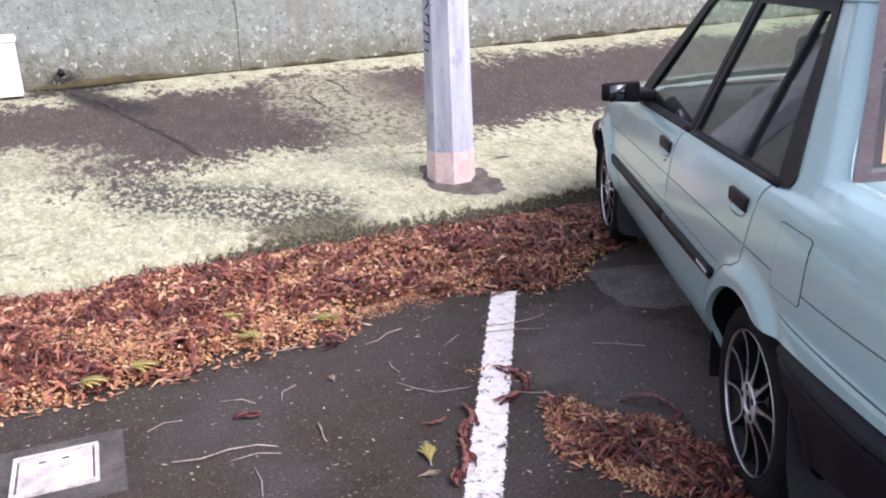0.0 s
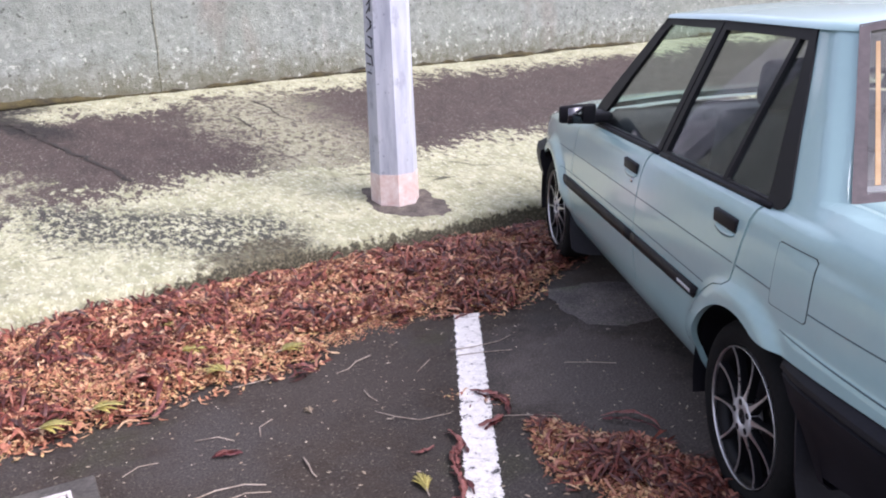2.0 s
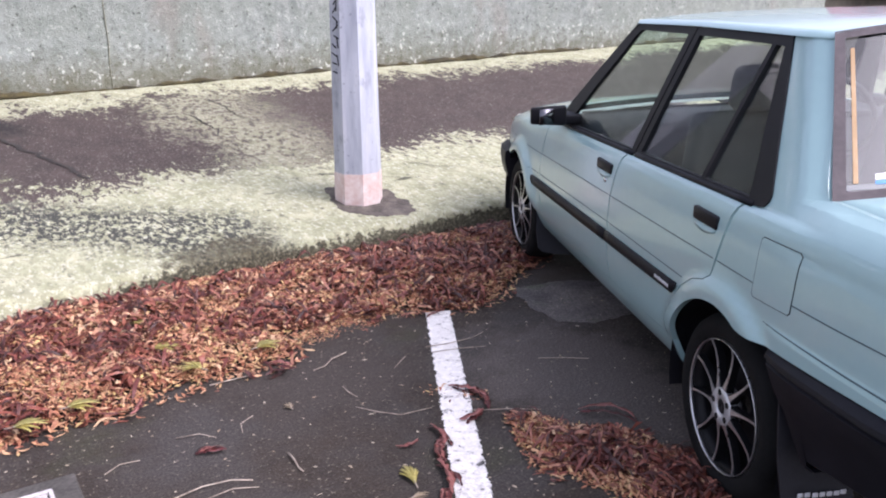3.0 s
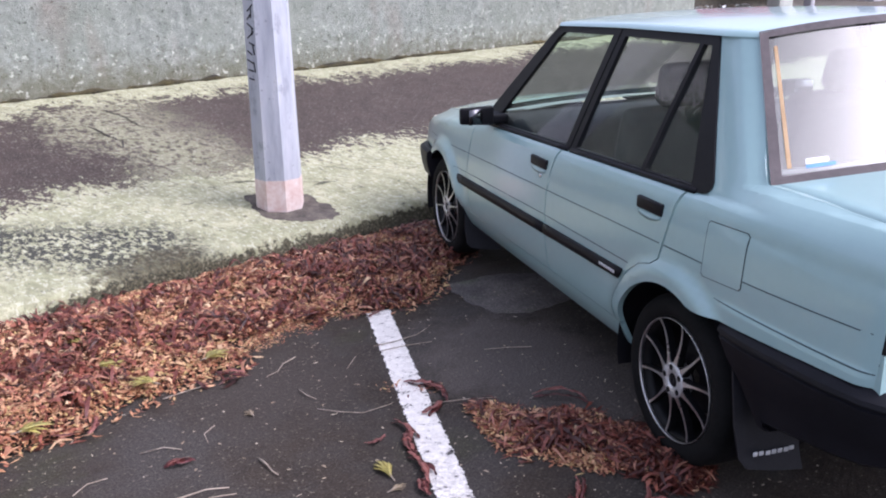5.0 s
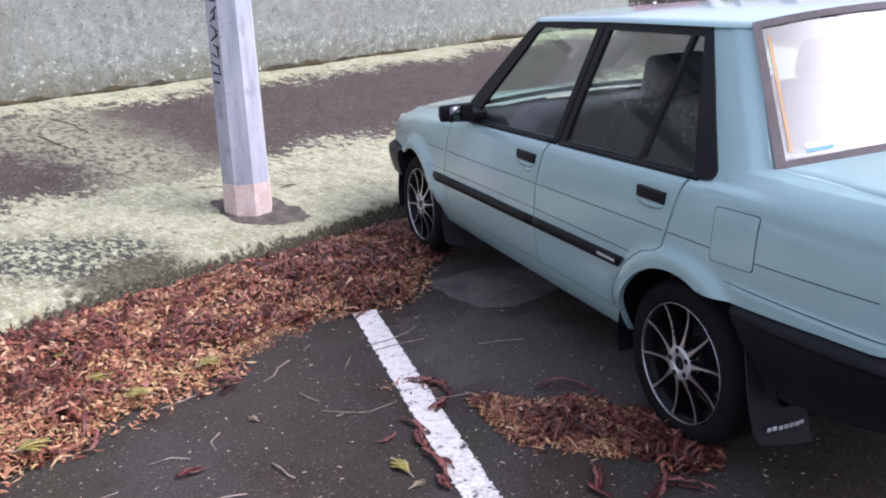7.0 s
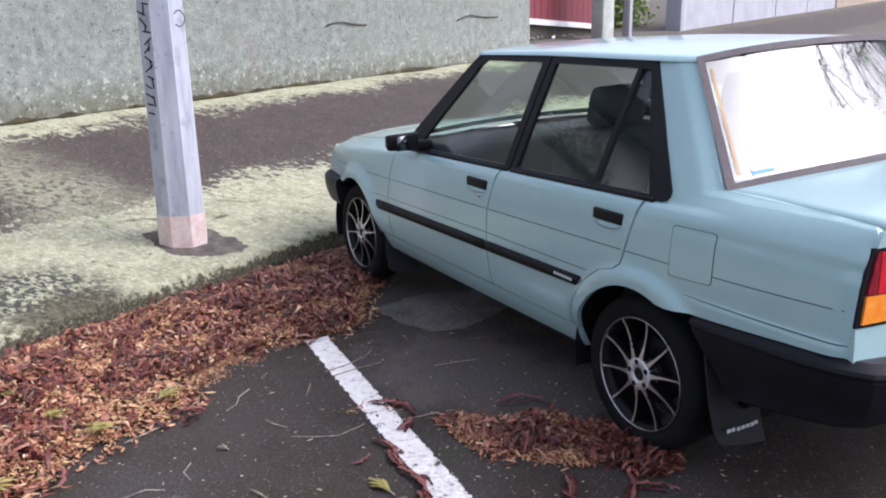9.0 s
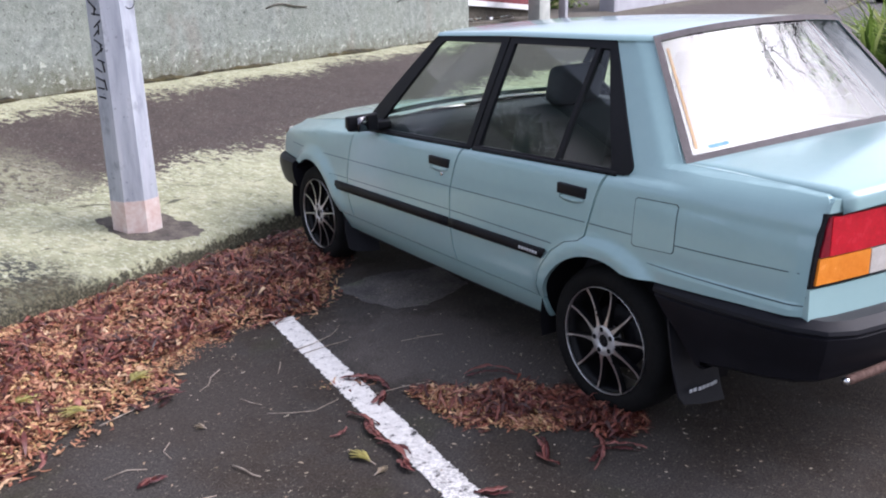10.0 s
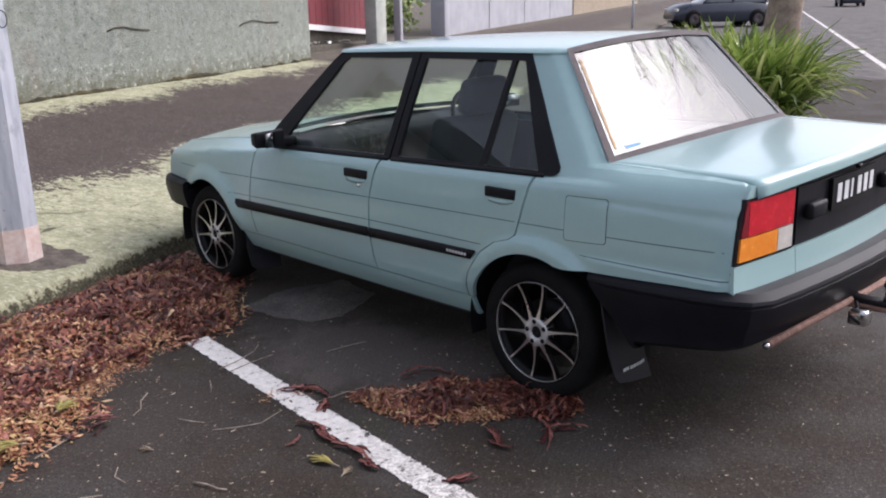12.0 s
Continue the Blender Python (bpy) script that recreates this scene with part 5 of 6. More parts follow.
def leaf_mesh(name, pos, length, wid, yaw, tilt, curl, material, lift=0.0):
    """Many small dry leaves as one mesh: each is a bent, twisted strip, pointed at its ends."""
    n = len(pos)
    ts = np.array([-0.5, -0.27, 0.0, 0.27, 0.5])
    ws = np.array([0.22, 0.85, 1.0, 0.72, 0.10])
    verts = np.zeros((n, 5, 2, 3))
    u = np.stack([np.cos(yaw) * np.cos(tilt), np.sin(yaw) * np.cos(tilt), np.sin(tilt)], 1)
    v = np.stack([-np.sin(yaw), np.cos(yaw), np.random.uniform(-0.5, 0.5, n)], 1)
    v /= np.linalg.norm(v, axis=1, keepdims=True)
    w = np.cross(u, v)
    hook = np.random.normal(0, 0.12, n)
    twist = np.random.normal(0, 1.5, n)
    for k in range(5):
        arch = 1 - 4 * ts[k] ** 2
        c = pos + u * (ts[k] * length)[:, None] + w * (curl * length * arch)[:, None] + v * (hook * length * arch)[:, None]
        a = (twist * ts[k])[:, None]
        side = v * np.cos(a) + w * np.sin(a)
        jag = np.random.uniform(0.75, 1.15, n) * ws[k] * wid / 2
        for e, sgn in ((0, -1), (1, 1)):
            verts[:, k, e] = c + side * (sgn * jag)[:, None] - w * (0.25 * wid * ws[k])[:, None] * (1 if 0 < k < 4 else 0)
    verts[..., 2] = np.maximum(verts[..., 2] + lift, pos[:, None, None, 2] * 0.3 + 0.002)
    base = np.arange(n)[:, None, None] * 10
    quad = np.array([[2 * k, 2 * k + 1, 2 * k + 3, 2 * k + 2] for k in range(4)])[None]
    me = bpy.data.meshes.new(name)
    me.from_pydata(verts.reshape(-1, 3).tolist(), [], (base + quad).reshape(-1, 4).tolist())
    me.materials.append(material)
    for f in me.polygons:
        f.use_smooth = True
    return me


PILE_A = [(-5.6, -0.45), (-4.4, 0.02), (-3.29, 0.54), (-3.03, 0.67), (-2.69, 0.84), (-2.53, 0.99), (-2.14, 1.19), (-2.06, 1.30), (-2.10, 1.42), (-1.92, 1.58), (-1.49, 1.67),
          (-1.30, 1.63), (-1.13, 1.70), (-0.95, 1.95), (-0.83, 2.15), (-0.68, 2.35), (-0.62, 2.7), (-0.60, 3.08), (-1.36, 2.82), (-1.9, 2.62), (-3.2, 2.02), (-5.6, 0.88)]
PILE_B = [(-1.33, 0.57), (-1.24, 0.55), (-1.12, 0.47), (-1.0, 0.44), (-0.90, 0.36), (-0.84, 0.24), (-0.76, 0.14), (-0.68, 0.0), (-0.69, -0.12), (-0.74, -0.20), (-0.88, -0.21), (-0.96, -0.10), (-1.08, 0.03), (-1.17, 0.11), (-1.26, 0.19), (-1.33, 0.24), (-1.32, 0.40)]


def mound(poly, x, y, top, reach):
    d = np.where(inside(poly, x, y), edge_dist(poly, x, y), 0.0)
    lump = np.sin(6.5 * x + 3.1 * y + 1) * np.sin(5.2 * y - 4.3 * x) + 0.7 * np.sin(17 * x - 5 * y) * np.sin(13 * y + 6 * x + 2)
    return top * (1 - np.exp(-d / reach)) * (1 + 0.34 * lump)


# where the drift is swept thin: (x, y, half length, half width, heading)
THIN = [(-3.45, 1.76, 0.24, 0.12, 0.6), (-1.93, 1.95, 0.24, 0.045, 0.1), (-2.75, 1.60, 0.15, 0.04, 0.4), (-3.0, 1.2, 0.12, 0.05, 0.5), (-1.25, 2.2, 0.14, 0.04, 0.8)]


def thinness(x, y):
    t = np.zeros(x.shape)
    for cx, cy, a, b, h in THIN:
        u, v = (x - cx) * math.cos(h) + (y - cy) * math.sin(h), (y - cy) * math.cos(h) - (x - cx) * math.sin(h)
        t = np.maximum(t, np.exp(-((u / a) ** 2 + (v / b) ** 2) ** 2))
    return t


def pile(name, poly, count, top, reach, label, gold_side, spill=0.07, size=1.0, base=0.0):
    p = thing(name, label, "leaf pile", kind="stuff")
    xs, ys = [q[0] for q in poly], [q[1] for q in poly]
    # matted bed under the leaves
    step = 0.035
    gx, gy = np.meshgrid(np.arange(min(xs), max(xs), step), np.arange(min(ys), max(ys), step), indexing="ij")
    ok = inside(poly, gx, gy) & (edge_dist(poly, gx, gy) > 0.07)
    hz = mound(poly, gx, gy, top, reach)
    bm = bmesh.new()
    ids = {}
    for i, j in zip(*np.nonzero(ok)):
        ids[i, j] = bm.verts.new((gx[i, j], gy[i, j], max(0.003, hz[i, j] - 0.006 + 0.006 * noise.noise((gx[i, j] * 14, gy[i, j] * 14, 0)))))
    for (i, j), v in ids.items():
        q = [ids.get(k) for k in ((i, j), (i + 1, j), (i + 1, j + 1), (i, j + 1))]
        if all(q):
            bm.faces.new(q)
    if count > 1000 and size > 0.6:
        part("matted_bed", bm, BED, p)
    else:
        bm.free()
    rng = np.random.RandomState(len(poly) * 7 + count)
    x, y = rng.uniform(min(xs), max(xs), count * 4), rng.uniform(min(ys), max(ys), count * 4)
    d = np.where(inside(poly, x, y), edge_dist(poly, x, y), -edge_dist(poly, x, y))
    d += np.array([0.055 * noise.noise((a * 6, b * 6, 9)) + 0.035 * noise.noise((a * 17, b * 17, 3)) for a, b in zip(x, y)])
    keep = (d > -spill) & (rng.uniform(0, 1, x.shape) < (0.10 + np.clip((d + 0.02) / 0.07, 0, 1)) * (1 - 0.93 * thinness(x, y)))
    x, y = x[keep][:count], y[keep][:count]
    d = d[keep][:count]
    n = len(x)
    # golden leaves gather where the litter is thin, dark pods on the high parts
    field = np.array([noise.noise((a * 2.3, b * 2.3, 4.0)) + 0.9 * noise.noise((a * 6, b * 6, 1.0)) + 0.4 * noise.noise((a * 15, b * 15, 2.0)) for a, b in zip(x, y)])
    score = field * 1.35 + rng.normal(0, 0.32, n) + gold_side(x, y) + 0.5 * np.exp(-np.clip(d, 0, 1) / 0.07)
    z = base + mound(poly, x, y, top, reach) + rng.uniform(0.002, 0.016, n) * min(1.0, top / 0.02)
    gold = (score > 0.14) | (rng.uniform(0, 1, n) < 0.12)
    clump = np.array([noise.noise((a * 4.2, b * 4.2, 21.0)) for a, b in zip(x, y)])
    pod = (~gold) & (size > 0.6) & (rng.uniform(0, 1, n) < 0.30 + 0.26 * np.clip((x + 1.9) / 0.6, 0, 1) + 0.7 * clump)
    mix = (~gold) & (~pod)
    for nm, sel, l0, l1, w0, w1, c, m in (("golden_leaves", gold, 0.010, 0.048, 0.005, 0.017, 0.18, LEAF_GOLD), ("curled_pods", pod, 0.05, 0.15, 0.007, 0.018, 0.22, LEAF_RED), ("brown_leaves", mix, 0.014, 0.075, 0.006, 0.026, 0.24, LEAF_MIX)):
        k = int(sel.sum())
        pos = np.stack([x[sel], y[sel], z[sel]], 1)
        np.random.seed(k)
        me = leaf_mesh(nm, pos, rng.uniform(l0, l1, k) * size, rng.uniform(w0, w1, k) * size, rng.uniform(0, 6.28, k), rng.normal(0, 0.27, k), rng.normal(0, c, k), m)
        o = new(nm, me)
        o.parent = p
    return p


BED = mat("matted_leaf_bed", (0.012, 0.007, 0.006), (0.055, 0.024, 0.017), 20, 0.9, bumps=0.8, fine=110)
pile("leaf_pile", PILE_A, 62000, 0.06, 0.16, "deep drift of dark red and golden fallen leaves along the kerb",
     lambda x, y: -0.04 + 1.1 * np.exp(-((x + 1.97) ** 2 + (y - 1.42) ** 2) / 0.03) + 0.16 * np.clip((-x - 1.9) / 1.0, -1, 1) - 0.28 * np.clip((-x - 2.75) / 0.6, 0, 1) - 0.10 * np.clip((-x * 0.43 + y * 0.9 - 2.2) / 0.8, -1, 1))
pile("leaf_pile", PILE_B, 5000, 0.016, 0.09, "small drift of red pods and golden leaves beside the rear wheel",
     lambda x, y: -0.34 + 0.6 * np.clip((-x - 1.03) / 0.2, -1, 1), 0.03, 0.8)


pile("leaf_scraps", [(-1.60, 0.80), (-1.50, 0.74), (-1.42, 0.70), (-1.34, 0.74), (-1.36, 0.80), (-1.46, 0.84), (-1.54, 0.87)], 60, 0.004, 0.05, "thin scatter of brown leaf scraps across the painted line",
     lambda x, y: 0.1 + 0.0 * x, 0.05, 0.6)
pile("leaf_crumbs", [(-2.10, 1.31), (-1.99, 1.40), (-1.86, 1.51), (-1.55, 1.63), (-1.5, 1.72), (-1.95, 1.68), (-2.13, 1.46)], 1700, 0.006, 0.05, "thin apron of fine golden leaf crumbs at the drift's edge",
     lambda x, y: 0.75 + 0.0 * x, 0.05, 0.5)


# loose flecks and bits on the asphalt
def build_flecks():
    rng = np.random.RandomState(5)
    n = 3200
    x, y = rng.uniform(-4.5, 1.6, n), rng.uniform(-2.4, 1.7, n)
    d = np.minimum(edge_dist(PILE_A, x, y), edge_dist(PILE_B, x, y))
    keep = (rng.uniform(0, 1, n) < 0.25 + 0.75 * np.exp(-d / 0.35)) & ~inside(PILE_A, x, y)
    keep &= (x < -0.5) | (rng.uniform(0, 1, n) < 0.3)
    x, y = x[keep], y[keep]
    k = len(x)
    np.random.seed(3)
    pos = np.stack([x, y, np.full(k, 0.004)], 1)
    me = leaf_mesh("leaf_flecks", pos, rng.uniform(0.004, 0.028, k) ** 1.0 * rng.uniform(0.5, 1.0, k), rng.uniform(0.004, 0.010, k), rng.uniform(0, 6.28, k), rng.normal(0, 0.05, k), rng.normal(0, 0.1, k), LEAF_PALE)
    tagged(new("leaf_flecks", me), "pale dry leaf flecks scattered on the asphalt", "leaf litter", kind="stuff")


build_flecks()


def strip_leaf(bm, p, yaw, length, wid, curl=0.15, bend=0.3, z=0.004, seg=8):
    """One curled leaf or pod: a thick little strip."""
    pts = []
    a = yaw - bend * 0.5
    x, y = p[0] - math.cos(yaw) * length / 2, p[1] - math.sin(yaw) * length / 2
    rings = []
    for k in range(seg + 1):
        t = k / seg
        w = wid * (0.25 + 0.75 * math.sin(math.pi * min(1, 0.12 + 0.86 * t)))
        h = z + curl * length * math.sin(math.pi * t) * 0.4 + 0.003
        nx, ny = -math.sin(a), math.cos(a)
        rings.append([(x + nx * w / 2, y + ny * w / 2, h + 0.3 * w), (x, y, h), (x - nx * w / 2, y - ny * w / 2, h + 0.25 * w), (x, y, h + 0.0015)])
        x += math.cos(a) * length / seg
        y += math.sin(a) * length / seg
        a += bend / seg
    sweep(bm, rings)
    return bm


LEAF_POD = leaf_mat("dry_red_pod", [(0.0, (0.050, 0.010, 0.011)), (0.6, (0.130, 0.028, 0.026)), (1.0, (0.30, 0.11, 0.09))], 0.38)
PODS = [((-1.60, 0.45), 1.9, 0.20, 0.04, 0.9), ((-1.585, 0.36), 1.2, 0.17, 0.045, -0.7), ((-1.61, 0.20), 1.75, 0.24, 0.045, 0.5), ((-1.62, 0.08), 1.4, 0.14, 0.035, -0.6),
        ((-1.42, 0.79), -0.5, 0.16, 0.03, 0.7), ((-1.40, 0.70), -1.2, 0.22, 0.035, -0.8), ((-1.44, 0.58), 0.9, 0.15, 0.04, 0.6), ((-1.425, 1.57), 0.5, 0.11, 0.02, -2.2),
        ((-1.03, -0.22), 0.5, 0.26, 0.03, 0.9), ((-0.95, -0.28), -0.7, 0.20, 0.03, -0.8), ((-1.17, -0.10), 1.2, 0.18, 0.035, 0.4), ((-1.20, -0.17), 1.8, 0.12, 0.03, -0.5),
        ((-1.47, -0.22), -0.4, 0.15, 0.035, 0.8), ((-2.37, 0.49), 0.15, 0.12, 0.035, 0.3), ((-1.70, 0.42), 0.2, 0.10, 0.018, 0.8), ((-0.95, 0.47), -0.6, 0.24, 0.03, -1.1)]
def pod_mesh(p0, yaw, ln, wd, bd, z, seed):
    """A shrivelled pod: two crumpled halves side by side."""
    rng = random.Random(seed)
    bm = bmesh.new()
    for k in range(2):
        off = (k - 0.5) * wd * 0.35
        q = (p0[0] - math.sin(yaw) * off, p0[1] + math.cos(yaw) * off)
        strip_leaf(bm, q, yaw + rng.gauss(0, 0.14), ln * rng.uniform(0.6, 1.05), wd * rng.uniform(0.45, 0.70), rng.uniform(0.01, 0.14), bd * rng.uniform(0.7, 1.6), z + 0.003 * k, 10)
    for v in bm.verts:
        v.co += noise.noise_vector(v.co * 48.0) * 0.010
        v.co.z = max(v.co.z, 0.005)
    return bm


for i, (p0, yaw, ln, wd, bd) in enumerate(PODS):
    tagged(part("seed_pod", pod_mesh(p0, yaw, ln, wd, bd, 0.005, i), LEAF_POD), "curled dark red dry pod lying on the asphalt", "seed pod", "loose pods")
for i, (p0, yaw, ln, wd, bd) in enumerate([((-2.14, 1.08), -0.35, 0.17, 0.03, 0.5), ((-2.66, 0.80), 1.3, 0.14, 0.03, 0.6), ((-1.55, 1.80), 0.9, 0.14, 0.03, 0.7), ((-2.3, 2.45), 1.3, 0.13, 0.025, 0.4), ((-1.75, 1.62), 0.3, 0.15, 0.03, 0.9)]):
    tagged(part("seed_pod", pod_mesh(p0, yaw, ln, wd, bd, 0.035, 50 + i), LEAF_POD), "curled dark red dry pod on the leaf drift", "seed pod", "loose pods")


def frond(name, p, yaw, size, z, material, label, count=9):
    """A small fallen compound leaf with fingers along a stalk."""
    ob = thing(name, label, "leaf")
    bm = bmesh.new()
    for k in range(count):
        t = (k / (count - 1) - 0.5) * 2
        a = yaw + t * (0.5 if count > 8 else 0.75)
        ln = size * (1 - 0.35 * abs(t))
        c = (p[0] + math.cos(a) * ln * 0.5, p[1] + math.sin(a) * ln * 0.5)
        strip_leaf(bm, c, a, ln, size * (0.075 if count > 8 else 0.14), 0.10 + 0.1 * random.random(), t * 0.4, z + 0.002 * (k % 3), 6)
    part("leaf_blade", bm, material, ob)
    bm = tube(bmesh.new(), [(p[0] - math.cos(yaw) * size * 0.25, p[1] - math.sin(yaw) * size * 0.25, z + 0.006), (p[0], p[1], z + 0.008), (p[0] + math.cos(yaw) * size * 0.4, p[1] + math.sin(yaw) * size * 0.4, z + 0.012)], 0.0022, 5)
    part("stalk", bm, TWIG, ob)
    return ob


frond("fallen_frond", (-1.71, 0.17), 1.75, 0.115, 0.004, LEAF_YELLOW, "yellow-green fallen fern-like leaf on the asphalt", 15)
frond("fallen_frond", (-1.73, 0.09), 0.4, 0.06, 0.004, LEAF_DULL, "dull dry fallen leaf on the asphalt", 9)
for q in [(-2.67, 1.29, 0.1), (-2.24, 1.22, 0.6), (-2.90, 0.80, 0.3), (-2.75, 1.55, 1.9), (-1.75, 2.3, 2.2), (-2.45, 1.05, 2.6), (-3.05, 0.68, 0.2)]:
    frond("fallen_leaf", q[:2], q[2], 0.12, 0.052, LEAF_YELLOW, "yellow-green broad leaf lying on the leaf drift", 6)
frond("dry_sprig", (-2.10, 0.75), 2.0, 0.05, 0.003, LEAF_DULL, "small dry leaf sprig on the asphalt", 7)


def twig(pts, r):
    r *= 0.7
    q = []
    for i, (x, y) in enumerate(pts):
        q.append((x, y, r + 0.004 + 0.004 * abs(math.sin(i * 1.7))))
    return tagged(part("twig", tube(bmesh.new(), q, [r * (1 - 0.5 * k / len(q)) for k in range(len(q))], 6), TWIG), "thin dry fallen twig on the asphalt", "twig", "fallen twigs")


for pts, r in [(((-2.11, 0.43), (-2.09, 0.38), (-2.075, 0.33), (-2.06, 0.30)), 0.005), (((-1.87, 1.22), (-1.93, 1.16), (-1.96, 1.10), (-2.01, 1.06)), 0.004), (((-2.55, 0.20), (-2.46, 0.21), (-2.38, 0.27), (-2.29, 0.29), (-2.22, 0.28)), 0.0045),
               (((-2.36, 0.20), (-2.28, 0.24), (-2.2, 0.24)), 0.003), (((-2.70, 0.40), (-2.66, 0.45), (-2.60, 0.47)), 0.003), (((-1.52, 1.22), (-1.42, 1.23), (-1.30, 1.28), (-1.24, 1.33)), 0.0035), (((-1.50, 1.16), (-1.38, 1.17), (-1.26, 1.18)), 0.003),
               (((-1.62, 1.14), (-1.65, 1.08), (-1.68, 1.03)), 0.003), (((-1.86, 0.72), (-1.78, 0.66), (-1.70, 0.63), (-1.58, 0.66)), 0.003), (((-1.44, 0.62), (-1.30, 0.60), (-1.18, 0.58)), 0.003), (((-0.86, 0.98), (-0.97, 1.0), (-1.07, 1.02)), 0.003),
               (((-2.24, 0.72), (-2.28, 0.66), (-2.27, 0.60)), 0.003), (((-2.50, 0.60), (-2.42, 0.61), (-2.36, 0.58)), 0.003), (((-2.42, 1.0), (-2.36, 1.02), (-2.27, 1.06)), 0.004),
               (((-2.27, 0.16), (-2.23, 0.08), (-2.21, 0.0)), 0.003), (((-1.9, 0.9), (-1.88, 0.84), (-1.85, 0.80)), 0.003)]:
    twig(pts, r)

bm = bmesh.new()
strip_leaf(bm, (-3.87, 1.62), 0.4, 0.10, 0.07, 0.3, 0.4, 0.05)
tagged(part("paper_scrap", bm, WHITE), "crumpled pinkish white paper scrap on the leaves", "litter")


# ---- ground details ----
WETDIRT = mat("wet_dirt", (0.014, 0.011, 0.009), (0.046, 0.036, 0.030), 14, 0.75, bumps=0.5, fine=70)


FOOT_M = mat("footing_dirt", (0.036, 0.030, 0.025), (0.150, 0.125, 0.100), 11, 0.85, bumps=0.6, fine=60)


def flat_patch(name, pts, z, material, label, category, wob=0.02, thick=0.004):
    """A thin irregular slab with a ragged outline."""
    dense = []
    for (ax, ay), (bx, by) in zip(pts, pts[1:] + pts[:1]):
        n = max(2, int(math.hypot(bx - ax, by - ay) / 0.012))
        for k in range(n):
            x, y = ax + (bx - ax) * k / n, ay + (by - ay) * k / n
            dense.append((x + wob * (noise.noise((x * 9, y * 9, 2)) + 0.45 * noise.noise((x * 31, y * 31, 4))), y + wob * (noise.noise((x * 9, y * 9, 8)) + 0.45 * noise.noise((x * 31, y * 31, 6)))))
    bm = bmesh.new()
    zf = z if callable(z) else (lambda x, y: z)
    from mathutils.geometry import tessellate_polygon
    top = [bm.verts.new((x, y, zf(x, y) + thick)) for x, y in dense]
    for t in tessellate_polygon([[Vector((x, y, 0)) for x, y in dense]]):
        bm.faces.new([top[i] for i in t])
    low = [bm.verts.new((x, y, zf(x, y) - 0.01)) for x, y in dense]
    for i in range(len(dense)):
        j = (i + 1) % len(dense)
        bm.faces.new((low[i], low[j], top[j], top[i]))
    bmesh.ops.recalc_face_normals(bm, faces=bm.faces[:])
    ob = part(name, bm, material, flat=True)
    return tagged(ob, label, category, kind="structure")


flat_patch("ground_patch", [(-1.0, 1.88), (-0.93, 1.60), (-0.86, 1.40), (-0.71, 1.37), (-0.34, 1.50), (-0.3, 1.85), (-0.6, 1.95)], 0.0, PATCH, "smooth grey asphalt repair patch under the car", "patch", 0.03, 0.003)
dirt = flat_patch("pole_footing", [(-0.31, 3.44), (-0.23, 3.29), (-0.02, 3.20), (0.08, 3.21), (0.13, 3.42), (0.11, 3.66), (-0.02, 3.80), (-0.19, 3.86), (-0.28, 3.74)],
                  lambda s, n: path_top(s, n) + 0.001, FOOT_M, "dark damp dirt footing round the pole", "footing", 0.05, 0.0015)
dirt.matrix_basis = STREET




def street_crack(pts, w, name="crack"):
    bm = bmesh.new()
    q = []
    for (s0, n0), (s1, n1) in zip(pts, pts[1:]):
        m = max(2, int(math.hypot(s1 - s0, n1 - n0) / 0.05))
        for k in range(m):
            s, n = s0 + (s1 - s0) * k / m, n0 + (n1 - n0) * k / m
            s += 0.05 * noise.noise((s * 6, n * 6, 1)) + 0.035 * noise.noise((s * 19, n * 19, 1))
            n += 0.02 * noise.noise((s * 8, n * 8, 5)) + 0.015 * noise.noise((s * 23, n * 23, 4))
            q.append((s, n, path_top(s, n) + 0.005))
    ws = [w * (0.5 + 0.8 * abs(noise.noise((i * 0.4, 2, 0)))) * (1 - 0.45 * i / len(q)) for i in range(len(q))]
    ribbon(bm, q, ws)
    return part(name, bm, WETDIRT, PAVEMENT)


street_crack([(-2.30, 7.05), (-2.02, 6.45), (-1.82, 5.78), (-1.65, 5.18), (-1.50, 4.62)], 0.085)
hole = tube(bmesh.new(), [(-2.28, 7.085, 0.70), (-2.28, 7.16, 0.70)], 0.032, 12)
hole = part("drain_spout", hole, BLACKTRIM, WALL)
street_crack([(-0.39, 5.95), (-0.36, 5.6), (-0.38, 5.24)], 0.03)
street_crack([(-0.05, 6.4), (-0.06, 5.9), (0.05, 5.44)], 0.025)
for a, b in (((-0.2, 4.15), (0.5, 3.72)), ((0.5, 4.1), (0.9, 3.8))):
    street_crack([a, ((a[0] + b[0]) / 2 + 0.05, (a[1] + b[1]) / 2 - 0.06), b], 0.02)

# dirt and moss gathered along the wall's foot
MOSS = mat("olive_moss", (0.014, 0.012, 0.007), (0.090, 0.072, 0.024), 5.0, 0.95, bumps=0.6, fine=60)


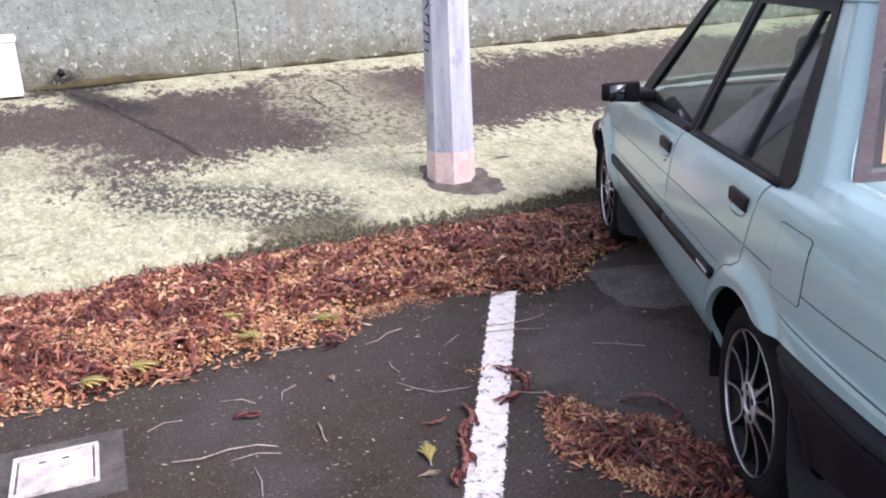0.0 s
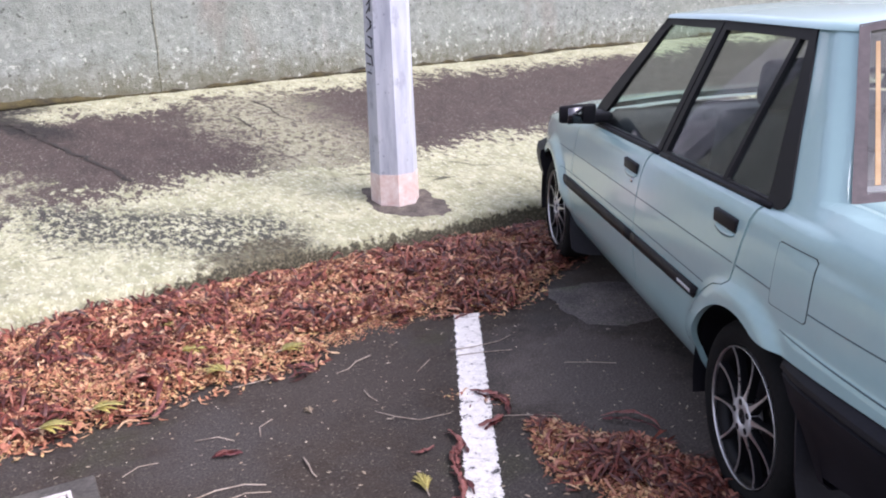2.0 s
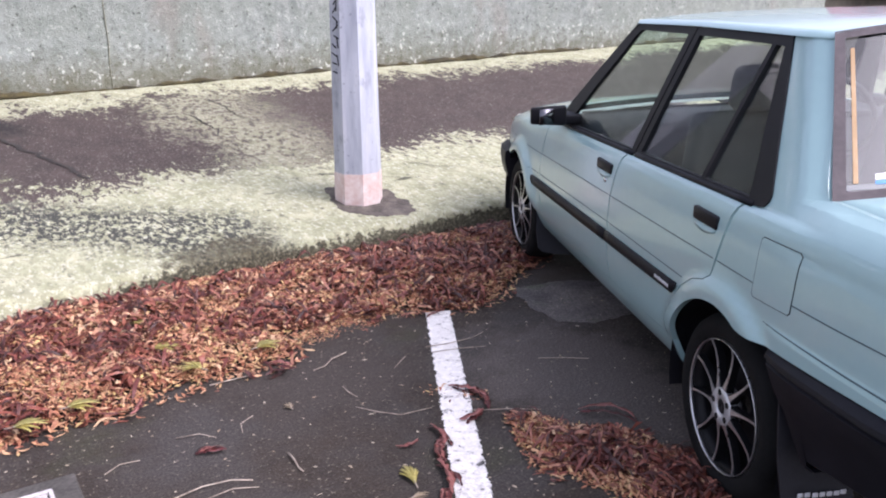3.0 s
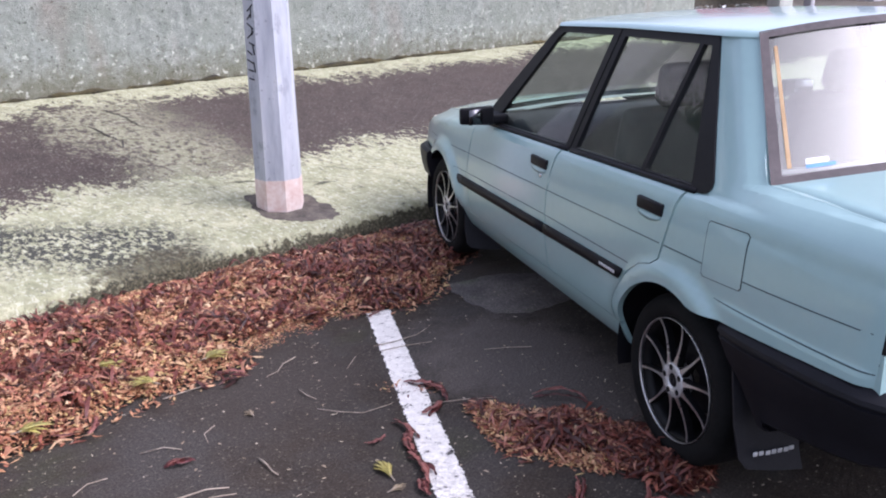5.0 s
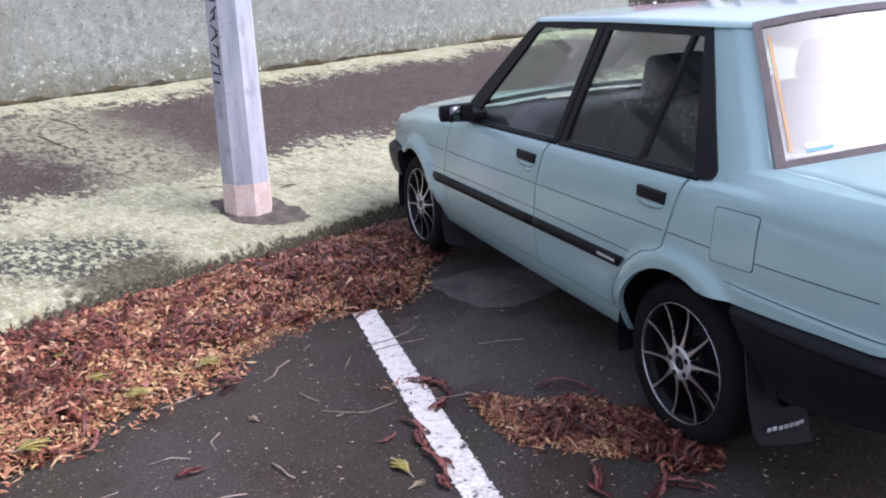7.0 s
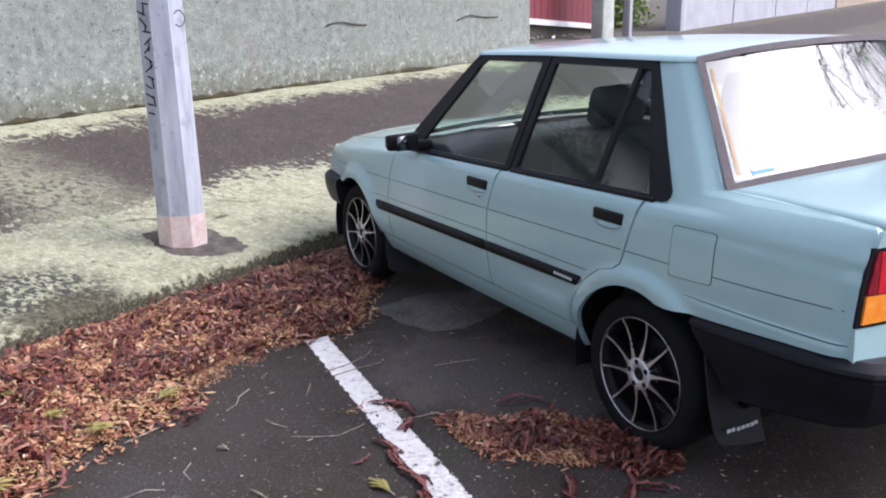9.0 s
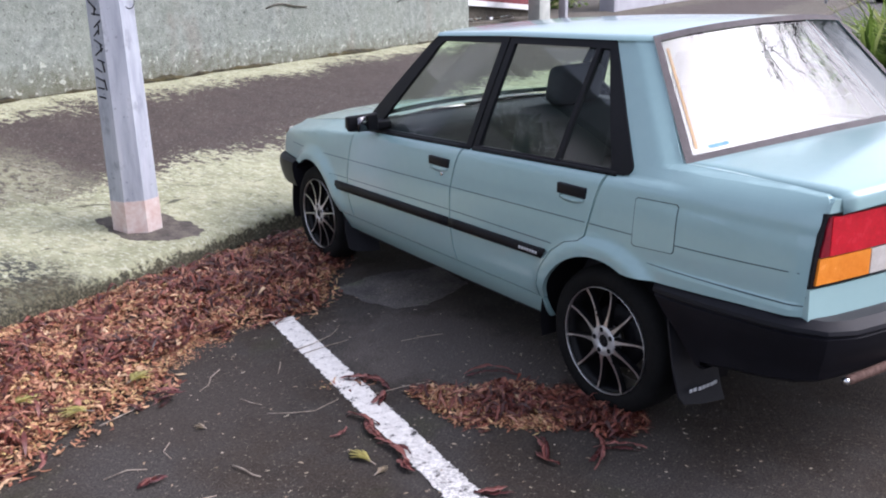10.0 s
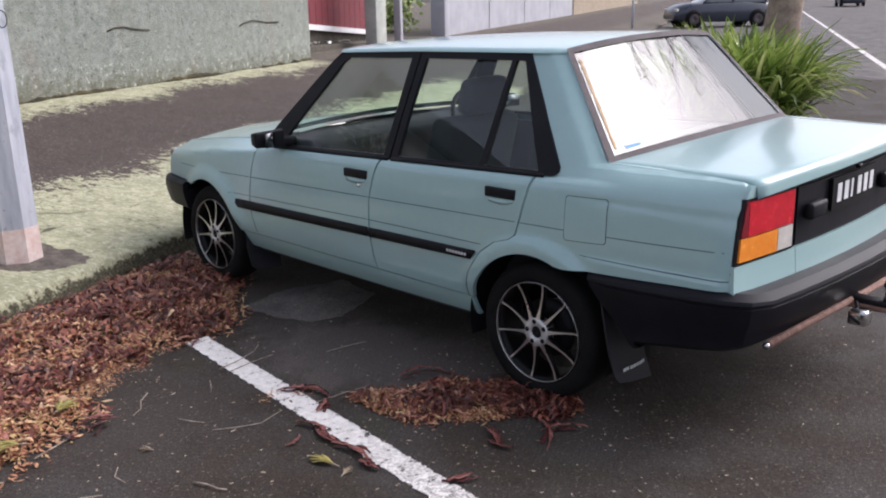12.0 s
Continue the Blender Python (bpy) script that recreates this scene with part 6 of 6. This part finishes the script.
def wall_moss():
    ob = thing("moss", "olive moss and dirt along the foot of the wall", "moss", kind="stuff", at=STREET.copy())
    bm = bmesh.new()
    rings = []
    for s in np.arange(-4.5, 10.45, 0.03):
        k = smooth(-0.35, 0.5, noise.noise((s * 0.8, 3, 1)) + 0.5 * noise.noise((s * 4, 7, 1)))
        w = 0.006 + 0.065 * k + 0.022 * noise.noise((s * 13, 1, 5)) + 0.012 * noise.noise((s * 37, 1, 5))
        h = 0.004 + 0.06 * k + 0.016 * noise.noise((s * 15, 9, 5)) + 0.010 * noise.noise((s * 41, 9, 5))
        z = path_top(s, 7.09)
        rings.append([(s, 7.12, z + h), (s, 7.085 - w * 0.25, z + h * 0.7), (s, 7.08 - w, z + 0.004), (s, 7.12, z - 0.02)])
    sweep(bm, rings)
    part("fillet", bm, MOSS, ob)


wall_moss()

# access cover
def build_cover():
    ob = thing("access_cover", "white painted metal access cover set in concrete", "access cover", at=pose(-2.915, 0.165, 0, 0, 0, 23))
    bm = boxed((-0.33, -0.20, -0.05), (0.21, 0.20, 0.006), 0.004)
    part("surround", bm, CONC_DARK, ob, "dark grey concrete surround", flat=True)
    for x0, x1, y0, y1 in ((-0.131, 0.131, 0.107, 0.12), (-0.131, 0.131, -0.12, -0.107), (-0.131, -0.118, -0.107, 0.107), (0.118, 0.131, -0.107, 0.107)):
        part("rim", boxed((x0, y0, 0.0), (x1, y1, 0.02), 0.002), COVER_M, ob, flat=True)
    lid = part("lid", boxed((-0.112, -0.101, 0.0), (0.112, 0.101, 0.016), 0.003), COVER_M, ob, "worn white painted lid", flat=True)
    for x in (-0.04, 0.03):
        part("lifting_hole", boxed((x - 0.012, 0.055, 0.014), (x + 0.012, 0.064, 0.0175), 0.003), BLACKTRIM, lid)


CONC_DARK = mat("dirty_concrete", (0.034, 0.030, 0.026), (0.10, 0.09, 0.078), 9, 0.9, bumps=0.5, fine=70)
build_cover()

# white cabinet by the wall
cab = thing("utility_box", "small white utility box against the wall", "utility box", at=STREET @ pose(-2.78, 6.93, 0.56))
part("cabinet", boxed((-0.20, -0.12, 0.0), (0.18, 0.14, 0.47), 0.012, 2), WHITE, cab)
part("cap", boxed((-0.215, -0.135, 0.44), (0.195, 0.145, 0.50), 0.02, 3), WHITE, cab)


# ---- marks on the pole and the wall ----
def face_mark(z, lateral, w, h, ang=209.5, parent=None, tiltz=0.0):
    a = radians(ang)
    r = (0.153 - 0.011 * z) * math.cos(radians(22.5)) + 0.0015
    nrm, tan = Vector((math.cos(a), math.sin(a), 0)), Vector((-math.sin(a), math.cos(a), 0))
    m = Matrix((( tan.x, 0, nrm.x, 0), (tan.y, 0, nrm.y, 0), (0, 1, 0, 0), (0, 0, 0, 1)))
    c = nrm * r + tan * lateral
    bm = boxed((-w / 2, -h / 2, -0.0008), (w / 2, h / 2, 0.0008))
    bmesh.ops.transform(bm, matrix=Matrix.Translation((c.x, c.y, z)) @ m @ Matrix.Rotation(tiltz, 4, "Z"), verts=bm.verts[:])
    return part("ink_mark", bm, BLACKTRIM, POLE)


rr = random.Random(4)
for k in range(16):
    zz = 0.86 + k * 0.052
    face_mark(zz, rr.uniform(-0.02, 0.02), rr.uniform(0.05, 0.085), 0.009, tiltz=rr.uniform(-0.8, 0.8))
    if k % 2:
        face_mark(zz + 0.02, rr.uniform(-0.03, 0.03), 0.010, rr.uniform(0.04, 0.07), tiltz=rr.uniform(-0.3, 0.3))
for k in range(14):
    a = 2 * math.pi * k / 18
    face_mark(1.40 + 0.045 * math.sin(a - 2.2), 0.02 + 0.04 * math.cos(a - 2.2), 0.018, 0.005, 299.5, tiltz=a - 2.2 + math.pi / 2)

JOINT_M = mat("olive_joint_stain", (0.15, 0.145, 0.09), (0.27, 0.27, 0.20), 14, 0.9, bumps=0.4, fine=70)
for pts in (((5.10, 1.37), (5.25, 1.41), (5.42, 1.42), (5.65, 1.385), (5.93, 1.37)), ((8.15, 1.38), (8.34, 1.43), (8.54, 1.46), (8.95, 1.42), (9.39, 1.42)), ((-0.69, 0.55), (-0.695, 0.8), (-0.68, 1.0), (-0.69, 1.3), (-0.685, 1.8))):
    bm = bmesh.new()
    sweep(bm, [[(s, 7.082, z - 0.010), (s, 7.078, z), (s, 7.082, z + 0.010), (s, 7.10, z)] for s, z in pts]) if pts[0][0] > 0 else sweep(bm, [[(s - 0.005, 7.094, z), (s, 7.0905, z), (s + 0.004, 7.094, z), (s, 7.12, z)] for s, z in pts])
    part("root_mark" if pts[0][0] > 0 else "joint_stain", bm, JOINT_M if pts[0][0] < 0 else DARKDIRT, WALL)


# ---- beyond the wall: gateway, fences ----
def gateway():
    g = thing("gate", "dark red boarded gate with a white bottom rail", "gate", at=STREET.copy())
    a, b = (11.2, 8.0, 1.29), (15.6, 8.0, 1.03)
    for k in range(16):
        s0 = a[0] + (b[0] - a[0]) * k / 16
        s1 = a[0] + (b[0] - a[0]) * (k + 0.97) / 16
        z0 = a[2] + (b[2] - a[2]) * k / 16 + 0.10
        part("board", boxed((s0, 8.0, z0), (s1, 8.03, 3.2), 0.004), REDGATE, g, flat=True)
    bm = bmesh.new()
    sweep(bm, [[(s, 7.96, z), (s, 7.96, z + 0.11), (s, 8.0, z + 0.11), (s, 8.0, z)] for s, n, z in (a, b)])
    part("bottom_rail", bm, WHITE, g, "white painted bottom rail", flat=True)
    # dark step boxes; the shade of the recess is put into their colour
    st = thing("step", "dark step below the gate, with the recess's shade in its colour", "step", at=STREET.copy())
    part("riser", boxed((11.0, 8.1, 0.5), (15.8, 8.5, 1.25), 0.02), DARKDIRT, st)
    part("tread", boxed((11.0, 7.75, 0.5), (15.6, 8.12, 0.92), 0.03, 2), DARKDIRT, st)
    rng = random.Random(8)
    for k in range(7):
        bm = bmesh.new()
        c = sn(11.9 + 0.5 * k * 0.6, 7.9 + rng.uniform(-0.1, 0.1))
        strip_leaf(bm, (c.x, c.y), rng.uniform(0, 3), rng.uniform(0.15, 0.35), 0.12, 0.3, 0.5, 0.93, 5)
        tagged(part("rubbish", bm, (WHITE, TIMBER, CONCRETE)[k % 3]), "crumpled pale rubbish lying on the step", "litter", "rubbish by the gate")
    p = thing("gate_pillar", "square pale concrete gate pillar", "pillar", at=STREET @ pose(13.5, 7.0, 0.3))
    part("shaft", boxed((0, 0.05, 0), (0.55, 0.32, 3.0), 0.015, 2), CONCRETE, p)
    p = thing("post", "slim pale grey post beside the gate pillar", "post", at=STREET @ pose(14.75, 7.0, 0.3))
    part("shaft", boxed((0, 0, 0), (0.16, 0.16, 3.0), 0.01, 2), GREYFENCE, p)
    p = thing("fence_pillar", "grey plastered fence pillar", "pillar", at=STREET @ pose(18.2, 7.1, 0.3))
    part("shaft", boxed((0, 0, 0), (0.4, 0.40, 3.0), 0.015, 2), GREYFENCE, p)
    f = thing("fence", "grey painted panel fence with dark joints", "fence", at=STREET.copy())
    ss = [18.62, 22.6, 27.2, 31.6, 36.5]
    for k in range(4):
        z = 0.55 + 0.02 * ss[k]
        part("panel", boxed((ss[k], 7.12, z - 0.3), (ss[k + 1] - 0.09, 7.22, z + 2.0), 0.01), GREYFENCE, f, flat=True)
        part("joint_post", boxed((ss[k + 1] - 0.09, 7.16, z - 0.3), (ss[k + 1], 7.24, z + 2.0)), BLACKTRIM, f, flat=True)
    f = thing("fence", "weathered timber paling fence", "fence", at=STREET.copy())
    for k in range(60):
        s = 36.7 + k * 0.42
        part("paling", boxed((s, 7.1, 0.9), (s + 0.36, 7.14, 3.0), 0.01), TIMBER, f, flat=True)


gateway()


def foliage(bm, c, rad, count, leaf, rng):
    """Loose leaves filling a rough ellipsoid, thinner inside."""
    for _ in range(count):
        d = Vector((rng.gauss(0, 1), rng.gauss(0, 1), rng.gauss(0, 1))).normalized()
        r = rng.uniform(0.55, 1.0) * (0.8 + 0.35 * noise.noise(d * 2.3 + Vector(c)))
        p = Vector(c) + Vector((d.x * rad[0], d.y * rad[1], d.z * rad[2])) * r
        u = Vector((rng.gauss(0, 1), rng.gauss(0, 1), rng.gauss(0, 0.6))).normalized()
        v = u.orthogonal().normalized()
        l, w = leaf * rng.uniform(0.6, 1.3), leaf * 0.4
        a, b, c2, e = (bm.verts.new(q) for q in (p, p + u * l * 0.5 + v * w, p + u * l, p + u * l * 0.5 - v * w))
        bm.faces.new((a, b, c2, e))
    return bm


# ---- strap-leaved plants and street trees ----
def strap_clump(c, spread, count, seed, zbase):
    rng = random.Random(seed)
    ob = thing("strap_leaf_plant", "dense clump of green strap-leaved garden plants", "plant", "roadside plants", at=pose(c[0], c[1], zbase))
    bm = bmesh.new()
    for _ in range(count):
        a, r = rng.uniform(0, 6.283), spread * math.sqrt(rng.random()) * 0.75
        x, y = r * math.cos(a), r * math.sin(a)
        yaw = a + rng.gauss(0, 0.8)
        ln, wd = rng.uniform(0.55, 1.25), rng.uniform(0.05, 0.09)
        lean = rng.uniform(0.25, 0.95)
        px, pz, el = 0.0, 0.0, math.pi / 2 - lean * 0.4
        prev = None
        sd = Vector((-math.sin(yaw), math.cos(yaw), 0))
        segs = 7
        for k in range(segs + 1):
            t = k / segs
            w = wd * (1 - t ** 2.5) * (0.7 + 0.6 * t) * 0.5 + 0.001
            base = Vector((x + math.cos(yaw) * px, y + math.sin(yaw) * px, pz))
            row = (bm.verts.new(base + sd * w), bm.verts.new(base + Vector((0, 0, -0.006))), bm.verts.new(base - sd * w))
            if prev:
                bm.faces.new((prev[0], prev[1], row[1], row[0]))
                bm.faces.new((prev[1], prev[2], row[2], row[1]))
            prev = row
            px += math.cos(el) * ln / segs
            pz += math.sin(el) * ln / segs
            el -= lean * 2.6 / segs * (0.5 + t)
    part("leaves", bm, STRAP_GREEN, ob)
    return ob


bed = flat_patch("garden_bed", [(4.9, 0.6), (5.6, 0.3), (6.8, 0.8), (9.2, 2.6), (9.0, 3.6), (8.0, 3.6), (6.0, 2.9), (5.0, 1.8)], 0.05, DARKDIRT, "dark soil garden bed in a kerb build-out", "garden bed", 0.05, 0.05)
for i, (x, y, sp, n) in enumerate(((5.65, 2.02, 0.42, 360), (6.0, 2.3, 0.52, 420), (6.45, 2.8, 0.52, 360), (5.4, 2.6, 0.45, 280), (7.0, 3.2, 0.52, 260), (6.35, 2.35, 0.42, 280))):
    strap_clump((x, y), sp, n, 30 + i, 0.2 + (0.12 if i in (1, 2, 4) else 0.0))


def tree(name, base, fork, r0, label, seed, ends):
    """A street tree: a trunk that forks into long limbs ending at the given points, with drooping twigs."""
    rng = random.Random(seed)
    t = thing(name, label, "tree", at=pose(*base))
    bm = bmesh.new()
    pts = [Vector((0, 0, -0.3))]
    for k in range(1, 8):
        pts.append(Vector((rng.gauss(0, 0.02) * k, rng.gauss(0, 0.02) * k, fork * k / 7)))
    tube(bm, pts, [r0 * (1.15 - 0.06 * k) for k in range(8)], 14)
    part("trunk", bm, BARK, t)
    crown = bmesh.new()
    top = pts[-1]
    for end in ends:
        end = Vector(end)
        limb = bmesh.new()
        chain, rad = [], []
        for j in range(11):
            q = j / 10
            p = top.lerp(end, q) + Vector((0, 0, 0.9 * math.sin(math.pi * q) * (1 - 0.3 * q)))
            if 0 < j:
                p += Vector((rng.gauss(0, 0.07), rng.gauss(0, 0.07), rng.gauss(0, 0.06)))
            chain.append(p)
            rad.append(r0 * 0.42 * (1 - 0.9 * q) + 0.006)
        tube(limb, chain, rad, 7)
        for j in range(4, 11):
            for _ in range(3):
                d = (chain[j] - chain[j - 1]).normalized()
                e = (d * 0.7 + Vector((rng.gauss(0, 0.7), rng.gauss(0, 0.7), rng.gauss(-0.25, 0.4)))).normalized()
                q, sub = chain[j].copy(), [chain[j].copy()]
                for _ in range(5):
                    e = (e + Vector((rng.gauss(0, 0.22), rng.gauss(0, 0.22), -0.10))).normalized()
                    q = q + e * 0.22
                    sub.append(q.copy())
                    for _ in range(2):
                        f = (e + Vector((rng.gauss(0, 0.6), rng.gauss(0, 0.6), rng.gauss(-0.3, 0.4)))).normalized()
                        tip = q + f * rng.uniform(0.15, 0.4)
                        tube(limb, [q, q.lerp(tip, 0.5) + Vector((0, 0, 0.015)), tip], [0.006, 0.005, 0.003], 4, False)
                        foliage(crown, tip, (0.12, 0.12, 0.12), 7, 0.055, rng)
                tube(limb, sub, [0.016, 0.014, 0.012, 0.010, 0.008, 0.005], 5, False)
        part("limb", limb, BARK, t)
    part("crown", crown, CROWN_GREEN, t, "sparse dark leaves")
    return t


tree("street_tree", (8.15, 2.9, 0.1), 4.3, 0.22, "street tree with a grey-brown trunk rising from garden plants", 3,
     [(0.3, -3.3, 5.7), (-0.4, -4.4, 6.8), (-0.5, -5.6, 8.2), (1.0, -3.0, 6.9), (1.6, -4.6, 7.4), (0.4, -2.2, 7.6), (-0.8, 2.6, 7.0), (2.6, 1.0, 7.6)])

shrub_rng = random.Random(2)
sh = thing("shrub", "dark green garden shrub behind the gateway", "shrub", at=STREET @ pose(20.0, 9.6, 0.8))
part("crown", foliage(bmesh.new(), (0, 0, 1.0), (1.6, 1.2, 1.3), 1500, 0.18, shrub_rng), STRAP_GREEN, sh)
part("stem", tube(bmesh.new(), [(0, 0, -0.3), (0.05, 0, 0.6), (0, 0.05, 1.2)], [0.09, 0.07, 0.04], 8), BARK, sh)


# unseen shrubs, added so the side windows reflect dark foliage low down
for k, (hs, hn, hw) in enumerate(((-5.2, 9.0, 1.5), (-3.2, 9.2, 1.5), (-1.4, 9.0, 1.3))):
    hedge = thing("shrub", "unseen dark green shrub added above the wall", "shrub", "shrubs above the wall", at=STREET @ pose(hs, hn, 1.2))
    part("crown", foliage(bmesh.new(), (0, 0, 2.1), (hw, 0.9, 1.5), 6500, 0.07, shrub_rng), HEDGE_GREEN, hedge)
    part("stem", tube(bmesh.new(), [(0, 0, -0.8), (0.05, 0, 1.0), (0, 0.05, 2.2)], [0.09, 0.07, 0.04], 8), BARK, hedge)


# ---- distance ----
def far_car(m, material, label):
    c = thing("parked_car", label, "car", "distant cars", at=m)
    # half widths and heights along the length: lower body, then cabin
    ys = [-2.0, -1.9, -1.6, -0.9, 0.0, 0.9, 1.5, 1.85, 2.0]
    rings = []
    for y in ys:
        t = abs(y) / 2.0
        w = 0.82 * (1 - 0.22 * t ** 5)
        zt = lerp(y, [-2.0, -1.85, -0.9, 0.7, 1.5, 1.9, 2.0], [0.72, 0.94, 0.98, 0.96, 0.90, 0.76, 0.58])
        zb = lerp(abs(y), [0, 1.6, 2.0], [0.2, 0.22, 0.34])
        half = [(w * 0.92, zb), (w, zb + 0.12), (w * 1.01, (zb + zt) / 2), (w * 0.97, zt - 0.1), (w * 0.86, zt - 0.015), (0, zt + 0.02)]
        rings.append([(x, y, z) for x, z in half] + [(-x, y, z) for x, z in half[::-1][1:]])
    part("body", sweep(bmesh.new(), rings), material, c, sharp=50)
    cab = []
    for z, w, y0, y1 in ((0.93, 0.76, -1.72, 1.02), (1.2, 0.68, -1.55, 0.55), (1.38, 0.60, -1.30, 0.15)):
        cab.append([(x * w, y, z) for x, y in ((-1, y0 + 0.1), (-0.8, y0), (0.8, y0), (1, y0 + 0.1), (1, y1 - 0.12), (0.7, y1), (-0.7, y1), (-1, y1 - 0.12))])
    part("windows", sweep(bmesh.new(), cab), SIDE_DARK, c, "tinted windows", sharp=30)
    roof = []
    for z, w, y0, y1 in ((1.37, 0.615, -1.33, 0.17), (1.42, 0.59, -1.25, 0.05), (1.45, 0.42, -1.0, -0.15)):
        roof.append([(x * w, y, z) for x, y in ((-1, y0 + 0.1), (-0.8, y0), (0.8, y0), (1, y0 + 0.1), (1, y1 - 0.12), (0.7, y1), (-0.7, y1), (-1, y1 - 0.12))])
    part("roof", sweep(bmesh.new(), roof), material, c)
    for sx in (-1, 1):
        for a, b in (((0.92, 0.93), (0.17, 1.38)), ((-0.25, 0.95), (-0.3, 1.39)), ((-1.62, 0.93), (-1.25, 1.38))):
            part("pillar", tube(bmesh.new(), [(sx * 0.765, *a), (sx * 0.61, *b)], 0.035, 6), material, c)
        for y in (-1.27, 1.27):
            arch = lathe(bmesh.new(), [(0.355, 0.0), (0.355, 0.02), (0.05, 0.02), (0.05, 0.0)], 24)
            bmesh.ops.transform(arch, matrix=pose(sx * 0.832, y, 0.32, 0, 0, 0 if sx < 0 else 180), verts=arch.verts[:])
            part("wheel_arch", arch, BLACKTRIM, c)
            w = lathe(bmesh.new(), [(0.30, 0.0), (0.31, 0.05), (0.30, 0.18), (0.05, 0.18), (0.05, 0.03), (0.2, 0.0)], 24)
            bmesh.ops.transform(w, matrix=pose(sx * 0.845, y, 0.31, 0, 0, 0 if sx < 0 else 180), verts=w.verts[:])
            wheel = part("wheel", w, RUBBER, c)
            h = lathe(bmesh.new(), [(0.19, 0.0), (0.17, -0.008), (0.02, -0.004), (0.02, 0.02), (0.19, 0.02)], 20)
            bmesh.ops.transform(h, matrix=pose(sx * 0.847, y, 0.31, 0, 0, 0 if sx < 0 else 180), verts=h.verts[:])
            part("hub", h, GREYRUBBER, wheel)
        part("headlight", boxed((min(sx * 0.45, sx * 0.72), 1.86, 0.60), (max(sx * 0.45, sx * 0.72), 1.97, 0.72), 0.03, 2), CLEAR_LENS, c)
    return c


SIDE_DARK = mat("tinted_car_glass", (0.05, 0.06, 0.07), (0.08, 0.09, 0.10), 3, 0.15, coat=0.8)
far_car(STREET @ pose(36.4, 0.75, road_z(36.0), 0, 0, 24) @ Matrix.Scale(1.1, 4), NAVY, "dark blue hatchback parked at the kerb far off")
far_car(STREET @ pose(70.0, -7.8, road_z(70.0), 0, 0, -88), NAVY, "dark car far along the road")
sp = thing("sign_post", "slim grey steel sign post on the footpath", "sign post", at=STREET @ pose(31.0, 3.75, 0.6))
part("shaft", tube(bmesh.new(), [(0, 0, -0.3), (0, 0, 2.6)], 0.05, 10), STEEL, sp)
part("sign_plate", boxed((-0.2, -0.02, 2.0), (0.2, 0.0, 2.5), 0.01), WHITE, sp)

bm = bmesh.new()
lp = [(s, -2.95 - 0.0157 * s, road_z(s) + 0.006) for s in (9, 12, 18, 24, 32, 40, 60, 90, 140, 200)]
ribbon(bm, lp, [0.14] * len(lp))
rl = part("road_line", bm, PAINT_LINE)
rl.matrix_basis = STREET
tagged(rl, "white painted edge line along the road", "road marking", kind="structure")


# ---- unseen houses for the car's windows and body to reflect ----
def house(m, label, wall_m, w=9.0, d=7.0, h=3.2):
    o = thing("house", label, "house", "houses round the street", at=m)
    part("wall", boxed((-w / 2, -d / 2, -1.0), (w / 2, d / 2, h), 0.02), wall_m, o, flat=True)
    bm = bmesh.new()
    sweep(bm, [[(x, -d / 2 - 0.5, h - 0.1), (x, 0, h + 2.4), (x, d / 2 + 0.5, h - 0.1), (x, 0, h + 2.2)] for x in (-w / 2 - 0.4, w / 2 + 0.4)])
    part("roof", bm, BUMPER, o, "dark iron roof", flat=True)
    for x in (-w * 0.3, 0.0, w * 0.3):
        for sy in (-1, 1):
            win = new("window")
            win.parent = o
            y = sy * d / 2
            part("frame", boxed((x - 0.75, min(y, y + sy * 0.06), 0.9), (x + 0.75, max(y, y + sy * 0.06), 2.3), 0.01), WHITE, win, flat=True)
            part("pane", boxed((x - 0.65, min(y + sy * 0.06, y + sy * 0.075), 1.0), (x + 0.65, max(y + sy * 0.06, y + sy * 0.075), 2.2)), GLOSSBLACK, win, flat=True)
    return o


house(STREET @ pose(-2.0, 14.5, 2.5, 0, 0, 5), "white weatherboard house with a dark roof above the wall", WHITE)
# these two are added only to darken reflections low on the car
house(STREET @ pose(-8.0, -22.0, 0.3, 0, 0, 0), "unseen pale house added across the road", CONCRETE)
house(STREET @ pose(6.0, -23.0, 0.3, 0, 0, 0), "unseen pale house added across the road", TIMBER)
